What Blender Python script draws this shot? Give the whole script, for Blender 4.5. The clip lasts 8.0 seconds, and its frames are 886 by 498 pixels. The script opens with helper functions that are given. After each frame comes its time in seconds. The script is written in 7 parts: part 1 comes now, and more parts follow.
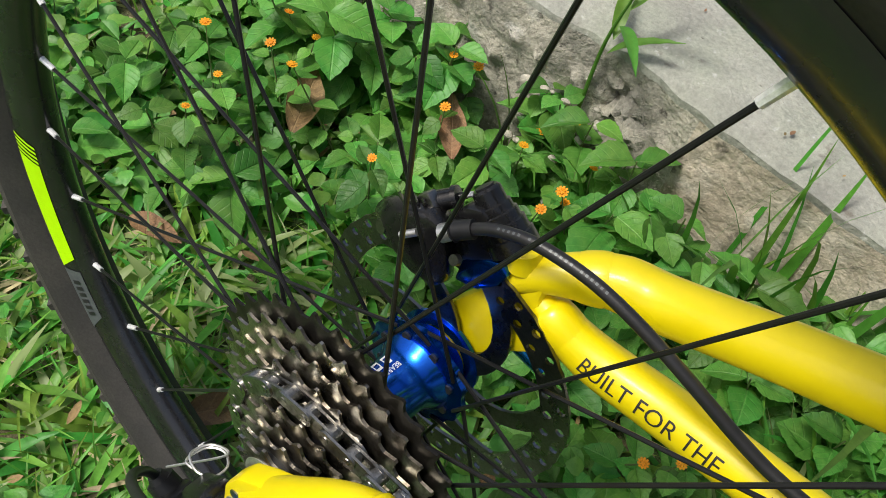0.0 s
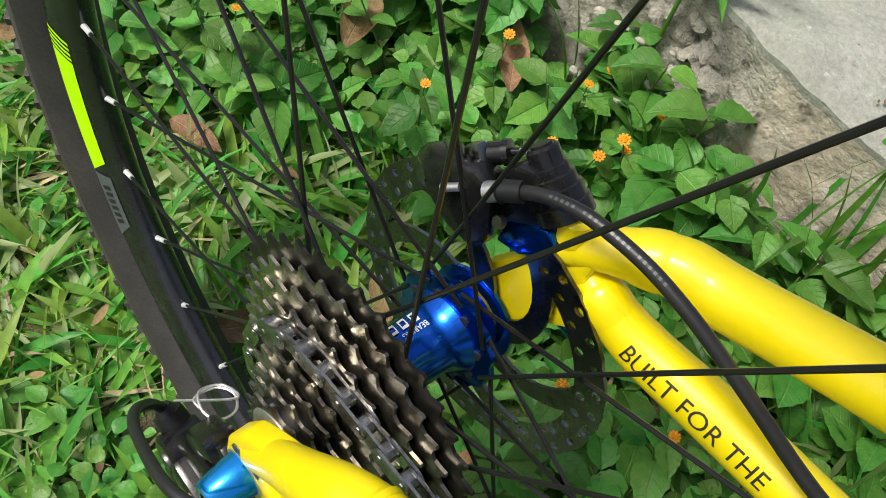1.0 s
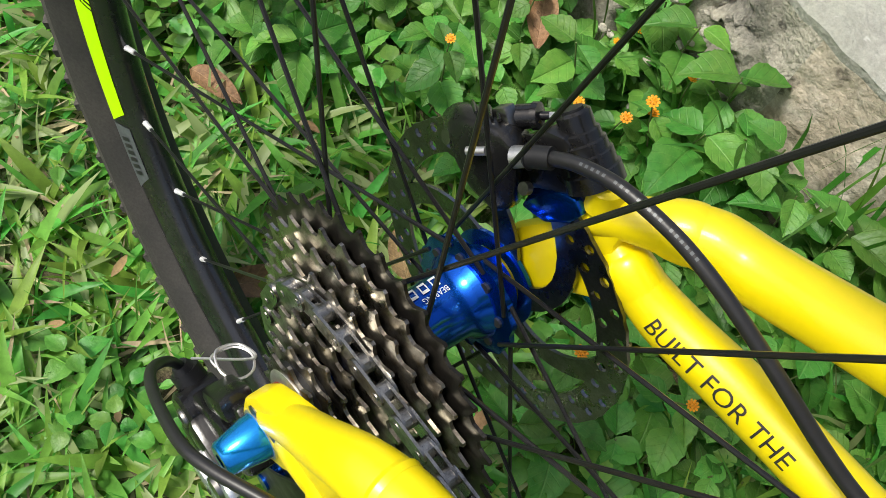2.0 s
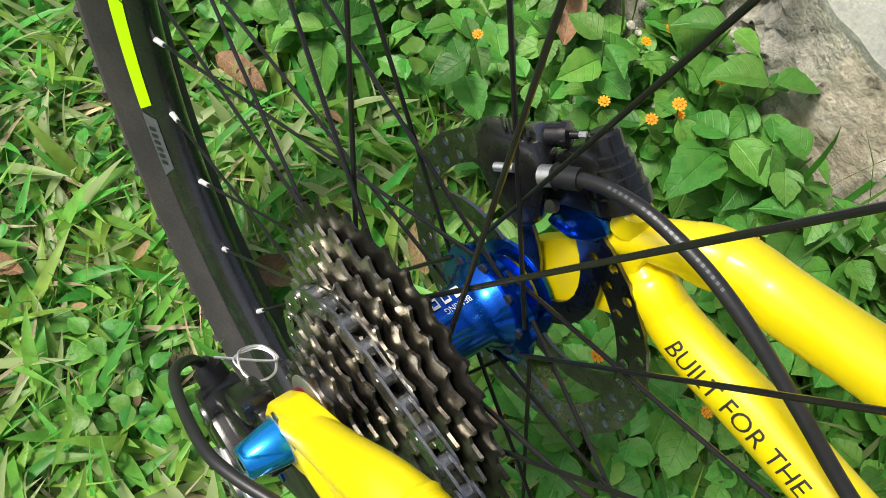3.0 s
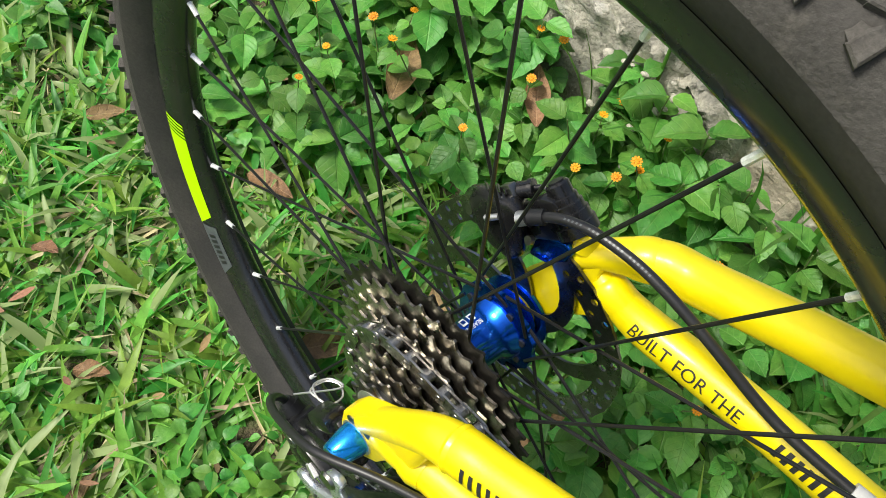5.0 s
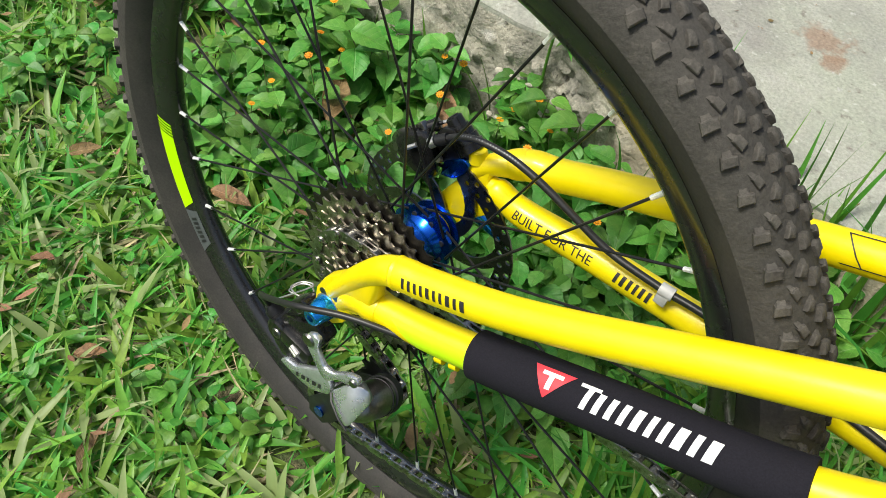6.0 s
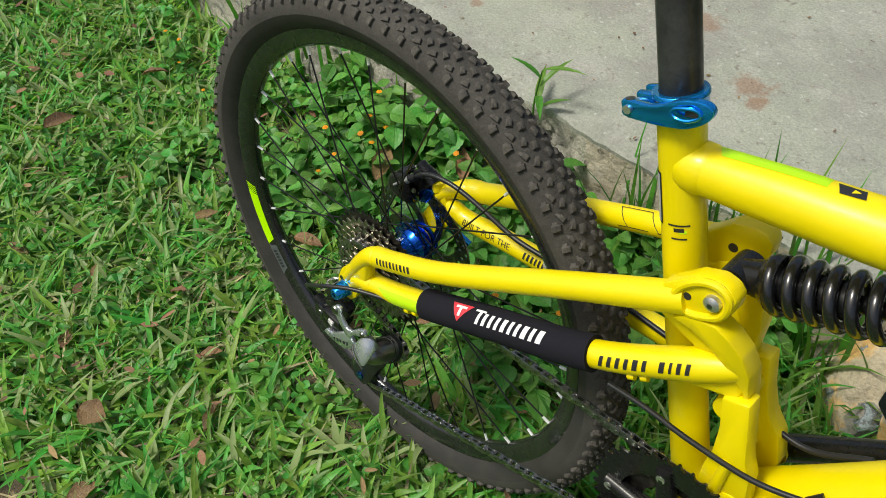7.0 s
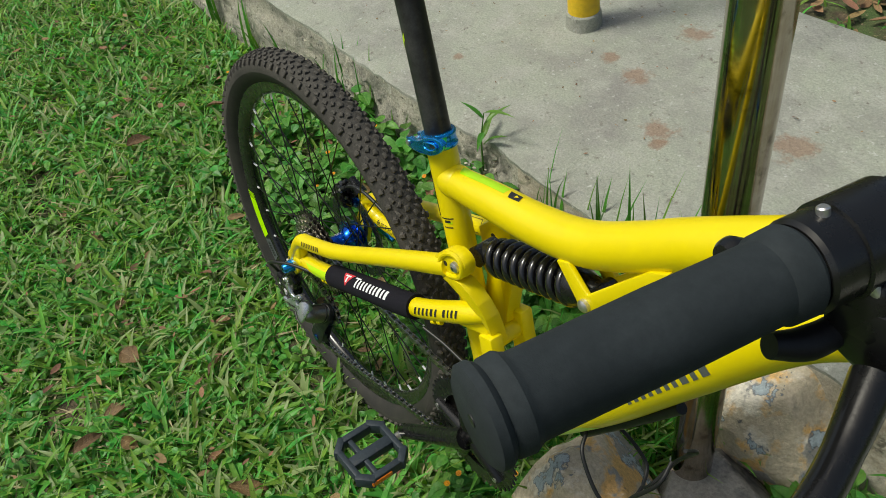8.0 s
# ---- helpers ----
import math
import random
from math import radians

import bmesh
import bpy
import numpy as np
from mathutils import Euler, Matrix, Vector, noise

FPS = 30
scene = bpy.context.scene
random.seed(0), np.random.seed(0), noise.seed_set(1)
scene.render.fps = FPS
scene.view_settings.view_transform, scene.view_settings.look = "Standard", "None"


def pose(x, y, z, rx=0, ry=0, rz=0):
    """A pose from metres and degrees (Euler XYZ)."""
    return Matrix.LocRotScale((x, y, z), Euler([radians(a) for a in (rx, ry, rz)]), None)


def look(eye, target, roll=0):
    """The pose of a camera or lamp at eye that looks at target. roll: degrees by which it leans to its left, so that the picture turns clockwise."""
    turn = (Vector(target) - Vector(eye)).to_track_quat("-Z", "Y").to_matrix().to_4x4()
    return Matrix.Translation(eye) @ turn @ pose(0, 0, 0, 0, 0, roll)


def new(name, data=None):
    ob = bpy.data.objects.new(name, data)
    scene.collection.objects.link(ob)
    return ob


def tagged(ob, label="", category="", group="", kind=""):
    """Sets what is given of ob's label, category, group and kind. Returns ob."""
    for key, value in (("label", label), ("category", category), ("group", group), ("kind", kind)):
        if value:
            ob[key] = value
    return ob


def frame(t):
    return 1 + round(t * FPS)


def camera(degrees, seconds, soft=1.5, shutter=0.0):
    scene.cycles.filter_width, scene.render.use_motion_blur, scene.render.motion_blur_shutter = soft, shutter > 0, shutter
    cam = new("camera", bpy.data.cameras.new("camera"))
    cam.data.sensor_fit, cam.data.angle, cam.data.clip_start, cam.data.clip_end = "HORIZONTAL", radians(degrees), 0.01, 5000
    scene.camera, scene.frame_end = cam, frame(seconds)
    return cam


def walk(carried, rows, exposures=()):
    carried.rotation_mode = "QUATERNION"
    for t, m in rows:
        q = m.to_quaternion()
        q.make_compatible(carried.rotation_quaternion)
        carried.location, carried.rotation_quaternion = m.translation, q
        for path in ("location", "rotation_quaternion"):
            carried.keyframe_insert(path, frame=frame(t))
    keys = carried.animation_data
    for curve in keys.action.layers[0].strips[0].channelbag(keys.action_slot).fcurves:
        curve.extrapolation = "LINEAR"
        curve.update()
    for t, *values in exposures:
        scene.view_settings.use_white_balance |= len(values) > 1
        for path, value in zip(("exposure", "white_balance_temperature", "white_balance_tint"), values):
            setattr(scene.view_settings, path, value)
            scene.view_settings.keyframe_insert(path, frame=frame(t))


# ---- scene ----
cam = camera(56.91, 8.0, 0.8)
PATH = [
    # seconds, x, y, z, then the turn in degrees
    (0.0, 0.0980, -0.1309, 0.7156, 35.02, -7.68, 41.05),
    (0.5, 0.0904, -0.1133, 0.7042, 30.17, -8.14, 46.33),
    (1.0, 0.0789, -0.1035, 0.6961, 28.28, -8.10, 47.94),
    (1.5, 0.0756, -0.0967, 0.6910, 26.92, -7.92, 48.58),
    (1.7, 0.0752, -0.1002, 0.6904, 26.03, -7.83, 49.02),
    (3.0, 0.0600, -0.0957, 0.6972, 23.02, -7.51, 52.10),
    (3.5, 0.0769, -0.1096, 0.7139, 23.33, -7.53, 51.64),
    (4.0, 0.0923, -0.1164, 0.7364, 24.41, -7.27, 50.33),
    (4.2, 0.0946, -0.1217, 0.7532, 25.94, -6.33, 49.14),
    (5.3, 0.1379, -0.1969, 0.8218, 33.20, -3.53, 42.72),
    (5.5, 0.1687, -0.2371, 0.8475, 35.52, -4.30, 40.21),
    (5.8, 0.2126, -0.2828, 0.8764, 36.14, -4.66, 39.53),
    (6.0, 0.2445, -0.3045, 0.8849, 36.60, -4.78, 39.33),
    (6.2, 0.2957, -0.3161, 0.8985, 37.74, -4.65, 39.82),
    (6.5, 0.3850, -0.3487, 0.9561, 40.81, -2.00, 42.17),
    (6.8, 0.4700, -0.3825, 1.0313, 41.70, 1.26, 42.68),
    (7.0, 0.5302, -0.4106, 1.0996, 41.62, 4.13, 42.16),
    (7.3, 0.6876, -0.4671, 1.2107, 41.57, 5.89, 41.87),
    (7.5, 0.8121, -0.4836, 1.2607, 41.94, 5.99, 42.88),
    (7.8, 0.9209, -0.4473, 1.3078, 42.87, 7.11, 46.00),
    (8.0, 0.9439, -0.3861, 1.2904, 44.60, 7.75, 49.64),
]
EXPOSURE = [(0.0, 0.15, 6500, 9), (1.0, 0.27, 6500, 9), (3.5, 0.53, 6500, 8), (5.5, 0.52, 6500, 6), (6.5, 0.08, 6600, 5), (7.0, -0.04, 6600, 4), (8.0, -0.28, 6600, 2)]
SKY_STRENGTH, SUN_STRENGTH, SUN_ANGLE = 0.115, 2.8, 14.0
walk(cam, [(t, pose(x, y, z, rx, ry, rz)) for t, x, y, z, rx, ry, rz in PATH], EXPOSURE)

# ---- light: a hazy sun high over the drive side, and the open sky ----
SUN_ELEVATION, SUN_AZIMUTH = 62.0, 215.0  # degrees; azimuth clockwise from +y
sky_world = bpy.data.worlds.new("sky")
scene.world = sky_world
sky_world.use_nodes = True
wn, wl = sky_world.node_tree.nodes, sky_world.node_tree.links
sky = wn.new("ShaderNodeTexSky")
sky.sky_type = "NISHITA"
sky.sun_disc = False
sky.sun_elevation = radians(SUN_ELEVATION)
sky.sun_rotation = radians(SUN_AZIMUTH)
sky.dust_density, sky.air_density, sky.ozone_density = 6.0, 1.0, 1.0
wl.new(sky.outputs[0], wn["Background"].inputs[0])
wn["Background"].inputs[1].default_value = SKY_STRENGTH
sun = new("sun", bpy.data.lights.new("sun", "SUN"))
sun.data.energy, sun.data.angle, sun.data.color = SUN_STRENGTH, radians(SUN_ANGLE), (0.97, 0.95, 0.87)
az, el = radians(SUN_AZIMUTH), radians(SUN_ELEVATION)
sun.matrix_world = look((6 * math.sin(az) * math.cos(el), 6 * math.cos(az) * math.cos(el), 6 * math.sin(el)), (0, 0, 0))

# ---- helpers for meshes and parts ----
V = Vector
RNG = random.Random(7)


def mesh_of(name, verts, faces, smooth=True, sharp=35):
    me = bpy.data.meshes.new(name)
    me.from_pydata([tuple(v) for v in verts], [], [tuple(f) for f in faces])
    me.update()
    if smooth:
        me.shade_smooth()
        me.set_sharp_from_angle(angle=radians(sharp))
    return me


class Build:
    """Collects vertices and faces of one mesh."""

    def __init__(self):
        self.v, self.f = [], []

    def add(self, verts, faces, m=None):
        k = len(self.v)
        self.v += [m @ V(p) for p in verts] if m is not None else [V(p) for p in verts]
        self.f += [tuple(i + k for i in face) for face in faces]
        return self

    def box(self, sx, sy, sz, m=None, bevel=0.0):
        bm = bmesh.new()
        bmesh.ops.create_cube(bm, size=1.0, matrix=Matrix.Diagonal((sx, sy, sz, 1)))
        if bevel:
            bmesh.ops.bevel(bm, geom=bm.edges[:], offset=bevel, segments=2, affect="EDGES", profile=0.5)
        return self.take(bm, m)

    def take(self, bm, m=None):
        bm.verts.index_update()
        self.add([v.co.copy() for v in bm.verts], [[v.index for v in f.verts] for f in bm.faces], m)
        bm.free()
        return self

    def tube(self, pts, rad, seg=14, caps=True, ref=None):
        pts = [V(p) for p in pts]
        rads = rad if isinstance(rad, (list, tuple)) else [rad] * len(pts)
        ref, rings = V(ref) if ref else V((0.31, 0.2, 0.93)), []
        side = None
        for i, p in enumerate(pts):
            t = (pts[min(i + 1, len(pts) - 1)] - pts[max(i - 1, 0)]).normalized()
            side = (ref if side is None else side)
            side = (side - t * side.dot(t)).normalized()
            other = t.cross(side)
            rings.append([p + rads[i] * (math.cos(a) * side + math.sin(a) * other) for a in (2 * math.pi * j / seg for j in range(seg))])
        verts = [p for r in rings for p in r]
        faces = [(i * seg + j, i * seg + (j + 1) % seg, (i + 1) * seg + (j + 1) % seg, (i + 1) * seg + j) for i in range(len(pts) - 1) for j in range(seg)]
        if caps:
            faces += [tuple(reversed(range(seg))), tuple(range((len(pts) - 1) * seg, len(pts) * seg))]
        return self.add(verts, faces)

    def revolve(self, profile, n=48, m=None, closed=False):
        """Turns (radius, y) rows round the y axis."""
        k = len(profile)
        verts = [(r * math.cos(2 * math.pi * j / n), y, r * math.sin(2 * math.pi * j / n)) for j in range(n) for r, y in profile]
        faces = [(j * k + i, j * k + (i + 1) % k, ((j + 1) % n) * k + (i + 1) % k, ((j + 1) % n) * k + i) for j in range(n) for i in range(k if closed else k - 1)]
        return self.add(verts, faces, m)

    def plate(self, outline, y0, y1, m=None, bevel=0.0):
        """A flat plate: an (x, z) outline given thickness from y0 to y1."""
        bm = bmesh.new()
        face = bm.faces.new([bm.verts.new((x, y0, z)) for x, z in outline])
        out = bmesh.ops.extrude_face_region(bm, geom=[face])
        bmesh.ops.translate(bm, vec=(0, y1 - y0, 0), verts=[e for e in out["geom"] if isinstance(e, bmesh.types.BMVert)])
        bmesh.ops.recalc_face_normals(bm, faces=bm.faces[:])
        if bevel:
            bmesh.ops.bevel(bm, geom=bm.edges[:], offset=bevel, segments=2, affect="EDGES", profile=0.5, clamp_overlap=True)
        return self.take(bm, m)

    def hull(self, points, bevel=0.002):
        """A cast lump: the hull of some points with rounded edges."""
        bm = bmesh.new()
        for p in points:
            bm.verts.new(p)
        got = bmesh.ops.convex_hull(bm, input=bm.verts[:])
        bmesh.ops.delete(bm, geom=[v for v in got["geom_interior"] if isinstance(v, bmesh.types.BMVert)], context="VERTS")
        bmesh.ops.dissolve_limit(bm, angle_limit=radians(12), verts=bm.verts[:], edges=bm.edges[:])
        bmesh.ops.bevel(bm, geom=bm.edges[:], offset=bevel, segments=2, affect="EDGES", profile=0.5, clamp_overlap=True)
        return self.take(bm)

    def mesh(self, name, sharp=35, smooth=True):
        return mesh_of(name, self.v, self.f, smooth, sharp)


def part(name, data, material, parent, label="", m=None):
    """One mesh object under a thing or under a part, in the coordinates of its thing."""
    me = data.mesh(name) if isinstance(data, Build) else data
    if not me.materials:
        me.materials.append(material)
    ob = new(name, me)
    ob.parent = parent
    if m is not None:
        ob.matrix_basis = m
    return tagged(ob, label)


def thing(name, data, material, label, category, group="", kind="", m=None):
    if data is None:
        ob = new(name)
        ob.empty_display_size = 0.05
    else:
        me = data.mesh(name) if isinstance(data, Build) else data
        if not me.materials:
            me.materials.append(material)
        ob = new(name, me)
    if m is not None:
        ob.matrix_world = m
    return tagged(ob, label, category, group, kind)


def curve(pts, n=8):
    """Points on a smooth line through the given ones."""
    p = [V(q) for q in pts]
    p = [2 * p[0] - p[1]] + p + [2 * p[-1] - p[-2]]
    out = []
    for i in range(1, len(p) - 2):
        for k in range(n):
            t = k / n
            out.append(0.5 * (2 * p[i] + (p[i + 1] - p[i - 1]) * t + (2 * p[i - 1] - 5 * p[i] + 4 * p[i + 1] - p[i + 2]) * t * t + (3 * p[i] - p[i - 1] - 3 * p[i + 1] + p[i + 2]) * t ** 3))
    return out + [p[-2]]


def spread(values, n=8):
    """Radii for curve(): straight steps between the given ones."""
    return [values[i] + (values[i + 1] - values[i]) * k / n for i in range(len(values) - 1) for k in range(n)] + [values[-1]]


def decal(pts, rad, corners, ref, lift=0.0004, nu=10, nv=5):
    """A four-cornered patch laid on a tube. corners: (metres along, metres round from ref) of its corners in turn."""
    pts = [V(p) for p in pts]
    lengths = [0.0]
    for a, b in zip(pts, pts[1:]):
        lengths.append(lengths[-1] + (b - a).length)
    rads = rad if isinstance(rad, (list, tuple)) else [rad] * len(pts)

    def at(s, a):
        i = max(k for k in range(len(pts) - 1) if lengths[k] <= max(s, 0.0))
        f = (s - lengths[i]) / (lengths[i + 1] - lengths[i])
        c, r = pts[i].lerp(pts[i + 1], f), rads[i] + (rads[i + 1] - rads[i]) * f
        t = (pts[min(i + 1, len(pts) - 1)] - pts[max(i - 1, 0)]).normalized() * (1 - f) + (pts[min(i + 2, len(pts) - 1)] - pts[i]).normalized() * f
        t.normalize()
        side = (V(ref) - t * V(ref).dot(t)).normalized()
        return c + (r + lift) * (math.cos(a / r) * side + math.sin(a / r) * t.cross(side))

    if callable(corners):
        return at
    (s0, a0), (s1, a1), (s2, a2), (s3, a3) = corners
    verts, b = [], Build()
    for i in range(nu + 1):
        u = i / nu
        for j in range(nv + 1):
            w = j / nv
            s = (s0 * (1 - u) + s1 * u) * (1 - w) + (s3 * (1 - u) + s2 * u) * w
            a = (a0 * (1 - u) + a1 * u) * (1 - w) + (a3 * (1 - u) + a2 * u) * w
            verts.append(at(s, a))
    return b.add(verts, [(i * (nv + 1) + j, (i + 1) * (nv + 1) + j, (i + 1) * (nv + 1) + j + 1, i * (nv + 1) + j + 1) for i in range(nu) for j in range(nv)])


def lettering(text, size, place, stretch=1.0):
    """Words in the built-in font, each vertex laid down by place(along, across)."""
    crv = bpy.data.curves.new("lettering", "FONT")
    crv.body, crv.size, crv.align_x, crv.resolution_u = text, size, "LEFT", 3
    ob = bpy.data.objects.new("lettering", crv)
    me = bpy.data.meshes.new_from_object(ob)
    bpy.data.objects.remove(ob)
    bm = bmesh.new()
    bm.from_mesh(me)
    bmesh.ops.triangulate(bm, faces=bm.faces[:])
    bmesh.ops.subdivide_edges(bm, edges=[e for e in bm.edges if e.calc_length() > size * 0.25], cuts=2)
    for v in bm.verts:
        v.co = place(v.co.x * stretch, v.co.y)
    bm.to_mesh(me)
    bm.free()
    me.materials.clear()
    return me

# ---- materials ----
def material(name, colour, rough=0.5, metal=0.0, spots=None, grain=None, bump=None, coat=0.0, vary=None, translucent=0.0, rough_vary=0.0, spec=0.5, patches=None, veins=None):
    """A surface. spots: rows of (colour, scale, amount, softness) laid over one another; grain: (scale, strength) of fine light and dark; bump: rows of (scale, metres);
    vary: ("object" or "island", hue, value) random from piece to piece."""
    mat = bpy.data.materials.new(name)
    mat.use_nodes = True
    n, l = mat.node_tree.nodes, mat.node_tree.links
    bsdf, out = n["Principled BSDF"], n["Material Output"]
    bsdf.inputs["Roughness"].default_value, bsdf.inputs["Metallic"].default_value = rough, metal
    bsdf.inputs["Coat Weight"].default_value, bsdf.inputs["Coat Roughness"].default_value = coat, 0.12
    bsdf.inputs["Specular IOR Level"].default_value = spec
    where = n.new("ShaderNodeTexCoord").outputs["Object"]

    def noise_tex(scale, detail=5.0, rough_=0.6):
        t = n.new("ShaderNodeTexNoise")
        t.inputs["Scale"].default_value, t.inputs["Detail"].default_value, t.inputs["Roughness"].default_value = scale, detail, rough_
        l.new(where, t.inputs["Vector"])
        return t.outputs["Fac"]

    def mix(kind, fac, a, b):
        m = n.new("ShaderNodeMix")
        m.data_type, m.blend_type = "RGBA", kind
        for socket, value in ((m.inputs[0], fac), (m.inputs[6], a), (m.inputs[7], b)):
            if isinstance(value, (int, float)):
                socket.default_value = value
            elif isinstance(value, tuple):
                socket.default_value = (*value, 1)
            else:
                l.new(value, socket)
        return m.outputs[2]

    def ramp(fac, lo, hi):
        r = n.new("ShaderNodeMapRange")
        r.inputs["From Min"].default_value, r.inputs["From Max"].default_value = lo, hi
        r.clamp = True
        l.new(fac, r.inputs["Value"])
        return r.outputs["Result"]

    col = colour
    for c, scale, amount, soft in spots or ():
        col = mix("MIX", ramp(noise_tex(scale), 1 - amount - soft, 1 - amount + soft), col, c)
    if patches:  # stains: (colour, rows of x, y, radius)
        for x, y, r in patches[1]:
            shift = n.new("ShaderNodeVectorMath")
            shift.operation = "DISTANCE"
            shift.inputs[1].default_value = (x, y, 0.25)
            l.new(where, shift.inputs[0])
            frayed = n.new("ShaderNodeMath")
            frayed.operation = "MULTIPLY_ADD"
            frayed.inputs[1].default_value = r * 3.2
            l.new(noise_tex(38.0, 6.0, 0.7), frayed.inputs[0])
            l.new(shift.outputs["Value"], frayed.inputs[2])
            near = ramp(frayed.outputs[0], r * 2.75, r * 2.15)
            half = n.new("ShaderNodeMath")
            half.operation, half.inputs[1].default_value = "MULTIPLY", 0.75
            l.new(near, half.inputs[0])
            col = mix("MIX", half.outputs[0], col, patches[0])
    ribs = None
    if veins:  # a midrib and slanting side veins of another colour: (colour, metres between veins)
        def sum_(kind, a, b=None):
            m = n.new("ShaderNodeMath")
            m.operation = kind
            for k, v in enumerate((a, b)):
                if v is None:
                    continue
                if isinstance(v, (int, float)):
                    m.inputs[k].default_value = v
                else:
                    l.new(v, m.inputs[k])
            return m.outputs[0]

        parts_ = n.new("ShaderNodeSeparateXYZ")
        l.new(where, parts_.inputs[0])
        off = sum_("ABSOLUTE", parts_.outputs[1])
        slant = sum_("SUBTRACT", parts_.outputs[0], sum_("MULTIPLY", off, 0.9))
        wave = sum_("PINGPONG", sum_("ADD", slant, 0.1), veins[1] / 2)
        ribs = sum_("MAXIMUM", ramp(off, 0.0009, 0.0002), sum_("MULTIPLY", ramp(wave, 0.0007, 0.0001), 0.55))
        col = mix("MIX", sum_("MULTIPLY", ribs, 0.6), col, veins[0])
    if grain:
        dark, light = 1 - grain[1], 1 + grain[1]
        f = ramp(noise_tex(grain[0], 6.0, 0.7), 0.3, 0.7)
        col = mix("MULTIPLY", 1.0, col, mix("MIX", f, (dark,) * 3, (light,) * 3))
    if vary:
        rnd = n.new("ShaderNodeObjectInfo").outputs["Random"] if vary[0] == "object" else n.new("ShaderNodeNewGeometry").outputs["Random Per Island"]
        hsv = n.new("ShaderNodeHueSaturation")
        second = n.new("ShaderNodeMath")
        second.operation = "FRACT"
        times = n.new("ShaderNodeMath")
        times.operation, times.inputs[1].default_value = "MULTIPLY", 17.3
        l.new(rnd, times.inputs[0])
        l.new(times.outputs[0], second.inputs[0])
        for fac, name_, spread_, mid in ((rnd, "Hue", vary[1], 0.5), (second.outputs[0], "Value", vary[2], 1.0)):
            r = n.new("ShaderNodeMapRange")
            r.inputs["To Min"].default_value, r.inputs["To Max"].default_value = mid - spread_, mid + spread_
            l.new(fac, r.inputs["Value"])
            l.new(r.outputs["Result"], hsv.inputs[name_])
        if isinstance(col, tuple):
            hsv.inputs["Color"].default_value = (*col, 1)
        else:
            l.new(col, hsv.inputs["Color"])
        col = hsv.outputs["Color"]
        if len(vary) > 3:  # a share of the pieces has another colour
            odd = n.new("ShaderNodeMath")
            odd.operation, odd.inputs[1].default_value = "LESS_THAN", vary[3]
            third = n.new("ShaderNodeMath")
            third.operation = "FRACT"
            more = n.new("ShaderNodeMath")
            more.operation, more.inputs[1].default_value = "MULTIPLY", 71.7
            l.new(rnd, more.inputs[0])
            l.new(more.outputs[0], third.inputs[0])
            l.new(third.outputs[0], odd.inputs[0])
            col = mix("MIX", odd.outputs[0], col, vary[4])
    if isinstance(col, tuple):
        bsdf.inputs["Base Color"].default_value = (*col, 1)
    else:
        l.new(col, bsdf.inputs["Base Color"])
    if rough_vary:
        r = n.new("ShaderNodeMapRange")
        r.inputs["To Min"].default_value, r.inputs["To Max"].default_value = max(rough - rough_vary, 0.03), min(rough + rough_vary, 1)
        l.new(ramp(noise_tex(60.0), 0.3, 0.7), r.inputs["Value"])
        l.new(r.outputs["Result"], bsdf.inputs["Roughness"])
    normal = None
    if ribs is not None:
        b = n.new("ShaderNodeBump")
        b.inputs["Strength"].default_value, b.inputs["Distance"].default_value = 1.0, -0.0005
        l.new(ribs, b.inputs["Height"])
        normal = b.outputs["Normal"]
    for scale, height in bump or ():
        b = n.new("ShaderNodeBump")
        b.inputs["Strength"].default_value, b.inputs["Distance"].default_value = 1.0, height
        l.new(noise_tex(scale, 4.0), b.inputs["Height"])
        if normal is not None:
            l.new(normal, b.inputs["Normal"])
        normal = b.outputs["Normal"]
    if normal is not None:
        l.new(normal, bsdf.inputs["Normal"])
    if translucent:
        tr, mx = n.new("ShaderNodeBsdfTranslucent"), n.new("ShaderNodeMixShader")
        mx.inputs[0].default_value = translucent
        if isinstance(col, tuple):
            tr.inputs["Color"].default_value = (*col, 1)
        else:
            l.new(mix("MULTIPLY", 1.0, col, (1.0, 1.1, 0.55)), tr.inputs["Color"])
        l.new(bsdf.outputs[0], mx.inputs[1])
        l.new(tr.outputs[0], mx.inputs[2])
        l.new(mx.outputs[0], out.inputs["Surface"])
    return mat


YELLOW = material("yellow_paint", (0.82, 0.665, 0.0015), 0.38, grain=(22, 0.035), bump=[(55, 0.0003), (900, 0.00002)], coat=0.2, rough_vary=0.08)
LIME = material("lime_decal", (0.55, 0.86, 0.01), 0.35, grain=(40, 0.04), coat=0.3)
LIME_SOFT = material("soft_lime_decal", (0.45, 0.78, 0.004), 0.36, grain=(40, 0.04), coat=0.3)
LIME_GLOW = material("lime_rim_sticker", (0.50, 0.95, 0.0), 0.4, grain=(90, 0.05))
# also colours solid discs that stand for the shade inside holes and sockets
INK_AND_SHADE = material("dark_print_and_hole_shade", (0.02, 0.02, 0.022), 0.45, grain=(300, 0.2))
GREY_INK = material("grey_print", (0.085, 0.095, 0.10), 0.4, grain=(300, 0.15))
WHITE_INK = material("white_print", (0.75, 0.77, 0.78), 0.5, grain=(400, 0.08))
RED_INK = material("red_print", (0.62, 0.04, 0.06), 0.5, grain=(400, 0.1))
RED_RING = material("red_anodised_ring", (0.24, 0.006, 0.008), 0.35, metal=0.6, grain=(400, 0.2))
LABEL_GREY = material("grey_label", (0.42, 0.44, 0.45), 0.35, grain=(120, 0.06))
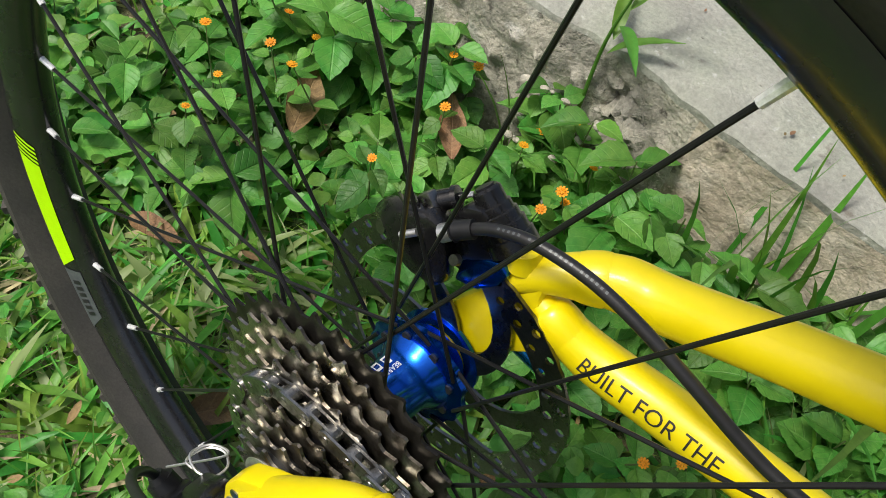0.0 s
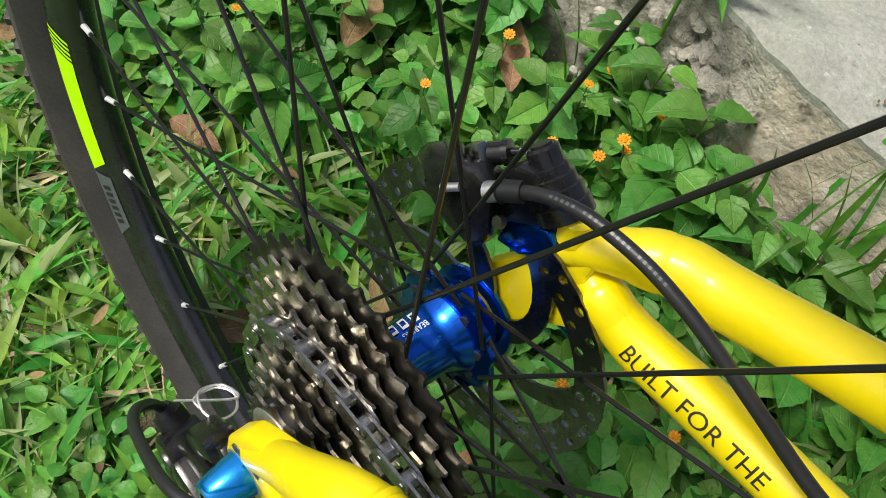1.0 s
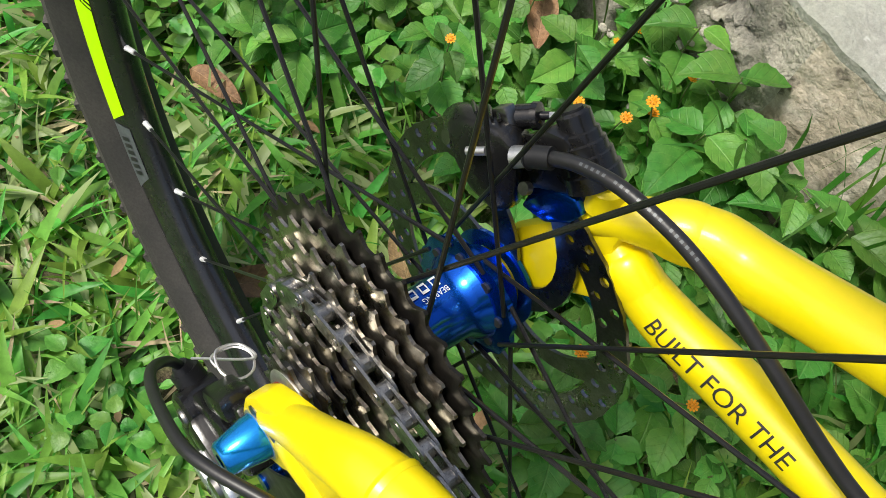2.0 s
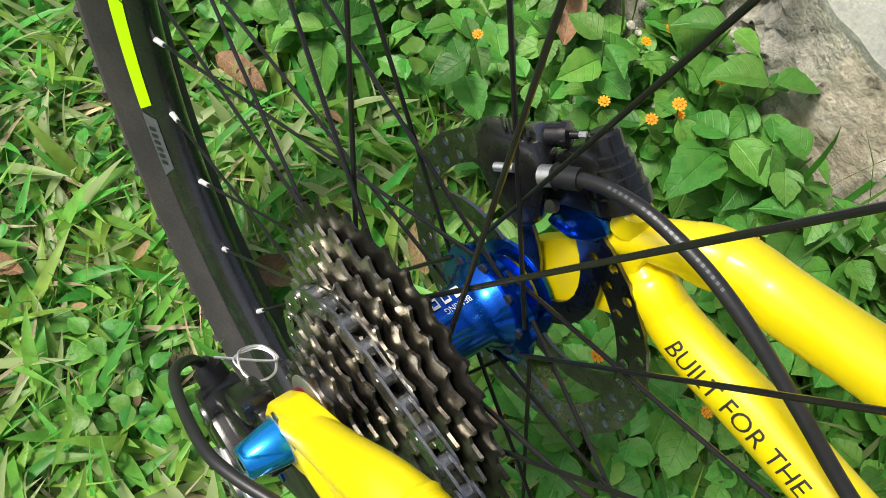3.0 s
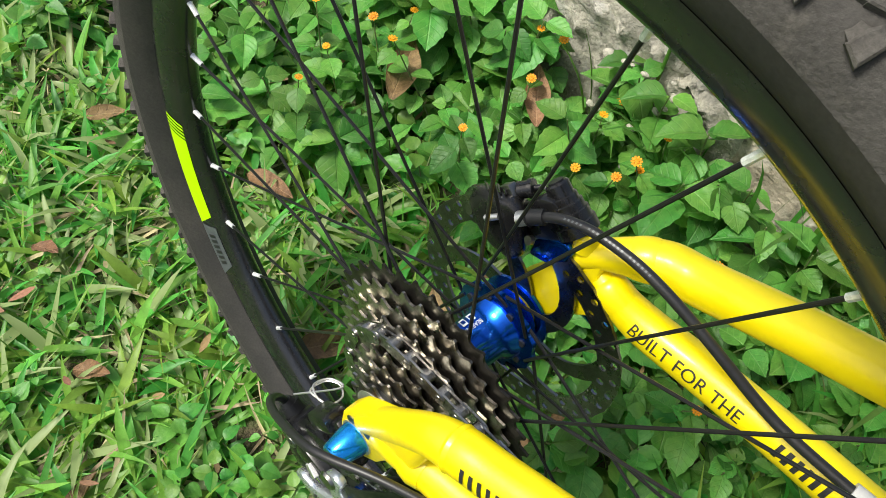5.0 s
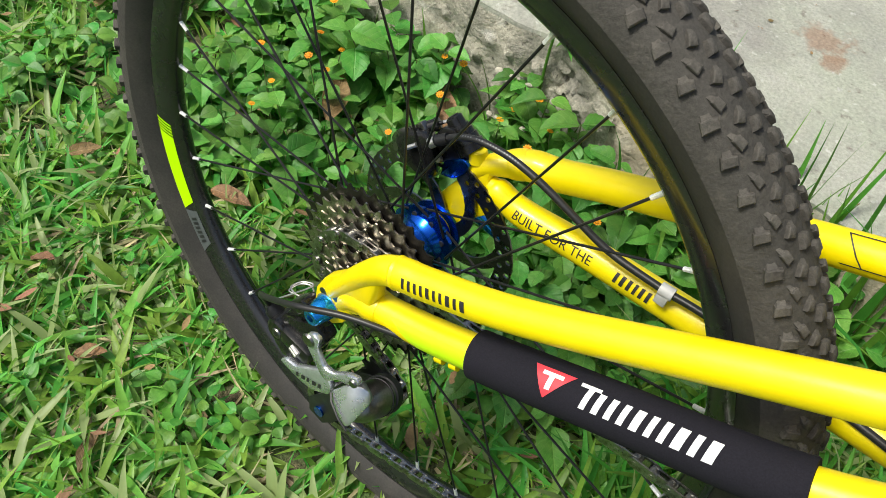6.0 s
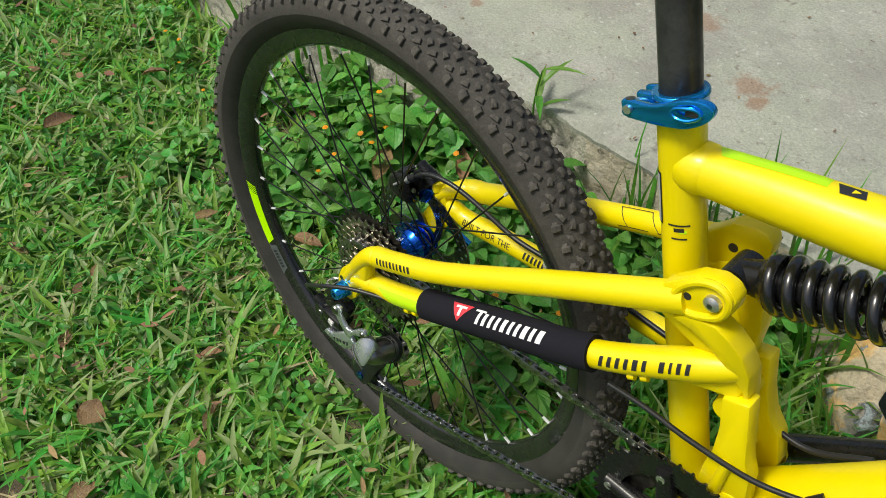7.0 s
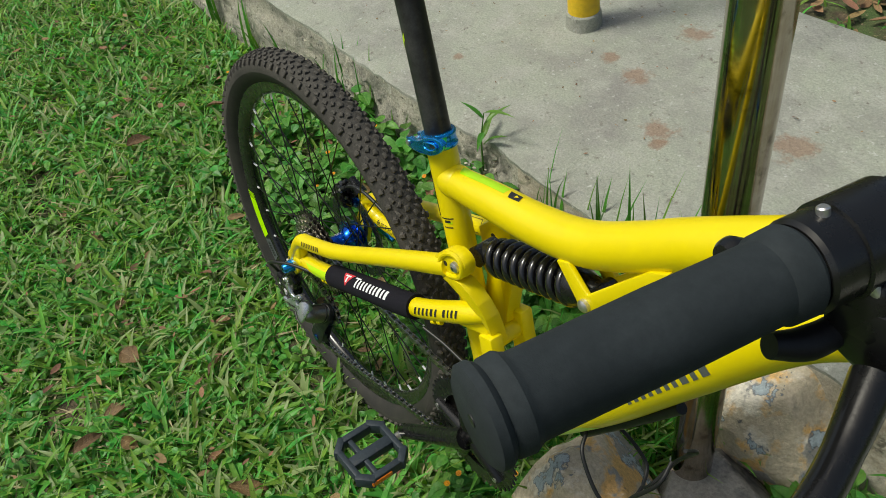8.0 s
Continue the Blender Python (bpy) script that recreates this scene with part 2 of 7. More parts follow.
RIM_BLACK = material("black_rim_paint", (0.012, 0.012, 0.013), 0.26, spots=[((0.022, 0.022, 0.023), 45, 0.36, 0.14)], bump=[(600, 0.00003)], rough_vary=0.06, spec=0.6, coat=0.5)
SPOKE_BLACK = material("black_spoke", (0.014, 0.014, 0.015), 0.3, metal=0.2, grain=(200, 0.2), spec=0.4)
NIPPLE = material("nickel_nipple", (0.86, 0.86, 0.86), 0.3, metal=0.45, grain=(700, 0.2))
TYRE = material("dusty_tyre_rubber", (0.060, 0.056, 0.051), 0.85, spots=[((0.074, 0.070, 0.062), 28, 0.5, 0.2), ((0.105, 0.096, 0.083), 110, 0.34, 0.08), ((0.034, 0.032, 0.030), 14, 0.4, 0.15)], grain=(500, 0.25), bump=[(130, 0.0012), (400, 0.0006)], spec=0.25)
SIDEWALL = material("black_tyre_sidewall", (0.034, 0.0325, 0.031), 0.68, spots=[((0.050, 0.046, 0.042), 30, 0.42, 0.15)], grain=(500, 0.25), bump=[(700, 0.0001)], spec=0.3)
TREAD = material("worn_tread_rubber", (0.066, 0.062, 0.056), 0.85, spots=[((0.110, 0.101, 0.088), 120, 0.46, 0.15), ((0.038, 0.035, 0.033), 60, 0.4, 0.1)], grain=(700, 0.3), bump=[(900, 0.0004)], spec=0.25)
BLUE = material("blue_anodised_aluminium", (0.003, 0.11, 0.62), 0.17, metal=0.95, grain=(90, 0.1), coat=0.3, rough_vary=0.06, bump=[(1200, 0.00001)])
CYAN = material("light_blue_anodised_aluminium", (0.01, 0.30, 0.80), 0.18, metal=0.8, grain=(120, 0.08), coat=0.4)
ROTOR = material("brake_rotor_steel", (0.23, 0.23, 0.235), 0.30, metal=1.0, spots=[((0.13, 0.13, 0.135), 60, 0.45, 0.2)], grain=(800, 0.2), rough_vary=0.1)
COG = material("nickel_sprocket_steel", (0.44, 0.41, 0.355), 0.33, metal=1.0, spots=[((0.15, 0.13, 0.105), 150, 0.44, 0.12)], grain=(900, 0.25), rough_vary=0.12)
COG_DARK = material("black_sprocket_steel", (0.035, 0.032, 0.028), 0.36, metal=0.8, spots=[((0.11, 0.10, 0.085), 130, 0.35, 0.1)], grain=(900, 0.3))
CHAIN = material("chain_steel", (0.38, 0.375, 0.36), 0.28, metal=1.0, spots=[((0.09, 0.085, 0.08), 160, 0.40, 0.12)], grain=(1200, 0.3), rough_vary=0.1)
SILVER = material("silver_painted_alloy", (0.60, 0.63, 0.68), 0.28, metal=0.8, grain=(160, 0.1), coat=0.4, rough_vary=0.08)
STEEL = material("bright_steel", (0.66, 0.65, 0.63), 0.34, metal=0.9, grain=(500, 0.15))
STEEL_DARK = material("dull_steel", (0.24, 0.235, 0.225), 0.32, metal=1.0, grain=(500, 0.2))
BLACK = material("black_cast_alloy", (0.008, 0.008, 0.0085), 0.28, spots=[((0.018, 0.018, 0.018), 80, 0.3, 0.12)], bump=[(500, 0.00006)], coat=0.25, rough_vary=0.1, spec=0.4)
PLASTIC = material("black_plastic", (0.013, 0.0135, 0.015), 0.42, grain=(250, 0.2), bump=[(700, 0.00005)], rough_vary=0.1, spec=0.3)
PEDAL = material("dark_grey_plastic_pedal", (0.030, 0.040, 0.052), 0.5, grain=(250, 0.25), bump=[(500, 0.0001)], spots=[((0.06, 0.062, 0.066), 90, 0.3, 0.1)], spec=0.3)
HOSE = material("black_hose", (0.016, 0.016, 0.017), 0.4, grain=(300, 0.2), bump=[(900, 0.00004)])
NEOPRENE = material("black_neoprene", (0.013, 0.0125, 0.018), 0.9, grain=(900, 0.3), bump=[(1600, 0.00015)], spec=0.15)
GRIP = material("black_foam_grip", (0.021, 0.027, 0.031), 0.8, grain=(250, 0.15), bump=[(1300, 0.00015)], spots=[((0.033, 0.041, 0.046), 40, 0.4, 0.2)], spec=0.25)
POST_BLACK = material("black_anodised_seatpost", (0.02, 0.02, 0.022), 0.38, metal=0.3, spots=[((0.07, 0.07, 0.072), 18, 0.42, 0.12)], grain=(400, 0.2), rough_vary=0.1)
SPRING = material("black_coil_paint", (0.008, 0.008, 0.009), 0.22, coat=0.6, grain=(300, 0.2))
ORANGE = material("orange_reflector", (0.75, 0.18, 0.01), 0.25, grain=(400, 0.1), coat=0.5)
TIE = material("grey_cable_tie", (0.5, 0.5, 0.5), 0.45, grain=(300, 0.08))
CHROME = material("stained_stainless_steel", (0.46, 0.42, 0.36), 0.13, metal=1.0, spots=[((0.20, 0.15, 0.07), 9, 0.45, 0.15), ((0.10, 0.085, 0.05), 35, 0.34, 0.08)], rough_vary=0.07)
CONCRETE = material("weathered_concrete", (0.325, 0.342, 0.282), 0.9, spots=[((0.245, 0.24, 0.22), 5.0, 0.46, 0.12), ((0.36, 0.36, 0.32), 13, 0.42, 0.1), ((0.18, 0.165, 0.14), 42, 0.33, 0.05), ((0.12, 0.11, 0.09), 130, 0.27, 0.02), ((0.46, 0.46, 0.43), 75, 0.33, 0.05)], grain=(220, 0.22), bump=[(18, 0.006), (120, 0.0025), (600, 0.0006)],
                    patches=((0.25, 0.165, 0.115), [(-0.114, 0.822, 0.020), (-0.023, 0.801, 0.032), (0.138, 0.679, 0.034), (0.160, 0.650, 0.02), (-0.026, 1.006, 0.036), (-0.388, 0.609, 0.012), (0.36, 0.80, 0.04)]))
SLAB_FACE = material("dirty_concrete_face", (0.47, 0.415, 0.325), 0.92, spots=[((0.33, 0.285, 0.215), 9, 0.46, 0.10), ((0.56, 0.52, 0.44), 16, 0.42, 0.08), ((0.16, 0.14, 0.11), 30, 0.34, 0.04), ((0.13, 0.115, 0.09), 110, 0.29, 0.03)], grain=(220, 0.25), bump=[(26, 0.005), (120, 0.003), (600, 0.0006)])
RUBBLE = material("crumbling_concrete_edge", (0.43, 0.405, 0.335), 0.95, spots=[((0.25, 0.24, 0.205), 12, 0.45, 0.10), ((0.46, 0.45, 0.41), 26, 0.36, 0.06), ((0.09, 0.085, 0.07), 55, 0.36, 0.04), ((0.60, 0.59, 0.55), 95, 0.30, 0.03)], grain=(190, 0.35), bump=[(70, 0.005), (200, 0.003), (700, 0.0008)])
SOIL = material("leaf_litter_soil", (0.075, 0.058, 0.036), 0.95, spots=[((0.14, 0.105, 0.065), 22, 0.45, 0.1), ((0.070, 0.115, 0.032), 9, 0.52, 0.1), ((0.24, 0.19, 0.11), 90, 0.36, 0.05)], grain=(300, 0.4), bump=[(40, 0.012), (200, 0.004)])
GRASS = material("grass_blade", (0.168, 0.390, 0.061), 0.42, grain=(60, 0.25), vary=("island", 0.045, 0.36, 0.22, (0.34, 0.43, 0.18)), translucent=0.45, spec=0.45)
STRAW = material("dry_straw", (0.36, 0.30, 0.17), 0.7, grain=(90, 0.3), vary=("island", 0.03, 0.5), translucent=0.15)
LEAF = material("weed_leaf", (0.100, 0.300, 0.048), 0.38, grain=(140, 0.2), spots=[((0.135, 0.29, 0.055), 70, 0.4, 0.15)], vary=("object", 0.018, 0.42), translucent=0.35, bump=[(260, 0.0007)], spec=0.4, veins=((0.20, 0.40, 0.10), 0.0075))
LEAF_MIX = material("small_weed_leaf", (0.098, 0.290, 0.046), 0.38, grain=(140, 0.2), spots=[((0.13, 0.28, 0.05), 70, 0.4, 0.15)], vary=("island", 0.03, 0.3), translucent=0.3, bump=[(260, 0.0007)], spec=0.4)
TALL_BLADE = material("tall_grass_blade", (0.10, 0.27, 0.035), 0.42, grain=(80, 0.2), vary=("object", 0.03, 0.25), translucent=0.35)
STEM = material("weed_stem", (0.12, 0.17, 0.05), 0.6, grain=(200, 0.25))
PETAL = material("orange_yellow_petal", (0.86, 0.35, 0.006), 0.6, grain=(600, 0.25), vary=("object", 0.01, 0.15), translucent=0.2)
DRY_LEAF = material("dry_brown_leaf", (0.21, 0.12, 0.055), 0.65, spots=[((0.11, 0.058, 0.028), 60, 0.44, 0.12), ((0.32, 0.21, 0.11), 25, 0.4, 0.15), ((0.07, 0.04, 0.02), 150, 0.34, 0.05)], grain=(300, 0.3), vary=("object", 0.02, 0.3), translucent=0.15, bump=[(150, 0.002)], veins=((0.34, 0.22, 0.12), 0.009))
LITTER = material("brown_leaf_bits", (0.22, 0.13, 0.065), 0.8, grain=(300, 0.3), vary=("island", 0.03, 0.5), translucent=0.1)
ROCK = material("ochre_rock", (0.50, 0.43, 0.31), 0.8, spots=[((0.64, 0.40, 0.15), 9, 0.50, 0.03), ((0.68, 0.63, 0.53), 13, 0.46, 0.04), ((0.30, 0.285, 0.255), 7, 0.45, 0.012), ((0.12, 0.13, 0.14), 15, 0.425, 0.008), ((0.36, 0.42, 0.45), 15, 0.412, 0.01), ((0.16, 0.15, 0.14), 60, 0.32, 0.03)], grain=(150, 0.25), bump=[(14, 0.010), (60, 0.005), (450, 0.0008)])
ROCK_GREY = material("grey_rock", (0.20, 0.195, 0.18), 0.55, spots=[((0.27, 0.25, 0.22), 9, 0.45, 0.1), ((0.08, 0.08, 0.08), 14, 0.4, 0.06), ((0.40, 0.37, 0.32), 40, 0.33, 0.03)], grain=(160, 0.3), bump=[(20, 0.006), (120, 0.002)])
YELLOW_POST = material("chipped_yellow_paint", (0.75, 0.50, 0.015), 0.6, spots=[((0.5, 0.33, 0.03), 30, 0.4, 0.1)], grain=(120, 0.12), bump=[(90, 0.001)])

# ---- ground: one sheet of soil to the horizon ----
def n3(x, y, z=0.0):
    return noise.noise(V((x, y, z)))


def soil_height(x, y):
    near = math.exp(-(x * x + y * y) / 9.0)
    h = 0.012 + near * (0.010 * n3(x * 3.1, y * 3.1) + 0.006 * n3(x * 11, y * 11, 3))
    h += 0.022 * min(max((-y - 0.05) / 0.3, 0), 1) * near
    dist = math.hypot(x, y)
    return h + (0.05 * max(dist - 6, 0) * 0.2 * (0.5 + n3(x * 0.05, y * 0.05, 9)))


def ticks():
    fine = [i * 0.05 for i in range(-60, 61)]
    far, step, v = [], 0.2, 3.0
    while v < 400:
        v += step
        step *= 1.28
        far.append(v)
    return [-v for v in reversed(far)] + fine + far


TX = ticks()
gv = [(x, y, soil_height(x, y)) for x in TX for y in TX]
K = len(TX)
thing("ground", mesh_of("ground", gv, [(i * K + j, (i + 1) * K + j, (i + 1) * K + j + 1, i * K + j + 1) for i in range(K - 1) for j in range(K - 1)]), SOIL,
      "brown soil with leaf litter under the grass", "ground", kind="structure")


# ---- the concrete slab with its crumbling edge ----
SLAB_TOP = 0.25


def slab_edge(x):
    step = 1 / (1 + math.exp(-(x + 0.01) / 0.012))
    return 0.428 - 0.045 * x + 0.014 * math.exp(-((x + 0.10) / 0.06) ** 2) * (1 - step) + 0.007 * n3(x * 6, 1.7) + 0.005 * n3(x * 23, 4.1)


sv, sf, faces_edge = [], [], []
xs = [-2.6 + 0.0125 * i for i in range(150)] + [-0.725 + 0.005 * i for i in range(210)] + [0.325 + 0.0125 * i for i in range(167)]
rows = 57


def chunk(x, z, scale):
    """Distance to the nearest of scattered points: lumps with creases between them."""
    return noise.voronoi(V((x * scale, z * scale, 3.7)))[0][0]


for x in xs:
    e = slab_edge(x)
    step = 1 / (1 + math.exp(-(x + 0.01) / 0.012))
    rough = math.exp(-((x + 0.085) / 0.055) ** 2) * (1 - step)
    slope = 0.030 * (1 - 0.4 * step) + 0.030 * rough
    col = [(x, 1.22, -0.1), (x, 1.22, SLAB_TOP - 0.004)]
    for k in range(13):  # top, from the back to the worn edge
        y = 1.21 + (e + 0.012 - 1.21) * (k / 12) ** 0.6
        col.append((x, y, SLAB_TOP + 0.004 * n3(x * 4, y * 4) + 0.0016 * n3(x * 30, y * 30, 2) - 0.006 * max(0, 1 - (y - e) / 0.06)))
    for k in range(rows - 15):  # the broken face
        f = k / (rows - 16)
        z = SLAB_TOP - 0.008 - f * (SLAB_TOP + 0.02)
        bite = (0.012 * n3(x * 9, z * 11, 5) + 0.004 * n3(x * 34, z * 40, 6) + 0.0025 * n3(x * 90, z * 90, 7)) * (1 - 0.4 * step) - 0.004 * max(0, 0.30 - chunk(x, z, 34)) * 10 * (1 - step)
        bite += rough * (0.022 * (chunk(x, z, 26) - 0.45) + 0.016 * (chunk(x + 0.3 * z, z, 61) - 0.45) + 0.010 * n3(x * 110, z * 110, 2))
        col.append((x, e - slope * f ** 1.3 + bite * min(1, f * 6), z + 0.004 * n3(x * 40, f * 20, 8)))
    sv += col
C = len(sv) // len(xs)
slab_me = bpy.data.meshes.new("concrete_slab")
sf = [(i * C + j, i * C + j + 1, (i + 1) * C + j + 1, (i + 1) * C + j) for i in range(len(xs) - 1) for j in range(C - 1)]
slab_me = mesh_of("concrete_slab", sv, sf, True, 50)
slab_me.materials.append(CONCRETE)
slab_me.materials.append(RUBBLE)
slab_me.materials.append(SLAB_FACE)
for p in slab_me.polygons:
    if p.index % (C - 1) >= 16:
        p.material_index = 1 if p.center.x < -0.01 else 2
slab = thing("concrete_slab", slab_me, CONCRETE, "weathered grey concrete slab with a crumbling front edge", "slab", kind="structure")


def rubble_stones():
    r = random.Random(77)
    b = Build()
    for _ in range(40):
        x = r.uniform(-0.17, -0.02)
        f = r.uniform(0.1, 0.8)
        y, z = slab_edge(x) - 0.02 - 0.07 * f, SLAB_TOP - 0.03 - 0.22 * f
        bm = bmesh.new()
        bmesh.ops.create_icosphere(bm, subdivisions=2, radius=r.uniform(0.0015, 0.0050))
        for v in bm.verts:
            v.co *= 1 + 0.5 * noise.noise(v.co * 90 + V((x * 50, 0, 0)))
        b.take(bm, Matrix.Translation((x, y, z)) @ Matrix.Rotation(r.uniform(0, 6), 4, "X") @ Matrix.Diagonal((1.2, 1, 0.7, 1)))
    return thing("rubble", b.mesh("rubble", 25), RUBBLE, "crumbled concrete lumps at the broken slab edge", "rubble", kind="stuff")


rubble_stones()


# ---- grass: blades that nobody could count ----
def blades(name, count, seed, place, length, width, rise, droop, mat, label):
    rs = np.random.RandomState(seed)
    verts, faces = [], []
    done = 0
    while done < count:
        x, y = place(rs)
        if y > slab_edge(x) - 0.02 and y < 1.25:
            continue
        done += 1
        z = soil_height(x, y) - 0.004
        az_, ln, wd = rs.uniform(0, 2 * math.pi), rs.uniform(*length), rs.uniform(*width)
        up, dr = radians(rs.uniform(*rise)), radians(rs.uniform(*droop))
        side, twist = rs.uniform(-0.5, 0.5), rs.uniform(-0.5, 0.5)
        n, k = 5, len(verts)
        px_, py_, pz_ = x, y, z
        for i in range(n + 1):
            f = i / n
            a = az_ + side * f
            e = up - dr * f * f
            wide = wd * (0.55 + 0.45 * min(1, f * 4)) * (1 - max(0, (f - 0.45) / 0.55) ** 1.8) * 0.5 + 0.0001
            ca, sa = math.cos(a), math.sin(a)
            tw = twist * f
            ox, oy, oz = -sa * math.cos(tw) * wide, ca * math.cos(tw) * wide, math.sin(tw) * wide
            verts += [(px_ - ox, py_ - oy, pz_ - oz + wide * 0.35), (px_, py_, pz_), (px_ + ox, py_ + oy, pz_ + oz + wide * 0.35)]
            st = ln / n
            px_, py_, pz_ = px_ + ca * math.cos(e) * st, py_ + sa * math.cos(e) * st, max(pz_ + math.sin(e) * st, soil_height(x, y) + 0.001 + 0.004 * f)
        for i in range(n):
            q = k + 3 * i
            faces += [(q, q + 1, q + 4, q + 3), (q + 1, q + 2, q + 5, q + 4)]
    return thing(name, mesh_of(name, verts, faces, True, 80), mat, label, "grass", kind="stuff")


def BED(x):
    """Where the weeds begin in front of the slab."""
    return 0.09 + 0.06 * n3(x * 3, 7.7) + 0.13 * math.exp(-((x + 0.21) / 0.12) ** 2)


def lawn(rs):
    while True:
        x, y = rs.uniform(-2.7, 0.75), rs.uniform(-1.0, 0.46)
        dist = math.hypot(x + 0.3, y + 0.1)
        weed = y > BED(x) - 0.02 and x > -0.75
        keep = 1.0 if dist < 0.9 else max(0.3, 1.0 - 0.5 * (dist - 0.9))
        if weed:
            keep *= 0.28
        if n3(x * 5, y * 5, 11) < -0.33:
            keep *= 0.45
        if rs.rand() < keep:
            return x, y


blades("grass", 27000, 3, lawn, (0.04, 0.105), (0.0050, 0.0120), (6, 50), (5, 60), GRASS, "broad-bladed green lawn grass, uncut")
blades("fine_grass", 11000, 5, lawn, (0.03, 0.09), (0.0014, 0.003), (15, 75), (0, 60), GRASS, "thin green grass among broader blades")
blades("straw", 8500, 6, lawn, (0.03, 0.11), (0.0015, 0.0055), (-5, 26), (0, 30), STRAW, "dry straw and dead blades lying in the lawn")
blades("back_grass", 500, 8, lambda rs: (rs.uniform(-1.6, 1.5), rs.uniform(1.24, 2.2)), (0.05, 0.14), (0.004, 0.011), (15, 70), (15, 75), GRASS, "grass behind the slab")
def side_spot(rs):
    # keeps the stones and the footing of the post bare
    while True:
        x, y = rs.uniform(0.22, 1.35), rs.uniform(0.02, 0.40)
        if not (0.54 < x < 0.76 and 0.06 < y < 0.31) and (x < 0.6 or rs.rand() < 0.35):
            return x, y


blades("side_grass", 3600, 9, side_spot, (0.05, 0.17), (0.003, 0.009), (25, 80), (20, 80), GRASS, "long green grass between stones and slab")


def meadow(rs):
    while True:
        x, y = rs.uniform(-6.5, 6.5), rs.uniform(-6.5, 6.0)
        if -2.6 < x < 0.7 and -0.95 < y < 1.25 or abs(y - 0.8) < 0.46 and -2.65 < x < 2.45 or math.hypot(x - 0.5, y - 0.1) < 0.75 or 1.2 < y < 2.4 and -1.7 < x < 2.2:
            continue
        if rs.rand() < 1.25 - math.hypot(x, y) / 7.0:
            return x, y


blades("meadow_grass", 22000, 12, meadow, (0.06, 0.16), (0.008, 0.022), (10, 55), (10, 60), GRASS, "green lawn grass running on round the place")


# ---- broad-leaved weeds ----
def leaf_mesh(name, ln, wd, fold, bend, teeth=True, rows_=11):
    verts, faces = [], []
    for i in range(rows_ + 1):
        f = i / rows_
        w_ = wd * 0.5 * (math.sin(math.pi * min(1, f ** 0.72)) ** 0.85 if 0 < f < 1 else 0.02)
        if teeth and 0 < i < rows_:
            w_ *= 1.04 if i % 2 else 0.97
        zc = -bend * f * f * ln
        verts += [(f * ln + (0.02 * ln if i % 2 else 0), -w_, zc + fold * w_), (f * ln, -w_ * 0.5, zc + fold * w_ * 0.7), (f * ln, 0, zc), (f * ln, w_ * 0.5, zc + fold * w_ * 0.7), (f * ln + (0.02 * ln if i % 2 else 0), w_, zc + fold * w_)]
    for i in range(rows_):
        for j in range(4):
            q = i * 5 + j
            faces.append((q, q + 5, q + 6, q + 1))
    me = mesh_of(name, verts, faces, True, 60)
    return me


LEAVES = [leaf_mesh("leaf", l_, w_, fo, be) for l_, w_, fo, be in ((0.040, 0.031, 0.35, 0.22), (0.034, 0.029, 0.25, 0.1), (0.045, 0.033, 0.45, 0.3), (0.029, 0.026, 0.2, 0.28), (0.038, 0.026, 0.5, 0.05))]
for me in LEAVES:
    me.materials.append(LEAF)


def flower_mesh():
    b = Build()
    for ring, (cnt, rad, h, size) in enumerate(((10, 0.0037, 0.0, 0.0028), (6, 0.0019, 0.0012, 0.0018))):
        for k in range(cnt):
            t = 2 * math.pi * k / cnt + ring
            m = Matrix.Translation((rad * math.cos(t), rad * math.sin(t), h)) @ Matrix.Rotation(t, 4, "Z") @ Matrix.Rotation(-0.35, 4, "Y")
            b.add([(-size * 0.6, 0, 0), (0, -size * 0.55, 0.0003), (size, -size * 0.35, 0), (size, size * 0.35, 0), (0, size * 0.55, 0.0003), (0, 0, 0.001)], [(0, 1, 5), (1, 2, 5), (2, 3, 5), (3, 4, 5), (4, 0, 5)], m)
    b.revolve([(0.0026, 0.0), (0.0022, 0.0016), (0.0001, 0.0024)], 10, Matrix.Rotation(radians(90), 4, "X"))
    return b.mesh("flower")


FLOWER = flower_mesh()
FLOWER.materials.append(PETAL)


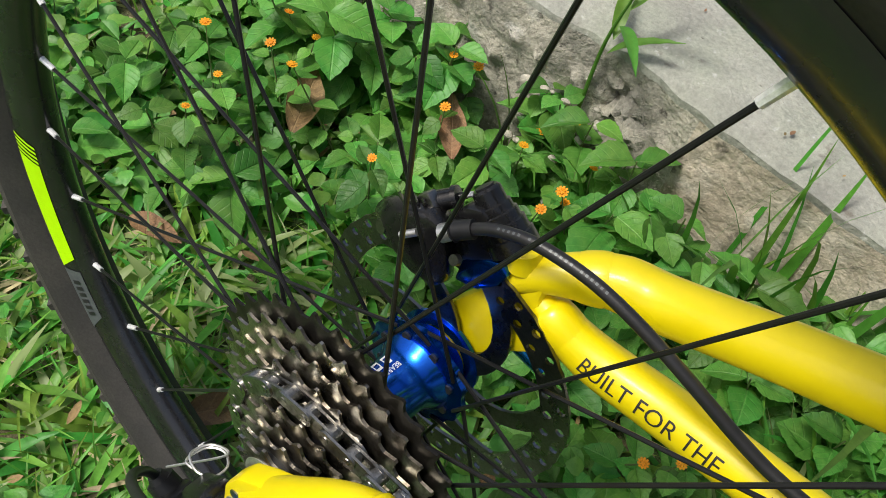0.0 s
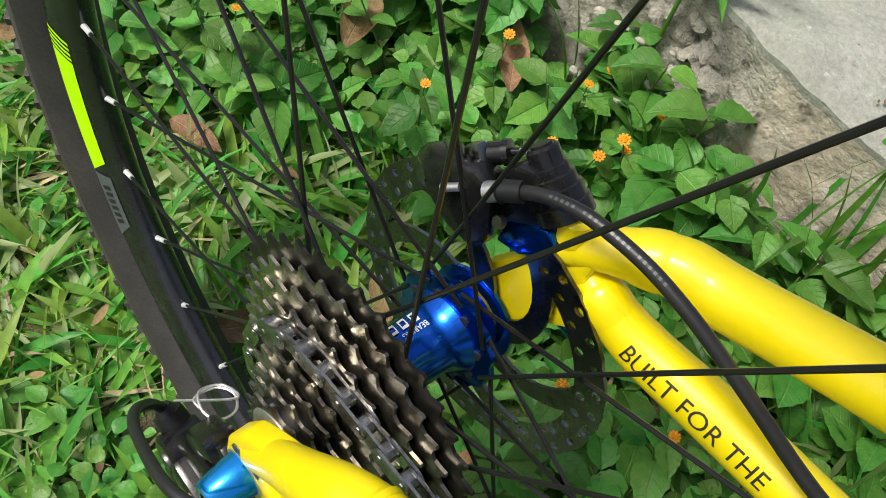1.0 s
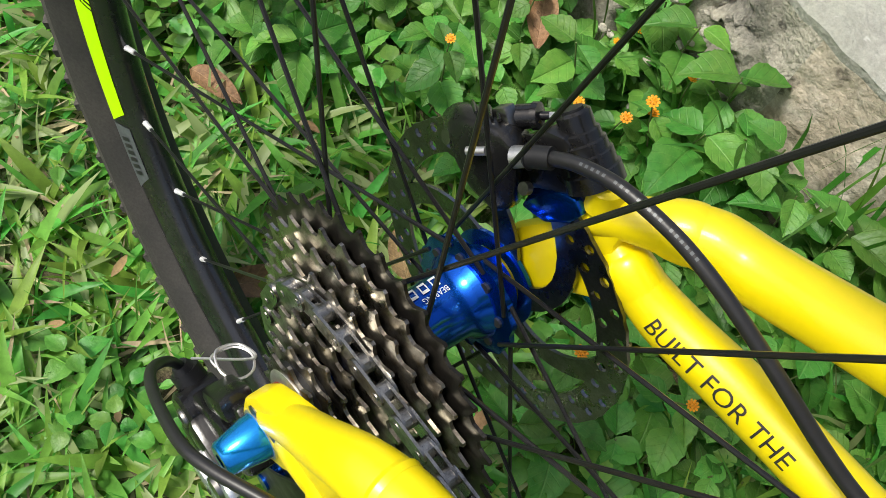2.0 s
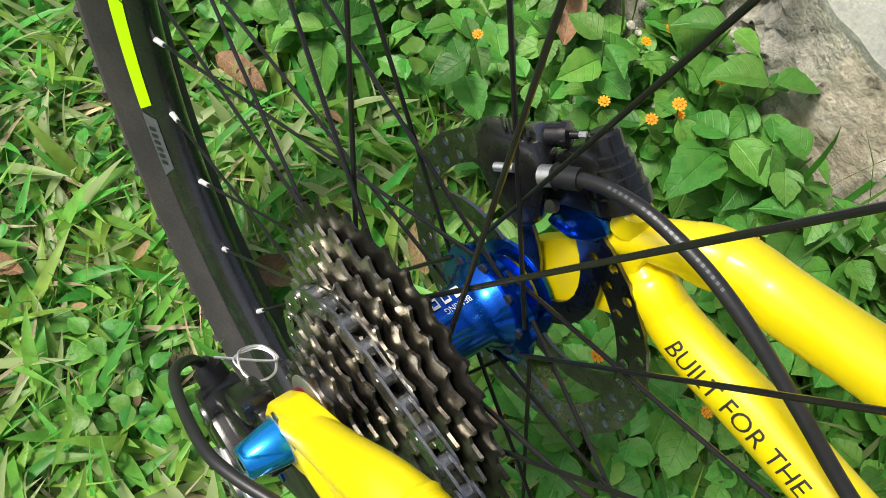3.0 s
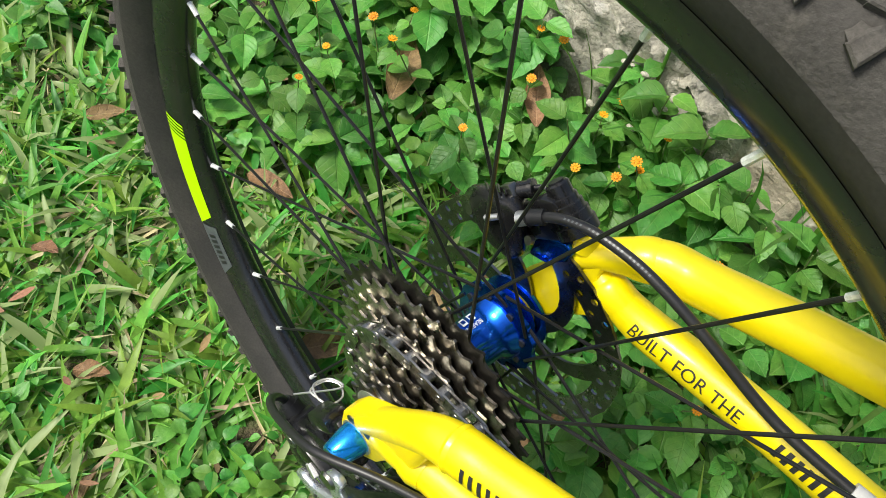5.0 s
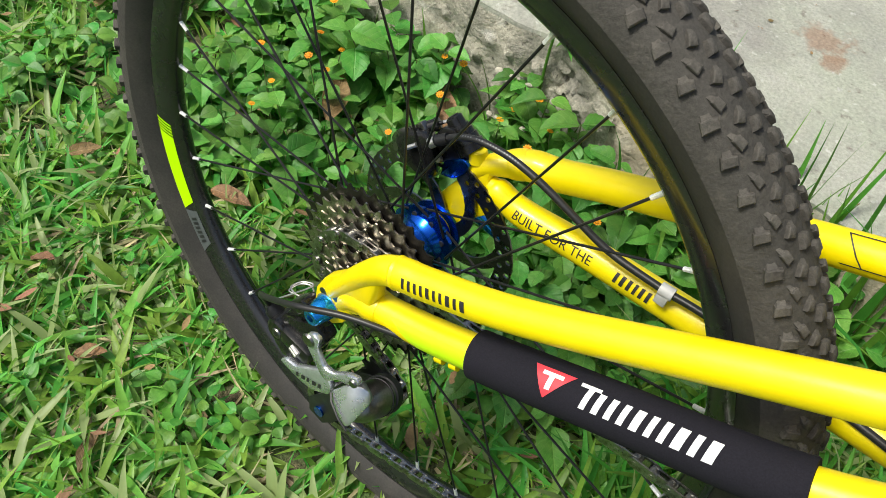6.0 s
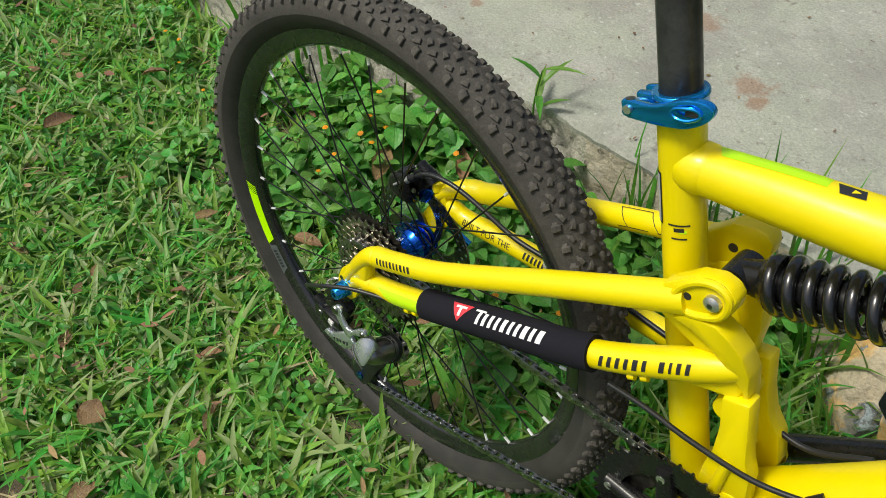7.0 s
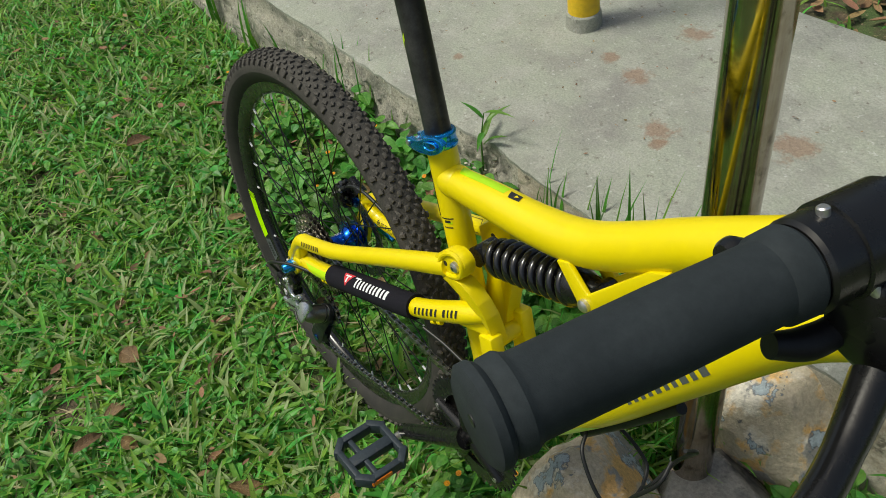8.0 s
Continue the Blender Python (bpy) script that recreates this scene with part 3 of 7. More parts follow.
def weed(x, y, height, pairs, seed, flower=False, scale=1.0):
    """A small herb: a stem with crossed pairs of toothed leaves, and a yellow head in some."""
    r = random.Random(seed)
    z0 = soil_height(x, y)
    root = thing("weed", None, None, "low green weed with toothed oval leaves" + (" and an orange-yellow flower" if flower else ""), "weed", "weeds beside the slab", m=Matrix.Translation((x, y, z0)))
    lean = V((r.uniform(-0.3, 0.3), r.uniform(-0.3, 0.3), 1.0)) * height
    stem_pts = curve([(0, 0, -0.01), lean * 0.4 + V((r.uniform(-0.006, 0.006), 0, 0)), lean], 3)
    part("stem", Build().tube(stem_pts, spread([0.0014, 0.0011, 0.0008], 3), 5), STEM, root)
    turn = r.uniform(0, 3)
    for k in range(pairs):
        f = 0.35 + 0.65 * (k + 1) / pairs
        at = lean * f
        turn += 1.57 + r.uniform(-0.4, 0.4)
        size = scale * (1.15 - 0.45 * f) * r.uniform(0.8, 1.2)
        for s in (0, math.pi):
            m = Matrix.Translation(at) @ Matrix.Rotation(turn + s + r.uniform(-0.3, 0.3), 4, "Z") @ Matrix.Rotation(r.uniform(-0.35, 0.45), 4, "Y") @ Matrix.Rotation(r.uniform(-0.35, 0.35), 4, "X") @ Matrix.Translation((0.003, 0, 0)) @ Matrix.Scale(size, 4)
            part("leaf", LEAVES[r.randrange(len(LEAVES))], LEAF, root, m=m)
    if flower:
        part("flower", FLOWER, PETAL, root, "orange-yellow flower head", m=Matrix.Translation(lean * 1.12) @ Matrix.Rotation(r.uniform(-0.3, 0.3), 4, "X") @ Matrix.Scale(r.uniform(0.7, 0.95), 4))
        part("flower_stalk", Build().tube([lean, lean * 1.12], 0.0006, 4), STEM, root)
    return root


MORE_FLOWERS = [(-0.127, 0.325), (-0.109, 0.339), (-0.062, 0.400), (-0.033, 0.340), (-0.210, 0.330), (-0.290, 0.300), (-0.170, 0.395), (0.020, 0.330), (-0.250, 0.380)]
FLOWERS = [(-0.419, 0.379), (-0.414, 0.350), (-0.391, 0.358), (-0.331, 0.462), (-0.326, 0.394), (-0.254, 0.430), (-0.389, 0.296), (-0.361, 0.270), (-0.395, 0.208), (-0.380, 0.225), (-0.406, 0.172),
           (-0.235, 0.259), (-0.133, 0.359), (-0.069, 0.390), (-0.039, 0.366), (0.094, 0.208), (0.118, 0.188), (0.074, 0.167)] + MORE_FLOWERS
for i, (x, y) in enumerate(FLOWERS):
    weed(x, min(y, slab_edge(x) - 0.03), 0.118 + 0.014 * (i % 3), 3, 100 + i, True)
for i, (x, y) in enumerate([(-1.02, 0.32), (-0.93, 0.27), (-1.06, 0.29), (-0.62, 0.33), (-0.80, 0.22), (0.30, -0.02), (0.36, -0.06), (0.40, 0.03), (0.74, 0.42), (0.78, 0.36), (0.80, 0.46), (0.72, 0.52)]):
    weed(x, y, 0.075, 3, 140 + i, True, 0.85)
wr = random.Random(21)


def weed_patch(name, label, rows_):
    """Small weeds that nobody could count, in one mesh."""
    leaves, stems = Build(), Build()
    for x, y, height, pairs, seed, scale in rows_:
        r = random.Random(seed)
        foot, turn = V((x, y, soil_height(x, y))), r.uniform(0, 3)
        lean = V((r.uniform(-0.3, 0.3), r.uniform(-0.3, 0.3), 1.0)) * height
        stems.tube([foot, foot + lean], [0.0013, 0.0008], 4, caps=False)
        for k in range(pairs):
            f = 0.35 + 0.65 * (k + 1) / pairs
            turn += 1.57 + r.uniform(-0.4, 0.4)
            size = scale * (1.15 - 0.45 * f) * r.uniform(0.8, 1.2)
            for s in (0, math.pi):
                m = Matrix.Translation(foot + lean * f) @ Matrix.Rotation(turn + s + r.uniform(-0.3, 0.3), 4, "Z") @ Matrix.Rotation(r.uniform(-0.35, 0.45), 4, "Y") @ Matrix.Rotation(r.uniform(-0.35, 0.35), 4, "X") @ Matrix.Translation((0.003, 0, 0)) @ Matrix.Scale(size, 4)
                me = LEAVES[r.randrange(len(LEAVES))]
                leaves.add([v.co for v in me.vertices], [p.vertices for p in me.polygons], m)
    n = len(leaves.f)
    leaves.add(stems.v, stems.f)
    me = leaves.mesh(name, 60)
    me.materials.append(LEAF_MIX)
    me.materials.append(STEM)
    for p in me.polygons:
        p.material_index = 1 if p.index >= n else 0
    return thing(name, me, LEAF_MIX, label, "weeds", kind="stuff")


count = 0
while count < 150:  # in the bed between wheel and slab
    x, y = wr.uniform(-0.55, 0.28), wr.uniform(0.02, 0.44)
    if y > slab_edge(x) - 0.035 or y < BED(x):
        continue
    weed(x, y, wr.uniform(0.045, 0.10) + 0.035 * max(0, 1 - (slab_edge(x) - y) / 0.1), wr.randint(2, 4), 2000 + count, False, wr.uniform(0.85, 1.3))
    count += 1
for i in range(64):  # taller ones hard against the slab
    x = wr.uniform(-0.60, 0.34)
    weed(x, slab_edge(x) - wr.uniform(0.035, 0.10), wr.uniform(0.10, 0.18), wr.randint(4, 5), 3000 + i, False, wr.uniform(1.1, 1.5))
small = []
count = 0
while count < 150:
    x, y = wr.uniform(-0.80, 0.30), wr.uniform(0.0, 0.44)
    if y > slab_edge(x) - 0.035 or y < BED(x) - 0.02:
        continue
    small.append((x, y, wr.uniform(0.03, 0.08), wr.randint(2, 3), 2500 + count, wr.uniform(0.7, 1.1)))
    count += 1
small += [(wr.uniform(-1.7, -0.45), wr.uniform(-0.05, 0.42), wr.uniform(0.03, 0.065), wr.randint(2, 3), 400 + i, wr.uniform(0.6, 0.95)) for i in range(80)]
small += [(wr.uniform(-0.9, 0.35), wr.uniform(-0.6, -0.05), wr.uniform(0.03, 0.05), 2, 500 + i, wr.uniform(0.45, 0.7)) for i in range(40)]
small += [(wr.uniform(0.62, 0.98), wr.uniform(0.22, 0.62), wr.uniform(0.05, 0.12), 3, 600 + i, wr.uniform(0.9, 1.2)) for i in range(34)]
small += [(wr.uniform(0.24, 0.46), wr.uniform(-0.04, 0.10), wr.uniform(0.03, 0.07), 3, 700 + i, wr.uniform(0.8, 1.0)) for i in range(14)]
small += [(wr.uniform(0.0, 1.2), wr.uniform(1.28, 1.7), wr.uniform(0.05, 0.12), 3, 760 + i, 1.1) for i in range(16)]
small += [(wr.uniform(-1.8, 0.35), wr.uniform(-0.85, 0.05), wr.uniform(0.028, 0.055), 2, 5000 + i, wr.uniform(0.40, 0.75)) for i in range(260)]
weed_patch("small_weeds", "small green toothed-leaf weeds scattered among the grass", small)


# ---- tall grass tufts along the slab ----
for i, (x, y, h, flower) in enumerate([(0.345, -0.075, 0.07, True), (0.385, -0.065, 0.09, False), (0.372, -0.100, 0.06, True), (0.415, -0.040, 0.08, False), (0.330, -0.030, 0.06, False), (0.405, -0.095, 0.07, True), (0.440, -0.110, 0.06, False), (0.300, 0.000, 0.07, False), (0.365, 0.010, 0.08, False),
                                       (0.735, 0.300, 0.08, False), (0.760, 0.255, 0.09, True), (0.795, 0.300, 0.08, False), (0.770, 0.215, 0.07, False), (0.820, 0.250, 0.09, True), (0.850, 0.310, 0.09, False), (0.780, 0.345, 0.10, False), (0.740, 0.180, 0.06, False), (0.815, 0.180, 0.07, False), (0.870, 0.215, 0.08, False)]):
    weed(x, y, h, 3, 4000 + i, flower, 1.1)


def tuft(x, y, n, height, seed, broad=1.0):
    r = random.Random(seed)
    root = thing("grass_tuft", None, None, "tall green grass blades growing at the slab edge", "grass tuft", "tufts along the slab", m=Matrix.Translation((x, y, soil_height(x, y))))
    for i in range(n):
        a, h, wd = r.uniform(0, 6.28), height * r.uniform(0.45, 1.08), broad * r.uniform(0.0055, 0.0135)
        lean_ = r.uniform(0.10, 0.75) * (0.35 if math.sin(a) > 0.1 else 1.0)  # upright where the slab stands behind
        verts, faces, p, e = [], [], V((r.uniform(-0.02, 0.02), r.uniform(-0.015, 0.015), 0)), math.pi / 2 - lean_ * 0.5
        for k in range(8):
            f = k / 7
            w_ = wd * 0.5 * (1 - f ** 2.2) * (0.6 + 0.4 * min(1, f * 3)) + 0.0001
            sd = V((-math.sin(a), math.cos(a), 0))
            verts += [p - sd * w_ + V((0, 0, w_ * 0.4)), p.copy(), p + sd * w_ + V((0, 0, w_ * 0.4))]
            p = p + V((math.cos(a) * math.cos(e), math.sin(a) * math.cos(e), math.sin(e))) * h / 7
            e -= lean_ * 1.4 * f * 0.6
        for k in range(7):
            faces += [(3 * k, 3 * k + 1, 3 * k + 4, 3 * k + 3), (3 * k + 1, 3 * k + 2, 3 * k + 5, 3 * k + 4)]
        part("blade", mesh_of("blade", verts, faces, True, 80), TALL_BLADE, root)
    return root


TUFTS = [(-0.16, 0.025, 5, 0.26), (-0.05, 0.030, 6, 0.28), (0.03, 0.028, 7, 0.30), (0.09, 0.020, 9, 0.33), (0.13, 0.022, 9, 0.34), (0.17, 0.025, 8, 0.30), (0.205, 0.020, 10, 0.31), (0.235, 0.022, 11, 0.33), (0.265, 0.020, 13, 0.34), (0.300, 0.024, 14, 0.37), (0.335, 0.022, 14, 0.38), (0.37, 0.022, 14, 0.38), (0.42, 0.022, 13, 0.37), (0.47, 0.025, 10, 0.34),
         (0.52, 0.030, 8, 0.34), (-0.30, 0.028, 5, 0.18), (-0.42, 0.030, 6, 0.25), (-0.55, 0.028, 7, 0.27), (-0.64, 0.028, 7, 0.26), (-0.76, 0.030, 6, 0.24), (-0.95, 0.030, 7, 0.25), (-1.2, 0.030, 7, 0.24), (-1.45, 0.030, 7, 0.24), (0.26, 0.20, 9, 0.17), (0.33, 0.24, 9, 0.16), (0.30, 0.29, 8, 0.15)]
for i, (x, gap, n, h) in enumerate(TUFTS):
    tuft(x, slab_edge(x) - gap, n, h, 900 + i, 1.1 if x > 0.18 else 1.0)
tuft(0.78, 0.50, 7, 0.2, 990)
tuft(0.85, 0.42, 7, 0.18, 991)


def stalk(x, y, z, height, seed):
    """A tall single stalk with a few long pointed leaves."""
    r = random.Random(seed)
    root = thing("tall_weed", None, None, "tall green stalk with long pointed leaves growing at the slab", "weed", m=Matrix.Translation((x, y, z)))
    top = V((0.012, 0.010, height))
    part("stem", Build().tube(curve([(0, 0, -0.01), top * 0.5 + V((-0.006, 0, 0)), top], 5), spread([0.0022, 0.0018, 0.0010], 5), 7), TALL_BLADE, root)
    for k in range(6):
        at_ = top * (0.42 + 0.58 * k / 5)
        me = leaf_mesh("leaf", r.uniform(0.055, 0.075), r.uniform(0.010, 0.014), 0.4, 0.35, False)
        part("leaf", me, TALL_BLADE, root, m=Matrix.Translation(at_) @ Matrix.Rotation(2.5 * k + r.uniform(-0.5, 0.5), 4, "Z") @ Matrix.Rotation(radians(-r.uniform(25, 55)), 4, "Y"))
    return root


stalk(-0.118, slab_edge(-0.118) - 0.015, 0.18, 0.14, 5)


# ---- dry leaves lying in the grass ----
def dry_leaf(x, y, z, ln, wd, turn, seed):
    r = random.Random(seed)
    verts, faces, n = [], [], 10
    curl, twist = r.uniform(0.3, 0.9), r.uniform(-0.7, 0.7)
    for i in range(n + 1):
        f = i / n
        w_ = wd * 0.5 * math.sin(math.pi * min(max(f, 0.015), 0.985) ** 0.85) ** 0.8 * (1 + 0.08 * math.sin(9 * f + seed))
        for j in range(-2, 3):
            u = j / 2
            verts.append(((f - 0.5) * ln, w_ * u, curl * w_ * u * u + 0.12 * ln * math.sin(2.4 * f + seed) + twist * w_ * u * (f - 0.5) + 0.0015 * r.uniform(-1, 1)))
    for i in range(n):
        for j in range(4):
            q = i * 5 + j
            faces.append((q, q + 5, q + 6, q + 1))
    tilt = Matrix.Rotation(r.uniform(-0.35, 0.35), 4, "X") @ Matrix.Rotation(r.uniform(-0.3, 0.3), 4, "Y")
    return thing("dry_leaf", mesh_of("dry_leaf", verts, faces, True, 70), DRY_LEAF, "curled dry brown fallen leaf lying in the grass", "leaf", "fallen leaves", m=Matrix.Translation((x, y, z)) @ Matrix.Rotation(radians(turn), 4, "Z") @ tilt)


for i, (x, y, z, ln, wd, turn) in enumerate([(-0.337, 0.279, 0.115, 0.085, 0.036, 120), (-0.205, 0.350, 0.135, 0.078, 0.027, 130), (-0.467, 0.186, 0.06, 0.055, 0.024, 30), (-0.396, 0.396, 0.07, 0.035, 0.022, 100), (-0.351, 0.096, 0.05, 0.06, 0.024, 15),
                                             (-0.171, 0.02, 0.04, 0.06, 0.03, 60), (-0.978, -0.021, 0.085, 0.062, 0.034, 75), (-0.319, -0.350, 0.085, 0.046, 0.040, 20), (-0.231, -0.426, 0.07, 0.05, 0.03, 70), (-0.435, -0.121, 0.06, 0.04, 0.02, 10),
                                             (-0.99, 0.21, 0.06, 0.06, 0.025, 40), (-0.19, -0.495, 0.08, 0.06, 0.024, 100), (-0.14, -0.437, 0.07, 0.035, 0.025, 20), (0.093, -0.319, 0.06, 0.075, 0.03, 50), (-0.013, -0.334, 0.055, 0.04, 0.018, 80),
                                             (-1.648, 0.003, 0.06, 0.07, 0.03, 10), (0.06, 0.14, 0.05, 0.06, 0.03, 30), (-0.12, 0.13, 0.045, 0.05, 0.025, 150), (-0.55, 0.02, 0.05, 0.05, 0.02, 60), (-0.75, -0.25, 0.06, 0.045, 0.018, 15), (-0.5, -0.3, 0.06, 0.05, 0.02, 140),
                                             (-0.30, -0.16, 0.045, 0.045, 0.02, 30), (-0.2, -0.23, 0.05, 0.05, 0.018, 110), (0.25, 1.35, 0.06, 0.09, 0.04, 30), (0.42, 1.42, 0.06, 0.08, 0.035, 100), (0.55, 1.36, 0.06, 0.09, 0.04, 70), (0.35, 1.55, 0.07, 0.09, 0.04, 10), (0.15, 1.45, 0.06, 0.08, 0.04, 140)]):
    dry_leaf(x, y, z, ln, wd, turn, 40 + i)


def leaf_bits(name, count, seed, place, size, label, category):
    """Small curled brown bits that nobody could count."""
    r = random.Random(seed)
    b = Build()
    for _ in range(count):
        x, y, z = place(r)
        ln = r.uniform(*size)
        wd, curl = ln * r.uniform(0.25, 0.6), r.uniform(0.1, 0.6)
        m = Matrix.Translation((x, y, z)) @ Matrix.Rotation(r.uniform(0, 6.28), 4, "Z") @ Matrix.Rotation(r.uniform(-0.4, 0.4), 4, "X")
        rows_ = [(-0.5, 0.12), (-0.25, 0.8), (0.1, 1.0), (0.35, 0.6), (0.5, 0.1)]
        verts = [(f * ln, s * w_ * wd * 0.5 * r.uniform(0.85, 1.15), curl * ln * (0.3 * abs(s) * w_ + f * f) * 0.5) for f, w_ in rows_ for s in (-1, 0, 1)]
        b.add(verts, [(i * 3 + j, i * 3 + 3 + j, i * 3 + 4 + j, i * 3 + 1 + j) for i in range(4) for j in range(2)], m)
    return thing(name, b.mesh(name, 70), LITTER, label, category, kind="stuff")


def on_lawn(r):
    x, y = r.uniform(-1.9, 0.45), r.uniform(-0.9, 0.36)
    return x, y, soil_height(x, y) + r.uniform(0.025, 0.055)


def on_slab(r):
    x = r.uniform(-1.4, 1.5)
    return x, r.uniform(slab_edge(x) + 0.015, 1.2), SLAB_TOP + 0.003


def behind(r):
    x, y = r.uniform(-1.0, 2.0), r.uniform(1.26, 2.2)
    return x, y, soil_height(x, y) + r.uniform(0.004, 0.03)


leaf_bits("leaf_bits", 300, 61, on_lawn, (0.010, 0.032), "small brown dead leaf bits scattered over the grass", "leaf litter")
leaf_bits("slab_debris", 300, 62, on_slab, (0.002, 0.010), "tiny dark bits of debris lying on the concrete", "debris")
leaf_bits("leaf_litter", 900, 63, behind, (0.03, 0.09), "brown leaf litter on the soil behind the slab", "leaf litter")


# ---- rocks, steel post and painted bollard ----
def rock(x, y, z, sx, sy, sz, turn, seed, mat, label, flat=0.0):
    bm = bmesh.new()
    bmesh.ops.create_icosphere(bm, subdivisions=5, radius=1.0)
    for v in bm.verts:
        d = v.co.normalized()
        r = 1 + 0.20 * noise.noise(d * 1.3 + V((seed, 0, 0))) + 0.10 * noise.noise(d * 2.8 + V((0, seed, 0))) + 0.025 * noise.noise(d * 8 + V((0, 0, seed))) + 0.012 * noise.noise(d * 20)
        c = d * r
        for k in range(13):  # worn, broken faces
            q = V((math.sin(seed * 3.1 + k * 2.2), math.cos(seed * 1.7 + k * 1.9), math.sin(seed + k * 1.3) * 0.7)).normalized()
            over = c.dot(q) - 0.78
            if over > 0:
                c -= q * over * 0.92
        if flat and c.z > 1 - flat:
            c.z = 1 - flat + (c.z - 1 + flat) * 0.15
        v.co = c
    b = Build().take(bm, Matrix.Diagonal((sx, sy, sz, 1)))
    return thing("rock", b.mesh("rock", 80), mat, label, "rock", "stones round the steel post", m=Matrix.Translation((x, y, z)) @ Matrix.Rotation(radians(turn), 4, "Z"))


rock(0.525, 0.050, 0.062, 0.124, 0.140, 0.138, 20, 1.3, ROCK, "ochre and grey weathered rock lying by the steel post")
rock(0.635, 0.385, 0.090, 0.122, 0.130, 0.140, 50, 2.9, ROCK, "round ochre rock with grey lichen patches beside the slab")
rock(0.655, 0.185, 0.035, 0.112, 0.130, 0.085, 10, 4.1, ROCK_GREY, "flat grey stone round the foot of the steel post", 0.35)
rock(0.510, 0.400, 0.06, 0.090, 0.085, 0.11, 0, 5.6, ROCK, "pale ochre and grey stone behind the bicycle")
rock(0.86, 0.58, 0.10, 0.13, 0.12, 0.12, 0, 7.3, ROCK_GREY, "grey stone against the slab")

post = thing("steel_post", Build().tube([(0.588, 0.221, 0.03), (0.588, 0.221, 0.5), (0.588, 0.221, 2.3)], 0.031, 40), CHROME, "stained shiny stainless steel post standing in the stones", "post")
part("collar", Build().tube([(0.588, 0.221, 0.055), (0.588, 0.221, 0.085)], 0.034, 40), CHROME, post)

bol = Build().tube([(-0.254, 0.888, 0.285), (-0.254, 0.888, 1.1), (-0.254, 0.888, 1.12)], [0.037, 0.037, 0.030], 36)
bollard = thing("bollard", bol, YELLOW_POST, "yellow painted round bollard on a grey concrete foot", "bollard")
part("foot", Build().tube([(-0.254, 0.888, SLAB_TOP - 0.01), (-0.254, 0.888, SLAB_TOP + 0.035), (-0.254, 0.888, SLAB_TOP + 0.040)], [0.044, 0.041, 0.036], 36), CONCRETE, bollard, "grey concrete foot")

# ---- the bicycle: all its parts in the frame of its rear wheel (x ahead, y to its left, z up the seat tube) ----
BIKE_POSE = Matrix(((0.95918, 0.03733, -0.28032, 0.0), (0.0, 0.99125, 0.13199, 0.0), (0.2828, -0.1266, 0.95079, 0.345), (0, 0, 0, 1)))
bike = thing("bicycle", None, None, "yellow full-suspension mountain bike with blue hub leaning by a steel post", "bicycle", m=BIKE_POSE)
HUB = Matrix.Translation((0.002, 0, 0.002))  # the axle
BB = V((0.420, 0, -0.130))  # the crank axle


def turned(angle):
    """A turn about the y axis that takes +x to the given angle in the x-z plane."""
    return Matrix.Rotation(-radians(angle), 4, "Y")


# rear and front wheels
RIM_SIDE = [(0.2718, 0.0), (0.2724, 0.0034), (0.2742, 0.0064), (0.2775, 0.0090), (0.2830, 0.0115), (0.2885, 0.0131), (0.2925, 0.0138), (0.2945, 0.0136)]
RIM_PROFILE = [(r, -y) for r, y in reversed(RIM_SIDE)] + RIM_SIDE[1:] + [(0.2935, 0.0105), (0.2880, 0.0), (0.2935, -0.0105)]
TYRE_PROFILE = [(0.2935, -0.0118), (0.2975, -0.0165), (0.305, -0.0225), (0.3135, -0.0255), (0.3215, -0.0255), (0.3295, -0.0220), (0.3355, -0.0160), (0.3390, -0.0080), (0.3400, 0.0),
                (0.3390, 0.0080), (0.3355, 0.0160), (0.3295, 0.0220), (0.3215, 0.0255), (0.3135, 0.0255), (0.305, 0.0225), (0.2975, 0.0165), (0.2935, 0.0118)]


def knob_mesh(name, length, width, height, ramp):
    """One worn tread block, its foot on the origin, standing along +x; length along the tyre, a low ramp before it."""
    b, l_, w_ = Build(), length / 2, width / 2
    outline = [(-w_, -l_), (w_ * 0.9, -l_ * 0.85), (w_, l_ * 0.7), (w_ * 0.4, l_), (-w_ * 0.8, l_ * 0.9)]
    n = len(outline)
    b.v += [V((-0.0015, y, z)) for y, z in outline] + [V((height * 0.8, y * 0.93, z * 0.93)) for y, z in outline] + [V((height, y * 0.72, z * 0.72)) for y, z in outline]
    for k in range(2):
        b.f += [(k * n + i, k * n + (i + 1) % n, k * n + n + (i + 1) % n, k * n + n + i) for i in range(n)]
    b.f.append(tuple(range(2 * n, 3 * n)))
    if ramp:
        b.add([(-0.0012, -w_ * 0.7, l_ * 0.8), (-0.0012, w_ * 0.6, l_ * 0.8), (-0.0012, w_ * 0.3, l_ * 1.9), (-0.0012, -w_ * 0.4, l_ * 1.9), (height * 0.7, -w_ * 0.6, l_ * 0.8), (height * 0.7, w_ * 0.5, l_ * 0.8)], [(0, 4, 3), (1, 2, 5), (4, 5, 2, 3), (0, 1, 5, 4)])
    me = b.mesh(name, 40)
    me.materials.append(TREAD)
    return me


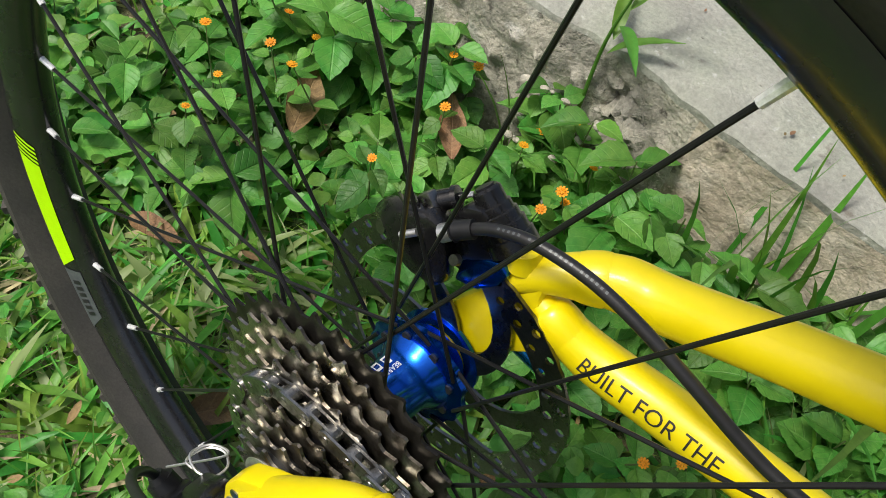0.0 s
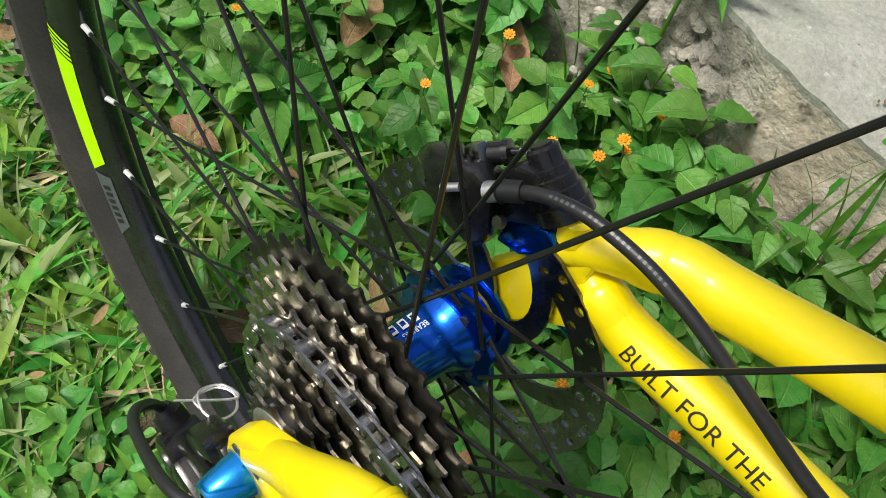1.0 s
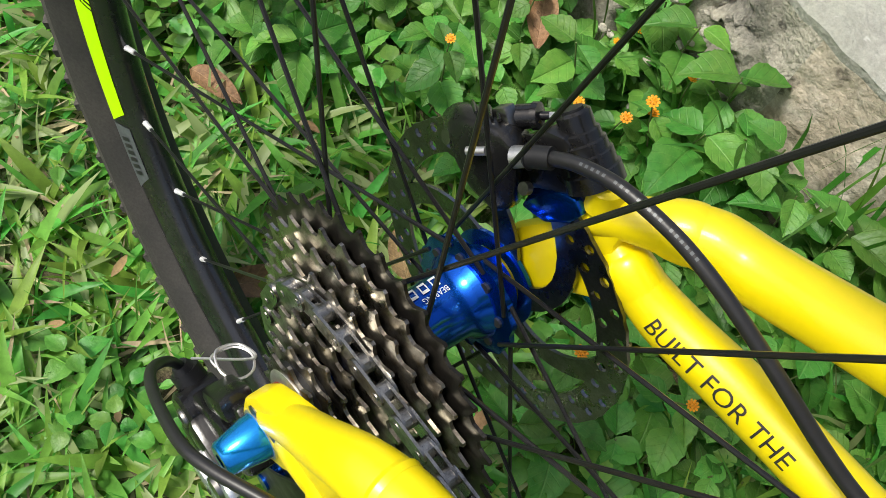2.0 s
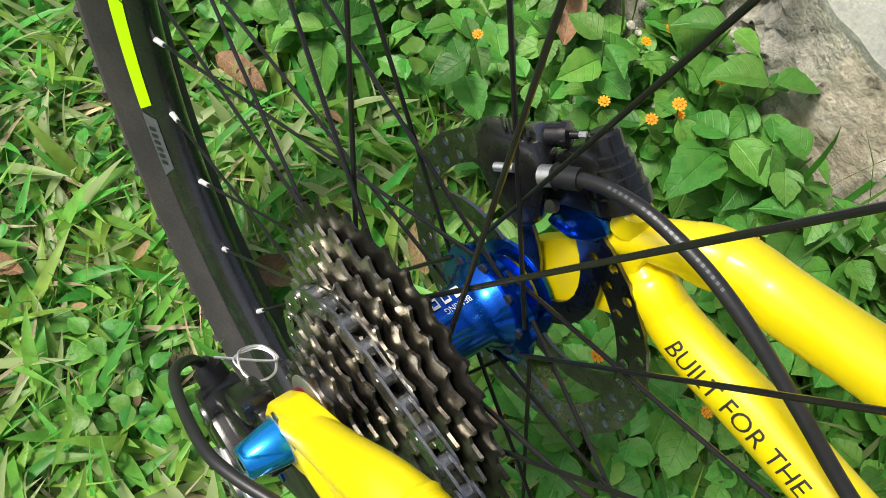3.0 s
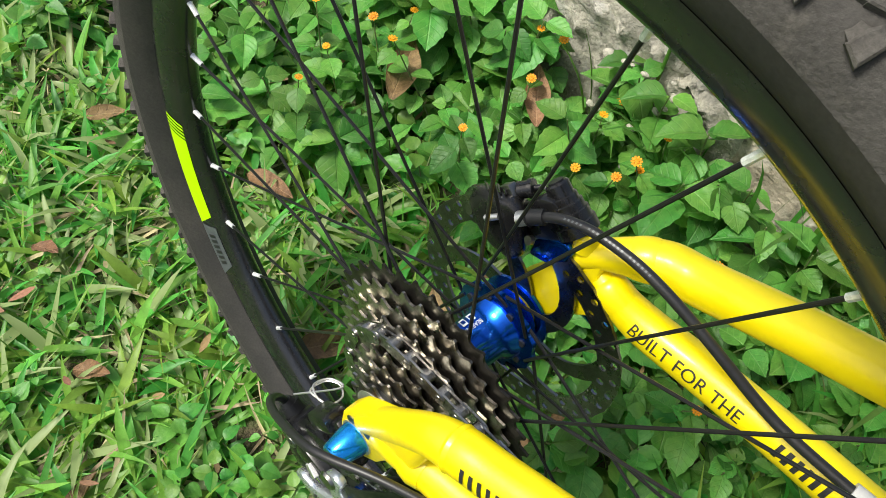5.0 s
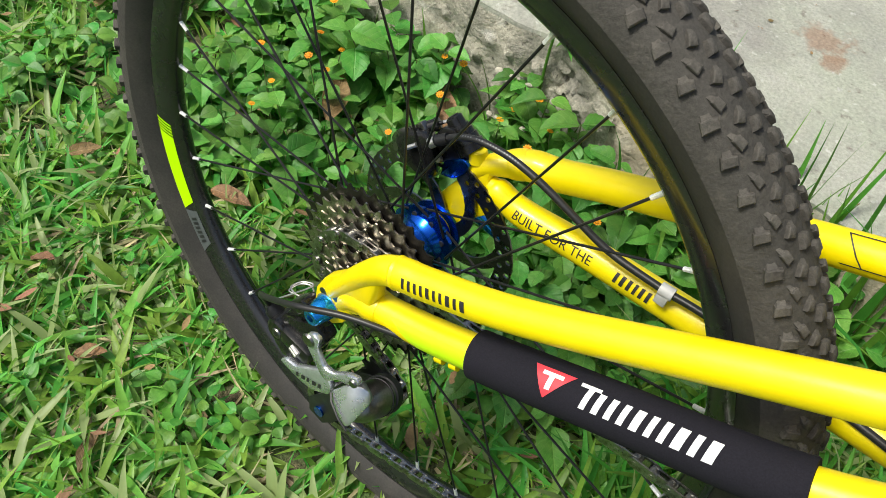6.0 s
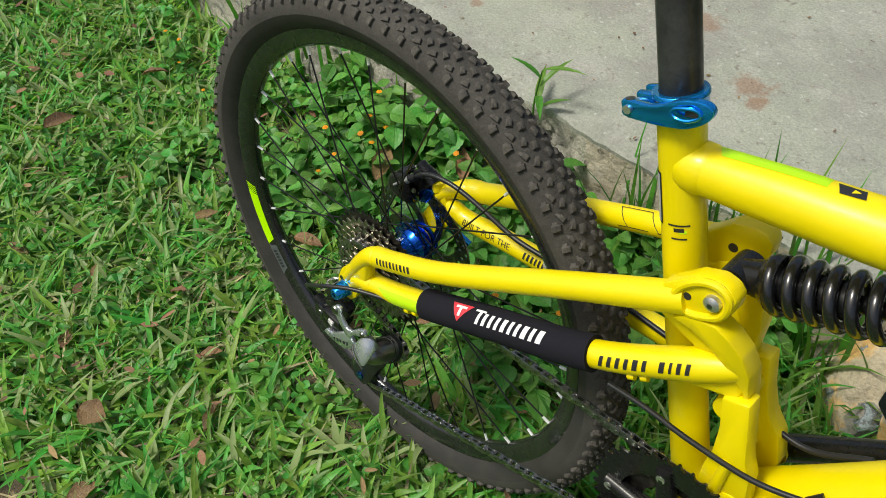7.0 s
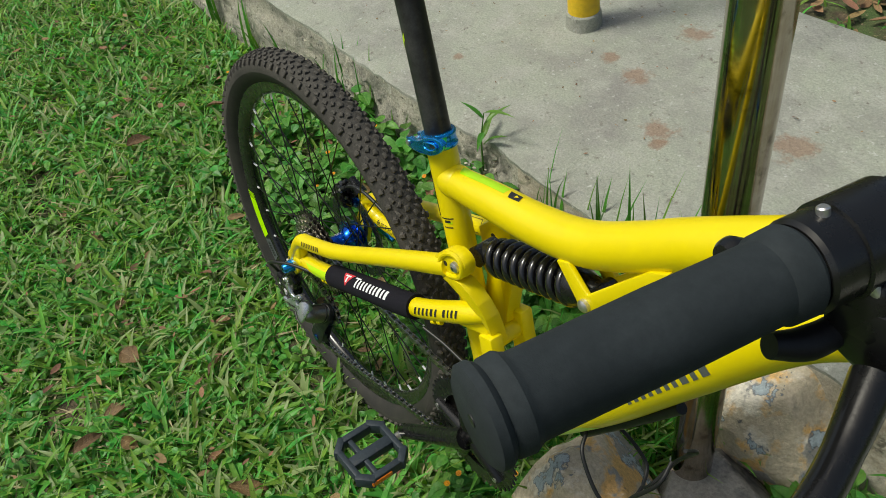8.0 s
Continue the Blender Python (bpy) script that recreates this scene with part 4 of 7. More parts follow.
def wheel(hub_m, front=False):
    word = "front" if front else "rear"
    tyre = part("tyre", Build().revolve(TYRE_PROFILE[3:14], 180, hub_m), TYRE, bike, word + " black knobbly tyre grey with dust")
    for rows_ in (TYRE_PROFILE[:4], TYRE_PROFILE[13:]):
        part("sidewall", Build().revolve(rows_, 180, hub_m), SIDEWALL, tyre, "smooth black sidewall")
    rim = part("rim", Build().revolve(RIM_PROFILE, 180, hub_m, closed=True), RIM_BLACK, bike, word + " glossy black aluminium rim")
    shapes = [knob_mesh("tread_block", 0.0088, 0.0070, 0.0026, False), knob_mesh("tread_block", 0.0075, 0.0056, 0.0027, True), knob_mesh("tread_block", 0.0070, 0.0100, 0.0034, True)]
    rows_ = [(0, 0.3400, 0.0045, 0, 0.0, 14), (0, 0.3400, -0.0045, 0, 0.5, -14), (1, 0.3380, -0.0112, -20, 0.85, -35), (3, 0.3380, 0.0112, 20, 0.35, 35), (3, 0.3350, 0.0165, 34, 0.82, -20), (3, 0.3350, -0.0165, -34, 0.32, 20), (4, 0.3292, 0.0222, 54, 0.55, 12), (4, 0.3292, -0.0222, -54, 0.05, -12)]
    pitches = 100
    r = random.Random(5 if front else 4)
    shoulder = Build()
    for k in range(pitches):
        for kind, rad, y, cant, shift, skew in rows_:
            m = hub_m @ turned(360 / pitches * (k + shift + r.uniform(-0.03, 0.03))) @ Matrix.Translation((rad, y, 0)) @ Matrix.Rotation(radians(cant), 4, "Z") @ Matrix.Rotation(radians(skew + r.uniform(-4, 4)), 4, "X") @ Matrix.Scale(r.uniform(0.92, 1.06), 4)
            if kind > 2 or front:
                shape = shapes[kind - 2 if kind > 2 else kind]
                shoulder.add([v.co for v in shape.vertices], [p.vertices for p in shape.polygons], m)
            else:
                part("tread_block", shapes[kind], TREAD, tyre, m=m)
    tagged(part("shoulder_tread", shoulder, TREAD, tyre, "rows of small shoulder blocks"), kind="stuff")
    return tyre, rim


WHEEL = Matrix.Identity(4)
tyre, rim = wheel(WHEEL)


def rim_patch(a0, a1, r0, r1, name, mat, label, lift=0.0006):
    """A sticker on the rim's drive side from angle a0 to a1."""
    verts, faces, n, k = [], [], 30, 4

    def side(r):
        for (ra, ya), (rb, yb) in zip(RIM_SIDE, RIM_SIDE[1:]):
            if ra <= r <= rb:
                return -(ya + (yb - ya) * (r - ra) / (rb - ra)) - lift
        return -0.0130

    for i in range(n + 1):
        for j in range(k + 1):
            f = j / k
            r = r0 + (r1 - r0) * f
            s0 = a0[0] + (a0[1] - a0[0]) * f
            s1 = a1[0] + (a1[1] - a1[0]) * f
            a = radians(s0 + (s1 - s0) * i / n)
            verts.append((r * math.cos(a), side(r), r * math.sin(a)))
    for i in range(n):
        for j in range(k):
            q = i * (k + 1) + j
            faces.append((q, q + k + 1, q + k + 2, q + 1))
    return part(name, mesh_of(name, verts, faces, True, 60), mat, rim, label)


rim_patch((174.6, 173.0), (189.8, 191.2), 0.2796, 0.2932, "rim_sticker", LIME_GLOW, "bright lime green sticker on the rim")
for k in range(4):
    a = 173.9 - k * 0.75
    rim_patch((a, a - 1.6), (a + 0.42, a - 1.6 + 0.42), 0.2796, 0.2932, "rim_sticker_stripe", LIME_GLOW, "thin lime stripe of the sticker")
rim_patch((192.0, 191.4), (199.8, 201.4), 0.2796, 0.2932, "rim_sticker_grey", GREY_INK, "dark grey end of the rim sticker")
for k in range(6):
    a = 193.4 + k * 1.05
    rim_patch((a, a), (a + 0.62, a + 0.62), 0.2830, 0.2890, "rim_mark", INK_AND_SHADE, "", 0.0011)

for i in range(32):
    a = radians(180 + 11.25 * (i - 4))
    y, turn = ((0.035, -67.5), (-0.0205, 67.5), (0.035, 67.5), (-0.0205, -67.5))[i % 4]
    h = radians(180 + 11.25 * (i - 4) + turn)
    out = 0.0018 if turn > 0 else -0.0018
    end = V((0.275 * math.cos(a), 0.0012 * (1 if y > 0 else -1), 0.275 * math.sin(a)))
    start = V((0.002 + 0.0275 * math.cos(h), y + out, 0.002 + 0.0275 * math.sin(h)))
    way = (start - end).normalized()
    spoke = part("spoke", Build().tube([start, start.lerp(end, 0.12), start.lerp(end, 0.5), end.lerp(start, 0.04)], [0.00115, 0.00105, 0.0010, 0.00105], 8), SPOKE_BLACK, bike)
    part("nipple", Build().tube([end - way * 0.004, end + way * 0.003, end + way * 0.0034, end + way * 0.0125], [0.0021, 0.0021, 0.0018, 0.0017], 8), NIPPLE, spoke, "silver spoke nipple")

# hub
hub = part("hub_shell", Build().revolve([(0.0145, -0.026), (0.0165, -0.019), (0.0168, -0.012), (0.0164, -0.004), (0.0164, 0.010), (0.0168, 0.0235), (0.0200, 0.0285), (0.0225, 0.032), (0.0225, 0.038), (0.0200, 0.041), (0.0190, 0.049), (0.0120, 0.050)], 64, HUB), BLUE, bike, "shiny blue anodised hub shell")


def flange(y, name):
    b = Build()
    outer, inner = 0.0315, 0.0150
    outline = [(outer - 0.0014 * (0.5 + 0.5 * math.cos(16 * 2 * math.pi * k / 128)), 2 * math.pi * k / 128) for k in range(128)]
    for s in (-1, 1):
        k0 = len(b.v)
        for r, t in outline:
            b.v.append(HUB @ V((r * math.cos(t), y + s * 0.0016, r * math.sin(t))))
        for r, t in outline:
            b.v.append(HUB @ V((inner * math.cos(t), y + s * 0.0030, inner * math.sin(t))))
        for k in range(128):
            b.f.append((k0 + k, k0 + (k + 1) % 128, k0 + 128 + (k + 1) % 128, k0 + 128 + k))
    for k in range(128):
        b.f.append((k, (k + 1) % 128, 256 + (k + 1) % 128, 256 + k))
    f = part(name, b, BLUE, hub, "blue drilled hub flange")
    # the flange is not pierced: dark discs give the shade of its holes
    for k in range(8):
        t = radians(45 * k + 10)
        hole = Build().tube([HUB @ V((0.0232 * math.cos(t), y - 0.0034, 0.0232 * math.sin(t))), HUB @ V((0.0232 * math.cos(t), y + 0.0034, 0.0232 * math.sin(t)))], 0.0026, 8)
        part("flange_hole", hole, INK_AND_SHADE, hub)
    return f


flange(0.035, "hub_flange")
flange(-0.0205, "hub_flange")


def hub_place(x, y):
    t = radians(92) - y / 0.0166
    return HUB @ V((0.0170 * math.cos(t), 0.0225 - x, 0.0170 * math.sin(t)))


part("lettering", lettering("BEARING", 0.0044, lambda x, y: hub_place(x + 0.001, y + 0.0005), 0.80), WHITE_INK, hub, "white print on the hub")
for k in range(3):
    b = Build()
    for u in range(7):
        for w_ in range(5):
            b.v.append(hub_place(0.0010 + k * 0.0062 + u * 0.00066 + 0.0016 * w_ / 4, -0.0085 + w_ * 0.0018))
    b.f = [(u * 5 + w_, (u + 1) * 5 + w_, (u + 1) * 5 + w_ + 1, u * 5 + w_ + 1) for u in range(6) for w_ in range(4) if 0 < u < 5 and 0 < w_ < 3 and False or u in (0, 5) or w_ in (0, 3)]
    part("print_bar", b, WHITE_INK, hub)

# brake rotor
ROTOR_Y = 0.0525


def rotor_mesh():
    """The braking track with its round holes."""
    b, n = Build(), 66
    bands = ((0.0640, 0.0722, 0), (0.0722, 0.0800, 1))
    for ra, rb, odd in bands:
        for k in range(n):
            a0, a1 = 2 * math.pi * k / n, 2 * math.pi * (k + 1) / n
            am, rm = (a0 + a1) / 2, (ra + rb) / 2
            edge = [(a0, ra), (am, ra), (a1, ra), (a1, rm), (a1, rb), (am, rb + (0.0006 if odd and k % 3 else 0)), (a0, rb), (a0, rm)]
            rim_ = [V((r * math.cos(a), 0, r * math.sin(a))) for a, r in edge]
            if k % 2 == odd:
                c = V((rm * math.cos(am), 0, rm * math.sin(am)))
                hole = [c + (p - c).normalized() * 0.0025 for p in rim_]
            else:
                hole = None
            q = len(b.v)
            for y in (ROTOR_Y - 0.0009, ROTOR_Y + 0.0009):
                b.v += [p + V((0, y, 0)) for p in rim_ + (hole or [])]
            step_ = 16 if hole else 8
            for side_ in range(2):
                o = q + side_ * step_
                b.f += [(o + i, o + (i + 1) % 8, o + 8 + (i + 1) % 8, o + 8 + i) for i in range(8)] if hole else [tuple(o + i for i in range(8))]
            if hole:
                b.f += [(q + 8 + i, q + 8 + (i + 1) % 8, q + 24 + (i + 1) % 8, q + 24 + i) for i in range(8)]
            lip = (4, 5) if odd else (0, 1)
            b.f += [(q + i, q + i + 1, q + step_ + i + 1, q + step_ + i) for i in lip]
    bm = bmesh.new()
    verts = [bm.verts.new(v) for v in b.v]
    for f in b.f:
        bm.faces.new([verts[i] for i in f])
    bmesh.ops.remove_doubles(bm, verts=bm.verts[:], dist=0.00005)
    return Build().take(bm, HUB)


rotor = part("brake_rotor", rotor_mesh(), ROTOR, bike, "drilled steel disc brake rotor")
for k in range(6):
    a = 60 * k + 12
    pts, left, right = [], [], []
    for i in range(9):
        f = i / 8
        t = radians(a + 46 * f ** 1.2)
        r = 0.021 + (0.0655 - 0.021) * f
        pts.append((r, t, 0.0072 + 0.0034 * f ** 3 - 0.0012 * math.sin(math.pi * f)))
    outline = [(r * math.cos(t - w_ / r), r * math.sin(t - w_ / r)) for r, t, w_ in pts] + [(r * math.cos(t + w_ / r), r * math.sin(t + w_ / r)) for r, t, w_ in reversed(pts)]
    part("rotor_arm", Build().plate(outline, ROTOR_Y - 0.0009, ROTOR_Y + 0.0009, HUB), ROTOR, rotor)
# steel carrier: its blue is the hub's reflection, put into the colour
part("rotor_carrier", Build().revolve([(0.0170, ROTOR_Y - 0.001), (0.0255, ROTOR_Y - 0.001), (0.0255, ROTOR_Y + 0.001), (0.0170, ROTOR_Y + 0.001)], 48, HUB, closed=True), BLUE, rotor, "rotor carrier with the hub's blue reflection put into its colour")
for k in range(6):
    t = radians(60 * k + 12)
    part("rotor_bolt", Build().tube([HUB @ V((0.022 * math.cos(t), ROTOR_Y, 0.022 * math.sin(t))), HUB @ V((0.022 * math.cos(t), ROTOR_Y + 0.0034, 0.022 * math.sin(t)))], 0.0034, 12), STEEL_DARK, rotor)

# cassette
TEETH = (38, 34, 30, 26, 22, 18, 15, 13, 11)
cassette = part("freehub_body", Build().revolve([(0.0165, -0.0235), (0.0165, -0.0600), (0.0120, -0.0610)], 40, HUB), BLUE, bike, "cassette body of nine steel sprockets")


def sprocket_mesh(teeth, y, thick=0.0023):
    pitch = teeth * 0.0127 / (2 * math.pi)
    outline = []
    for k in range(teeth):
        for f, dr in ((0.0, -0.0028), (0.16, -0.0025), (0.34, 0.0), (0.43, 0.0024), (0.55, 0.0026), (0.66, 0.0003), (0.84, -0.0025)):
            t = 2 * math.pi * (k + f) / teeth
            outline.append(((pitch + dr) * math.cos(t), (pitch + dr) * math.sin(t)))
    inner = max(0.0165, pitch * 0.62 - 0.002)
    n, b = len(outline), Build()
    body = pitch - 0.0055
    for s in (-1, 1):
        for x, z in outline:
            b.v.append(V((x, y + s * thick * 0.32, z)))
        for x, z in outline:
            q = math.hypot(x, z)
            b.v.append(V((x / q * body, y + s * thick * 0.5, z / q * body)))
        for x, z in outline:
            q = math.hypot(x, z)
            wave = inner + (0.0035 * max(0, math.sin(5 * math.atan2(z, x))) if teeth > 17 else 0)
            b.v.append(V((x / q * wave, y + s * thick * 0.5, z / q * wave)))
    for s in range(2):
        o = s * 3 * n
        for k in range(n):
            for j in range(2):
                b.f.append((o + j * n + k, o + j * n + (k + 1) % n, o + (j + 1) * n + (k + 1) % n, o + (j + 1) * n + k))
    for k in range(n):
        b.f.append((k, (k + 1) % n, 3 * n + (k + 1) % n, 3 * n + k))
        b.f.append((2 * n + k, 2 * n + (k + 1) % n, 5 * n + (k + 1) % n, 5 * n + k))
    return Build().add(b.v, b.f, HUB @ turned(teeth * 7.0))


SPROCKET_Y = [-0.0235 - 0.00437 * k for k in range(9)]
for k, teeth in enumerate(TEETH):
    part("sprocket", sprocket_mesh(teeth, SPROCKET_Y[k]), COG_DARK if k == 0 else COG, cassette, "black largest sprocket" if k == 0 else "greasy nickel-plated sprocket")
    if k < 8:
        part("spacer", Build().revolve([(0.0172, SPROCKET_Y[k] - 0.0009), (0.0195, SPROCKET_Y[k] - 0.0009), (0.0195, SPROCKET_Y[k + 1] + 0.0009), (0.0172, SPROCKET_Y[k + 1] + 0.0009)], 30, HUB), PLASTIC, cassette)
part("lockring", Build().revolve([(0.0100, -0.0612), (0.0150, -0.0612), (0.0172, -0.0600), (0.0172, -0.0590), (0.0100, -0.0590)], 40, HUB), STEEL, cassette, "bright lockring")
part("red_ring", Build().revolve([(0.0085, -0.0645), (0.0120, -0.0645), (0.0126, -0.0635), (0.0126, -0.0614), (0.0085, -0.0614)], 36, HUB), RED_RING, cassette, "red ring at the axle end")

# chain
R32, R22, RP = 32 * 0.0127 / (2 * math.pi), 22 * 0.0127 / (2 * math.pi), 11 * 0.0127 / (2 * math.pi)
UPPER, LOWER = V((0.014, 0, -0.100)), V((-0.068, 0, -0.182))
WHEELS = [((0.420, -0.130), R32, 1, -0.0470), ((0.002, 0.002), R22, 1, SPROCKET_Y[4]), ((UPPER.x, UPPER.z), RP, -1, SPROCKET_Y[4]), ((LOWER.x, LOWER.z), RP, 1, SPROCKET_Y[4])]


def chain_line():
    seg = []
    n = len(WHEELS)
    for i in range(n):
        (c1, r1, s1, y1), (c2, r2, s2, y2) = WHEELS[i], WHEELS[(i + 1) % n]
        dx, dz = c2[0] - c1[0], c2[1] - c1[1]
        dist = math.hypot(dx, dz)
        phi = math.atan2(dz, dx) - math.asin((s2 * r2 - s1 * r1) / dist)
        lx, lz = -math.sin(phi), math.cos(phi)
        seg.append(((c1[0] - s1 * r1 * lx, c1[1] - s1 * r1 * lz, y1), (c2[0] - s2 * r2 * lx, c2[1] - s2 * r2 * lz, y2)))
    pts = []
    for i in range(n):
        a, b = seg[i]
        for k in range(60):
            f = k / 60
            pts.append(V((a[0] + (b[0] - a[0]) * f, a[2] + (b[2] - a[2]) * f, a[1] + (b[1] - a[1]) * f)))
        c, r, s, y = WHEELS[(i + 1) % n]
        e = seg[(i + 1) % n][0]
        t0, t1 = math.atan2(b[1] - c[1], b[0] - c[0]), math.atan2(e[1] - c[1], e[0] - c[0])
        sweep = (t1 - t0) % (2 * math.pi) if s > 0 else -((t0 - t1) % (2 * math.pi))
        for k in range(40):
            t = t0 + sweep * k / 40
            pts.append(V((c[0] + r * math.cos(t), y, c[1] + r * math.sin(t))))
    return pts + [pts[0]]


def link_mesh(outer):
    b, hw, gap, th = Build(), 0.00635, 0.0027 if outer else 0.0015, 0.0012
    outline = []
    for k in range(28):
        t = 2 * math.pi * k / 28
        x = hw * (1 if math.cos(t) > 0 else -1) + 0.0043 * math.cos(t)
        z = 0.0044 * math.sin(t)
        outline.append((x, z))
    outline = sorted(outline, key=lambda p: math.atan2(p[1], p[0]))
    for s in (-1, 1):
        b.plate(outline, s * gap, s * (gap + th))
    for x in (-hw, hw):
        if outer:
            b.tube([(x, -0.0042, 0), (x, 0.0042, 0)], 0.0019, 10)
            b.tube([(x, -0.0019, 0), (x, 0.0019, 0)], 0.0038, 12)
        else:
            b.tube([(x, -0.0018, 0), (x, 0.0018, 0)], 0.0042, 12)
    me = b.mesh("chain_link", 30)
    me.materials.append(CHAIN)
    return me


line_pts = chain_line()
lengths = [0.0]
for a, b in zip(line_pts, line_pts[1:]):
    lengths.append(lengths[-1] + (b - a).length)
links = int(lengths[-1] / 0.0127)
links -= links % 2
step = lengths[-1] / links


def chain_at(s):
    s %= lengths[-1]
    i = max(k for k in range(len(lengths) - 1) if lengths[k] <= s)
    return line_pts[i].lerp(line_pts[i + 1], (s - lengths[i]) / max(lengths[i + 1] - lengths[i], 1e-9))


LINKS = [link_mesh(True), link_mesh(False)]
chain = None
for k in range(links):
    a, b = chain_at(k * step), chain_at((k + 1) * step)
    mid, d = (a + b) / 2, b - a
    m = Matrix.Translation(mid) @ turned(math.degrees(math.atan2(d.z, d.x)))
    if chain is None:
        chain = part("chain", LINKS[0].copy(), CHAIN, bike, "oily grey steel bicycle chain", m=Matrix.Identity(4))
        chain.data.transform(m)
    else:
        part("chain_link", LINKS[k % 2], CHAIN, chain, m=m)

# axle ends
NUT = HUB @ Matrix.Translation((0.0060, 0, 0.0060))
part("axle_nut", Build().revolve([(0.003, -0.0965), (0.0062, -0.0965), (0.0072, -0.0955), (0.0098, -0.0825), (0.0100, -0.0785), (0.003, -0.0780)], 32, NUT), CYAN, bike, "blue conical axle nut")
part("axle_washer", Build().revolve([(0.003, -0.0790), (0.0112, -0.0790), (0.0112, -0.0765), (0.003, -0.0765)], 32, NUT), STEEL, bike)
part("axle", Build().tube([(0.002, -0.0765, 0.002), (0.002, 0.082, 0.002)], 0.005, 16), STEEL, bike)
part("axle_lever", Build().tube(curve([(0.002, 0.080, 0.002), (0.008, 0.090, 0.0), (0.04, 0.094, -0.02)], 5), spread([0.009, 0.006, 0.004], 5), 14), CYAN, bike, "blue quick-release lever")


# ---- rear swingarm ----
def swingarm(side, name):
    """side: -1 drive side, +1 brake side."""
    sy = -side
    def P(x, y, z):
        return V((x, y * sy, z))
    if side < 0:
        seat_pts = curve([P(0.012, -0.0720, 0.0220), P(0.030, -0.0735, 0.0380), P(0.050, -0.0750, 0.0555), P(0.071, -0.0746, 0.0694), P(0.088, -0.0732, 0.0727), P(0.112, -0.0712, 0.0728), P(0.185, -0.0651, 0.0794), P(0.335, -0.0508, 0.1098), P(0.440, -0.0400, 0.1290)], 8)
        seat_rad = spread([0.0080, 0.0084, 0.0090, 0.0104, 0.0116, 0.0115, 0.0116, 0.0127, 0.0136], 8)
    else:
        seat_pts = curve([P(0.040, -0.0605, 0.0680), P(0.054, -0.0640, 0.0755), P(0.068, -0.0720, 0.0770), P(0.084, -0.0790, 0.0770), P(0.105, -0.0815, 0.0755), P(0.150, -0.0765, 0.0850), P(0.200, -0.0690, 0.0955), P(0.300, -0.0575, 0.1130), P(0.430, -0.0490, 0.1270)], 8)
        seat_rad = spread([0.0075, 0.0088, 0.0112, 0.0128, 0.0130, 0.0127, 0.0124, 0.0120, 0.0122], 8)
    stay = part("seatstay", Build().tube(seat_pts, seat_rad, 28), YELLOW, bike, name + " yellow aluminium upper stay")
    if side < 0:
        chain_pts = curve([P(0.018, -0.0715, 0.0120), P(0.042, -0.0720, 0.0270), P(0.107, -0.0672, 0.0240), P(0.230, -0.0605, 0.0335), P(0.350, -0.0520, 0.0425), P(0.440, -0.0360, 0.0600), P(0.478, -0.0270, 0.0680)], 8)
        chain_rad = spread([0.0070, 0.0112, 0.0128, 0.0130, 0.0130, 0.0150, 0.0110], 8)
    else:
        chain_pts = curve([P(0.050, -0.0625, 0.0640), P(0.060, -0.0628, 0.0555), P(0.082, -0.0655, 0.0415), P(0.117, -0.0672, 0.0330), P(0.150, -0.0680, 0.0255), P(0.210, -0.0660, 0.0140), P(0.320, -0.0570, -0.0020), P(0.440, -0.0480, -0.0220)], 8)
        chain_rad = spread([0.0040, 0.0098, 0.0118, 0.0124, 0.0126, 0.0128, 0.0130, 0.0134], 8)
    lower = part("chainstay", Build().tube(chain_pts, chain_rad, 28), YELLOW, bike, name + " yellow aluminium lower stay")
    if side < 0:
        outline = [(-0.0075, 0.0060), (-0.0025, 0.0210), (0.0090, 0.0350), (0.0220, 0.0430), (0.0350, 0.0495), (0.0500, 0.0600), (0.0600, 0.0560), (0.0580, 0.0400), (0.0460, 0.0270), (0.0345, 0.0135), (0.0215, -0.0030), (0.0050, -0.0130), (-0.0065, -0.0065)]
        y0, y1 = -0.0782, -0.0662
        holes = ((0.0060, 0.0212), (0.0190, 0.0208))
    else:
        outline = [(-0.0130, 0.0060), (0.0010, 0.0310), (0.0145, 0.0450), (0.0265, 0.0570), (0.0350, 0.0745), (0.0420, 0.0835), (0.0470, 0.0830), (0.0505, 0.0785), (0.0550, 0.0800), (0.0585, 0.0775), (0.0580, 0.0720), (0.0560, 0.0650), (0.0620, 0.0480), (0.0600, 0.0360), (0.0400, 0.0235), (0.0270, 0.0080), (0.0120, -0.0160), (-0.0080, -0.0140)]
        y0, y1 = 0.0560, 0.0665
        holes = ()
    drop = part("dropout", Build().plate(outline, y0, y1, None, 0.0022), YELLOW, bike, name + " yellow dropout plate")
    for x, z in holes:
        part("dropout_bolt", Build().tube([V((x, -0.0770, z)), V((x, -0.0788, z)), V((x, -0.0786, z))], [0.0034, 0.0034, 0.0024], 16), STEEL_DARK, drop, "small dark steel bolt")
    if side < 0:  # cast webs that blend the plate into the two tubes
        part("web", Build().hull([(0.0200, -0.0790, 0.0400), (0.0340, -0.0798, 0.0480), (0.0520, -0.0815, 0.0610), (0.0680, -0.0820, 0.0685), (0.0690, -0.0805, 0.0560), (0.0520, -0.0812, 0.0420), (0.0560, -0.0815, 0.0300), (0.0420, -0.0808, 0.0170), (0.0290, -0.0795, 0.0130), (0.0300, -0.0650, 0.0420), (0.0540, -0.0660, 0.0620), (0.0660, -0.0660, 0.0620), (0.0560, -0.0640, 0.0260), (0.0340, -0.0650, 0.0160)], 0.0040), YELLOW, drop)
        part("weld", Build().tube([seat_pts[29], seat_pts[30], seat_pts[31]], [0.0110, 0.0121, 0.0116], 24), YELLOW, drop)
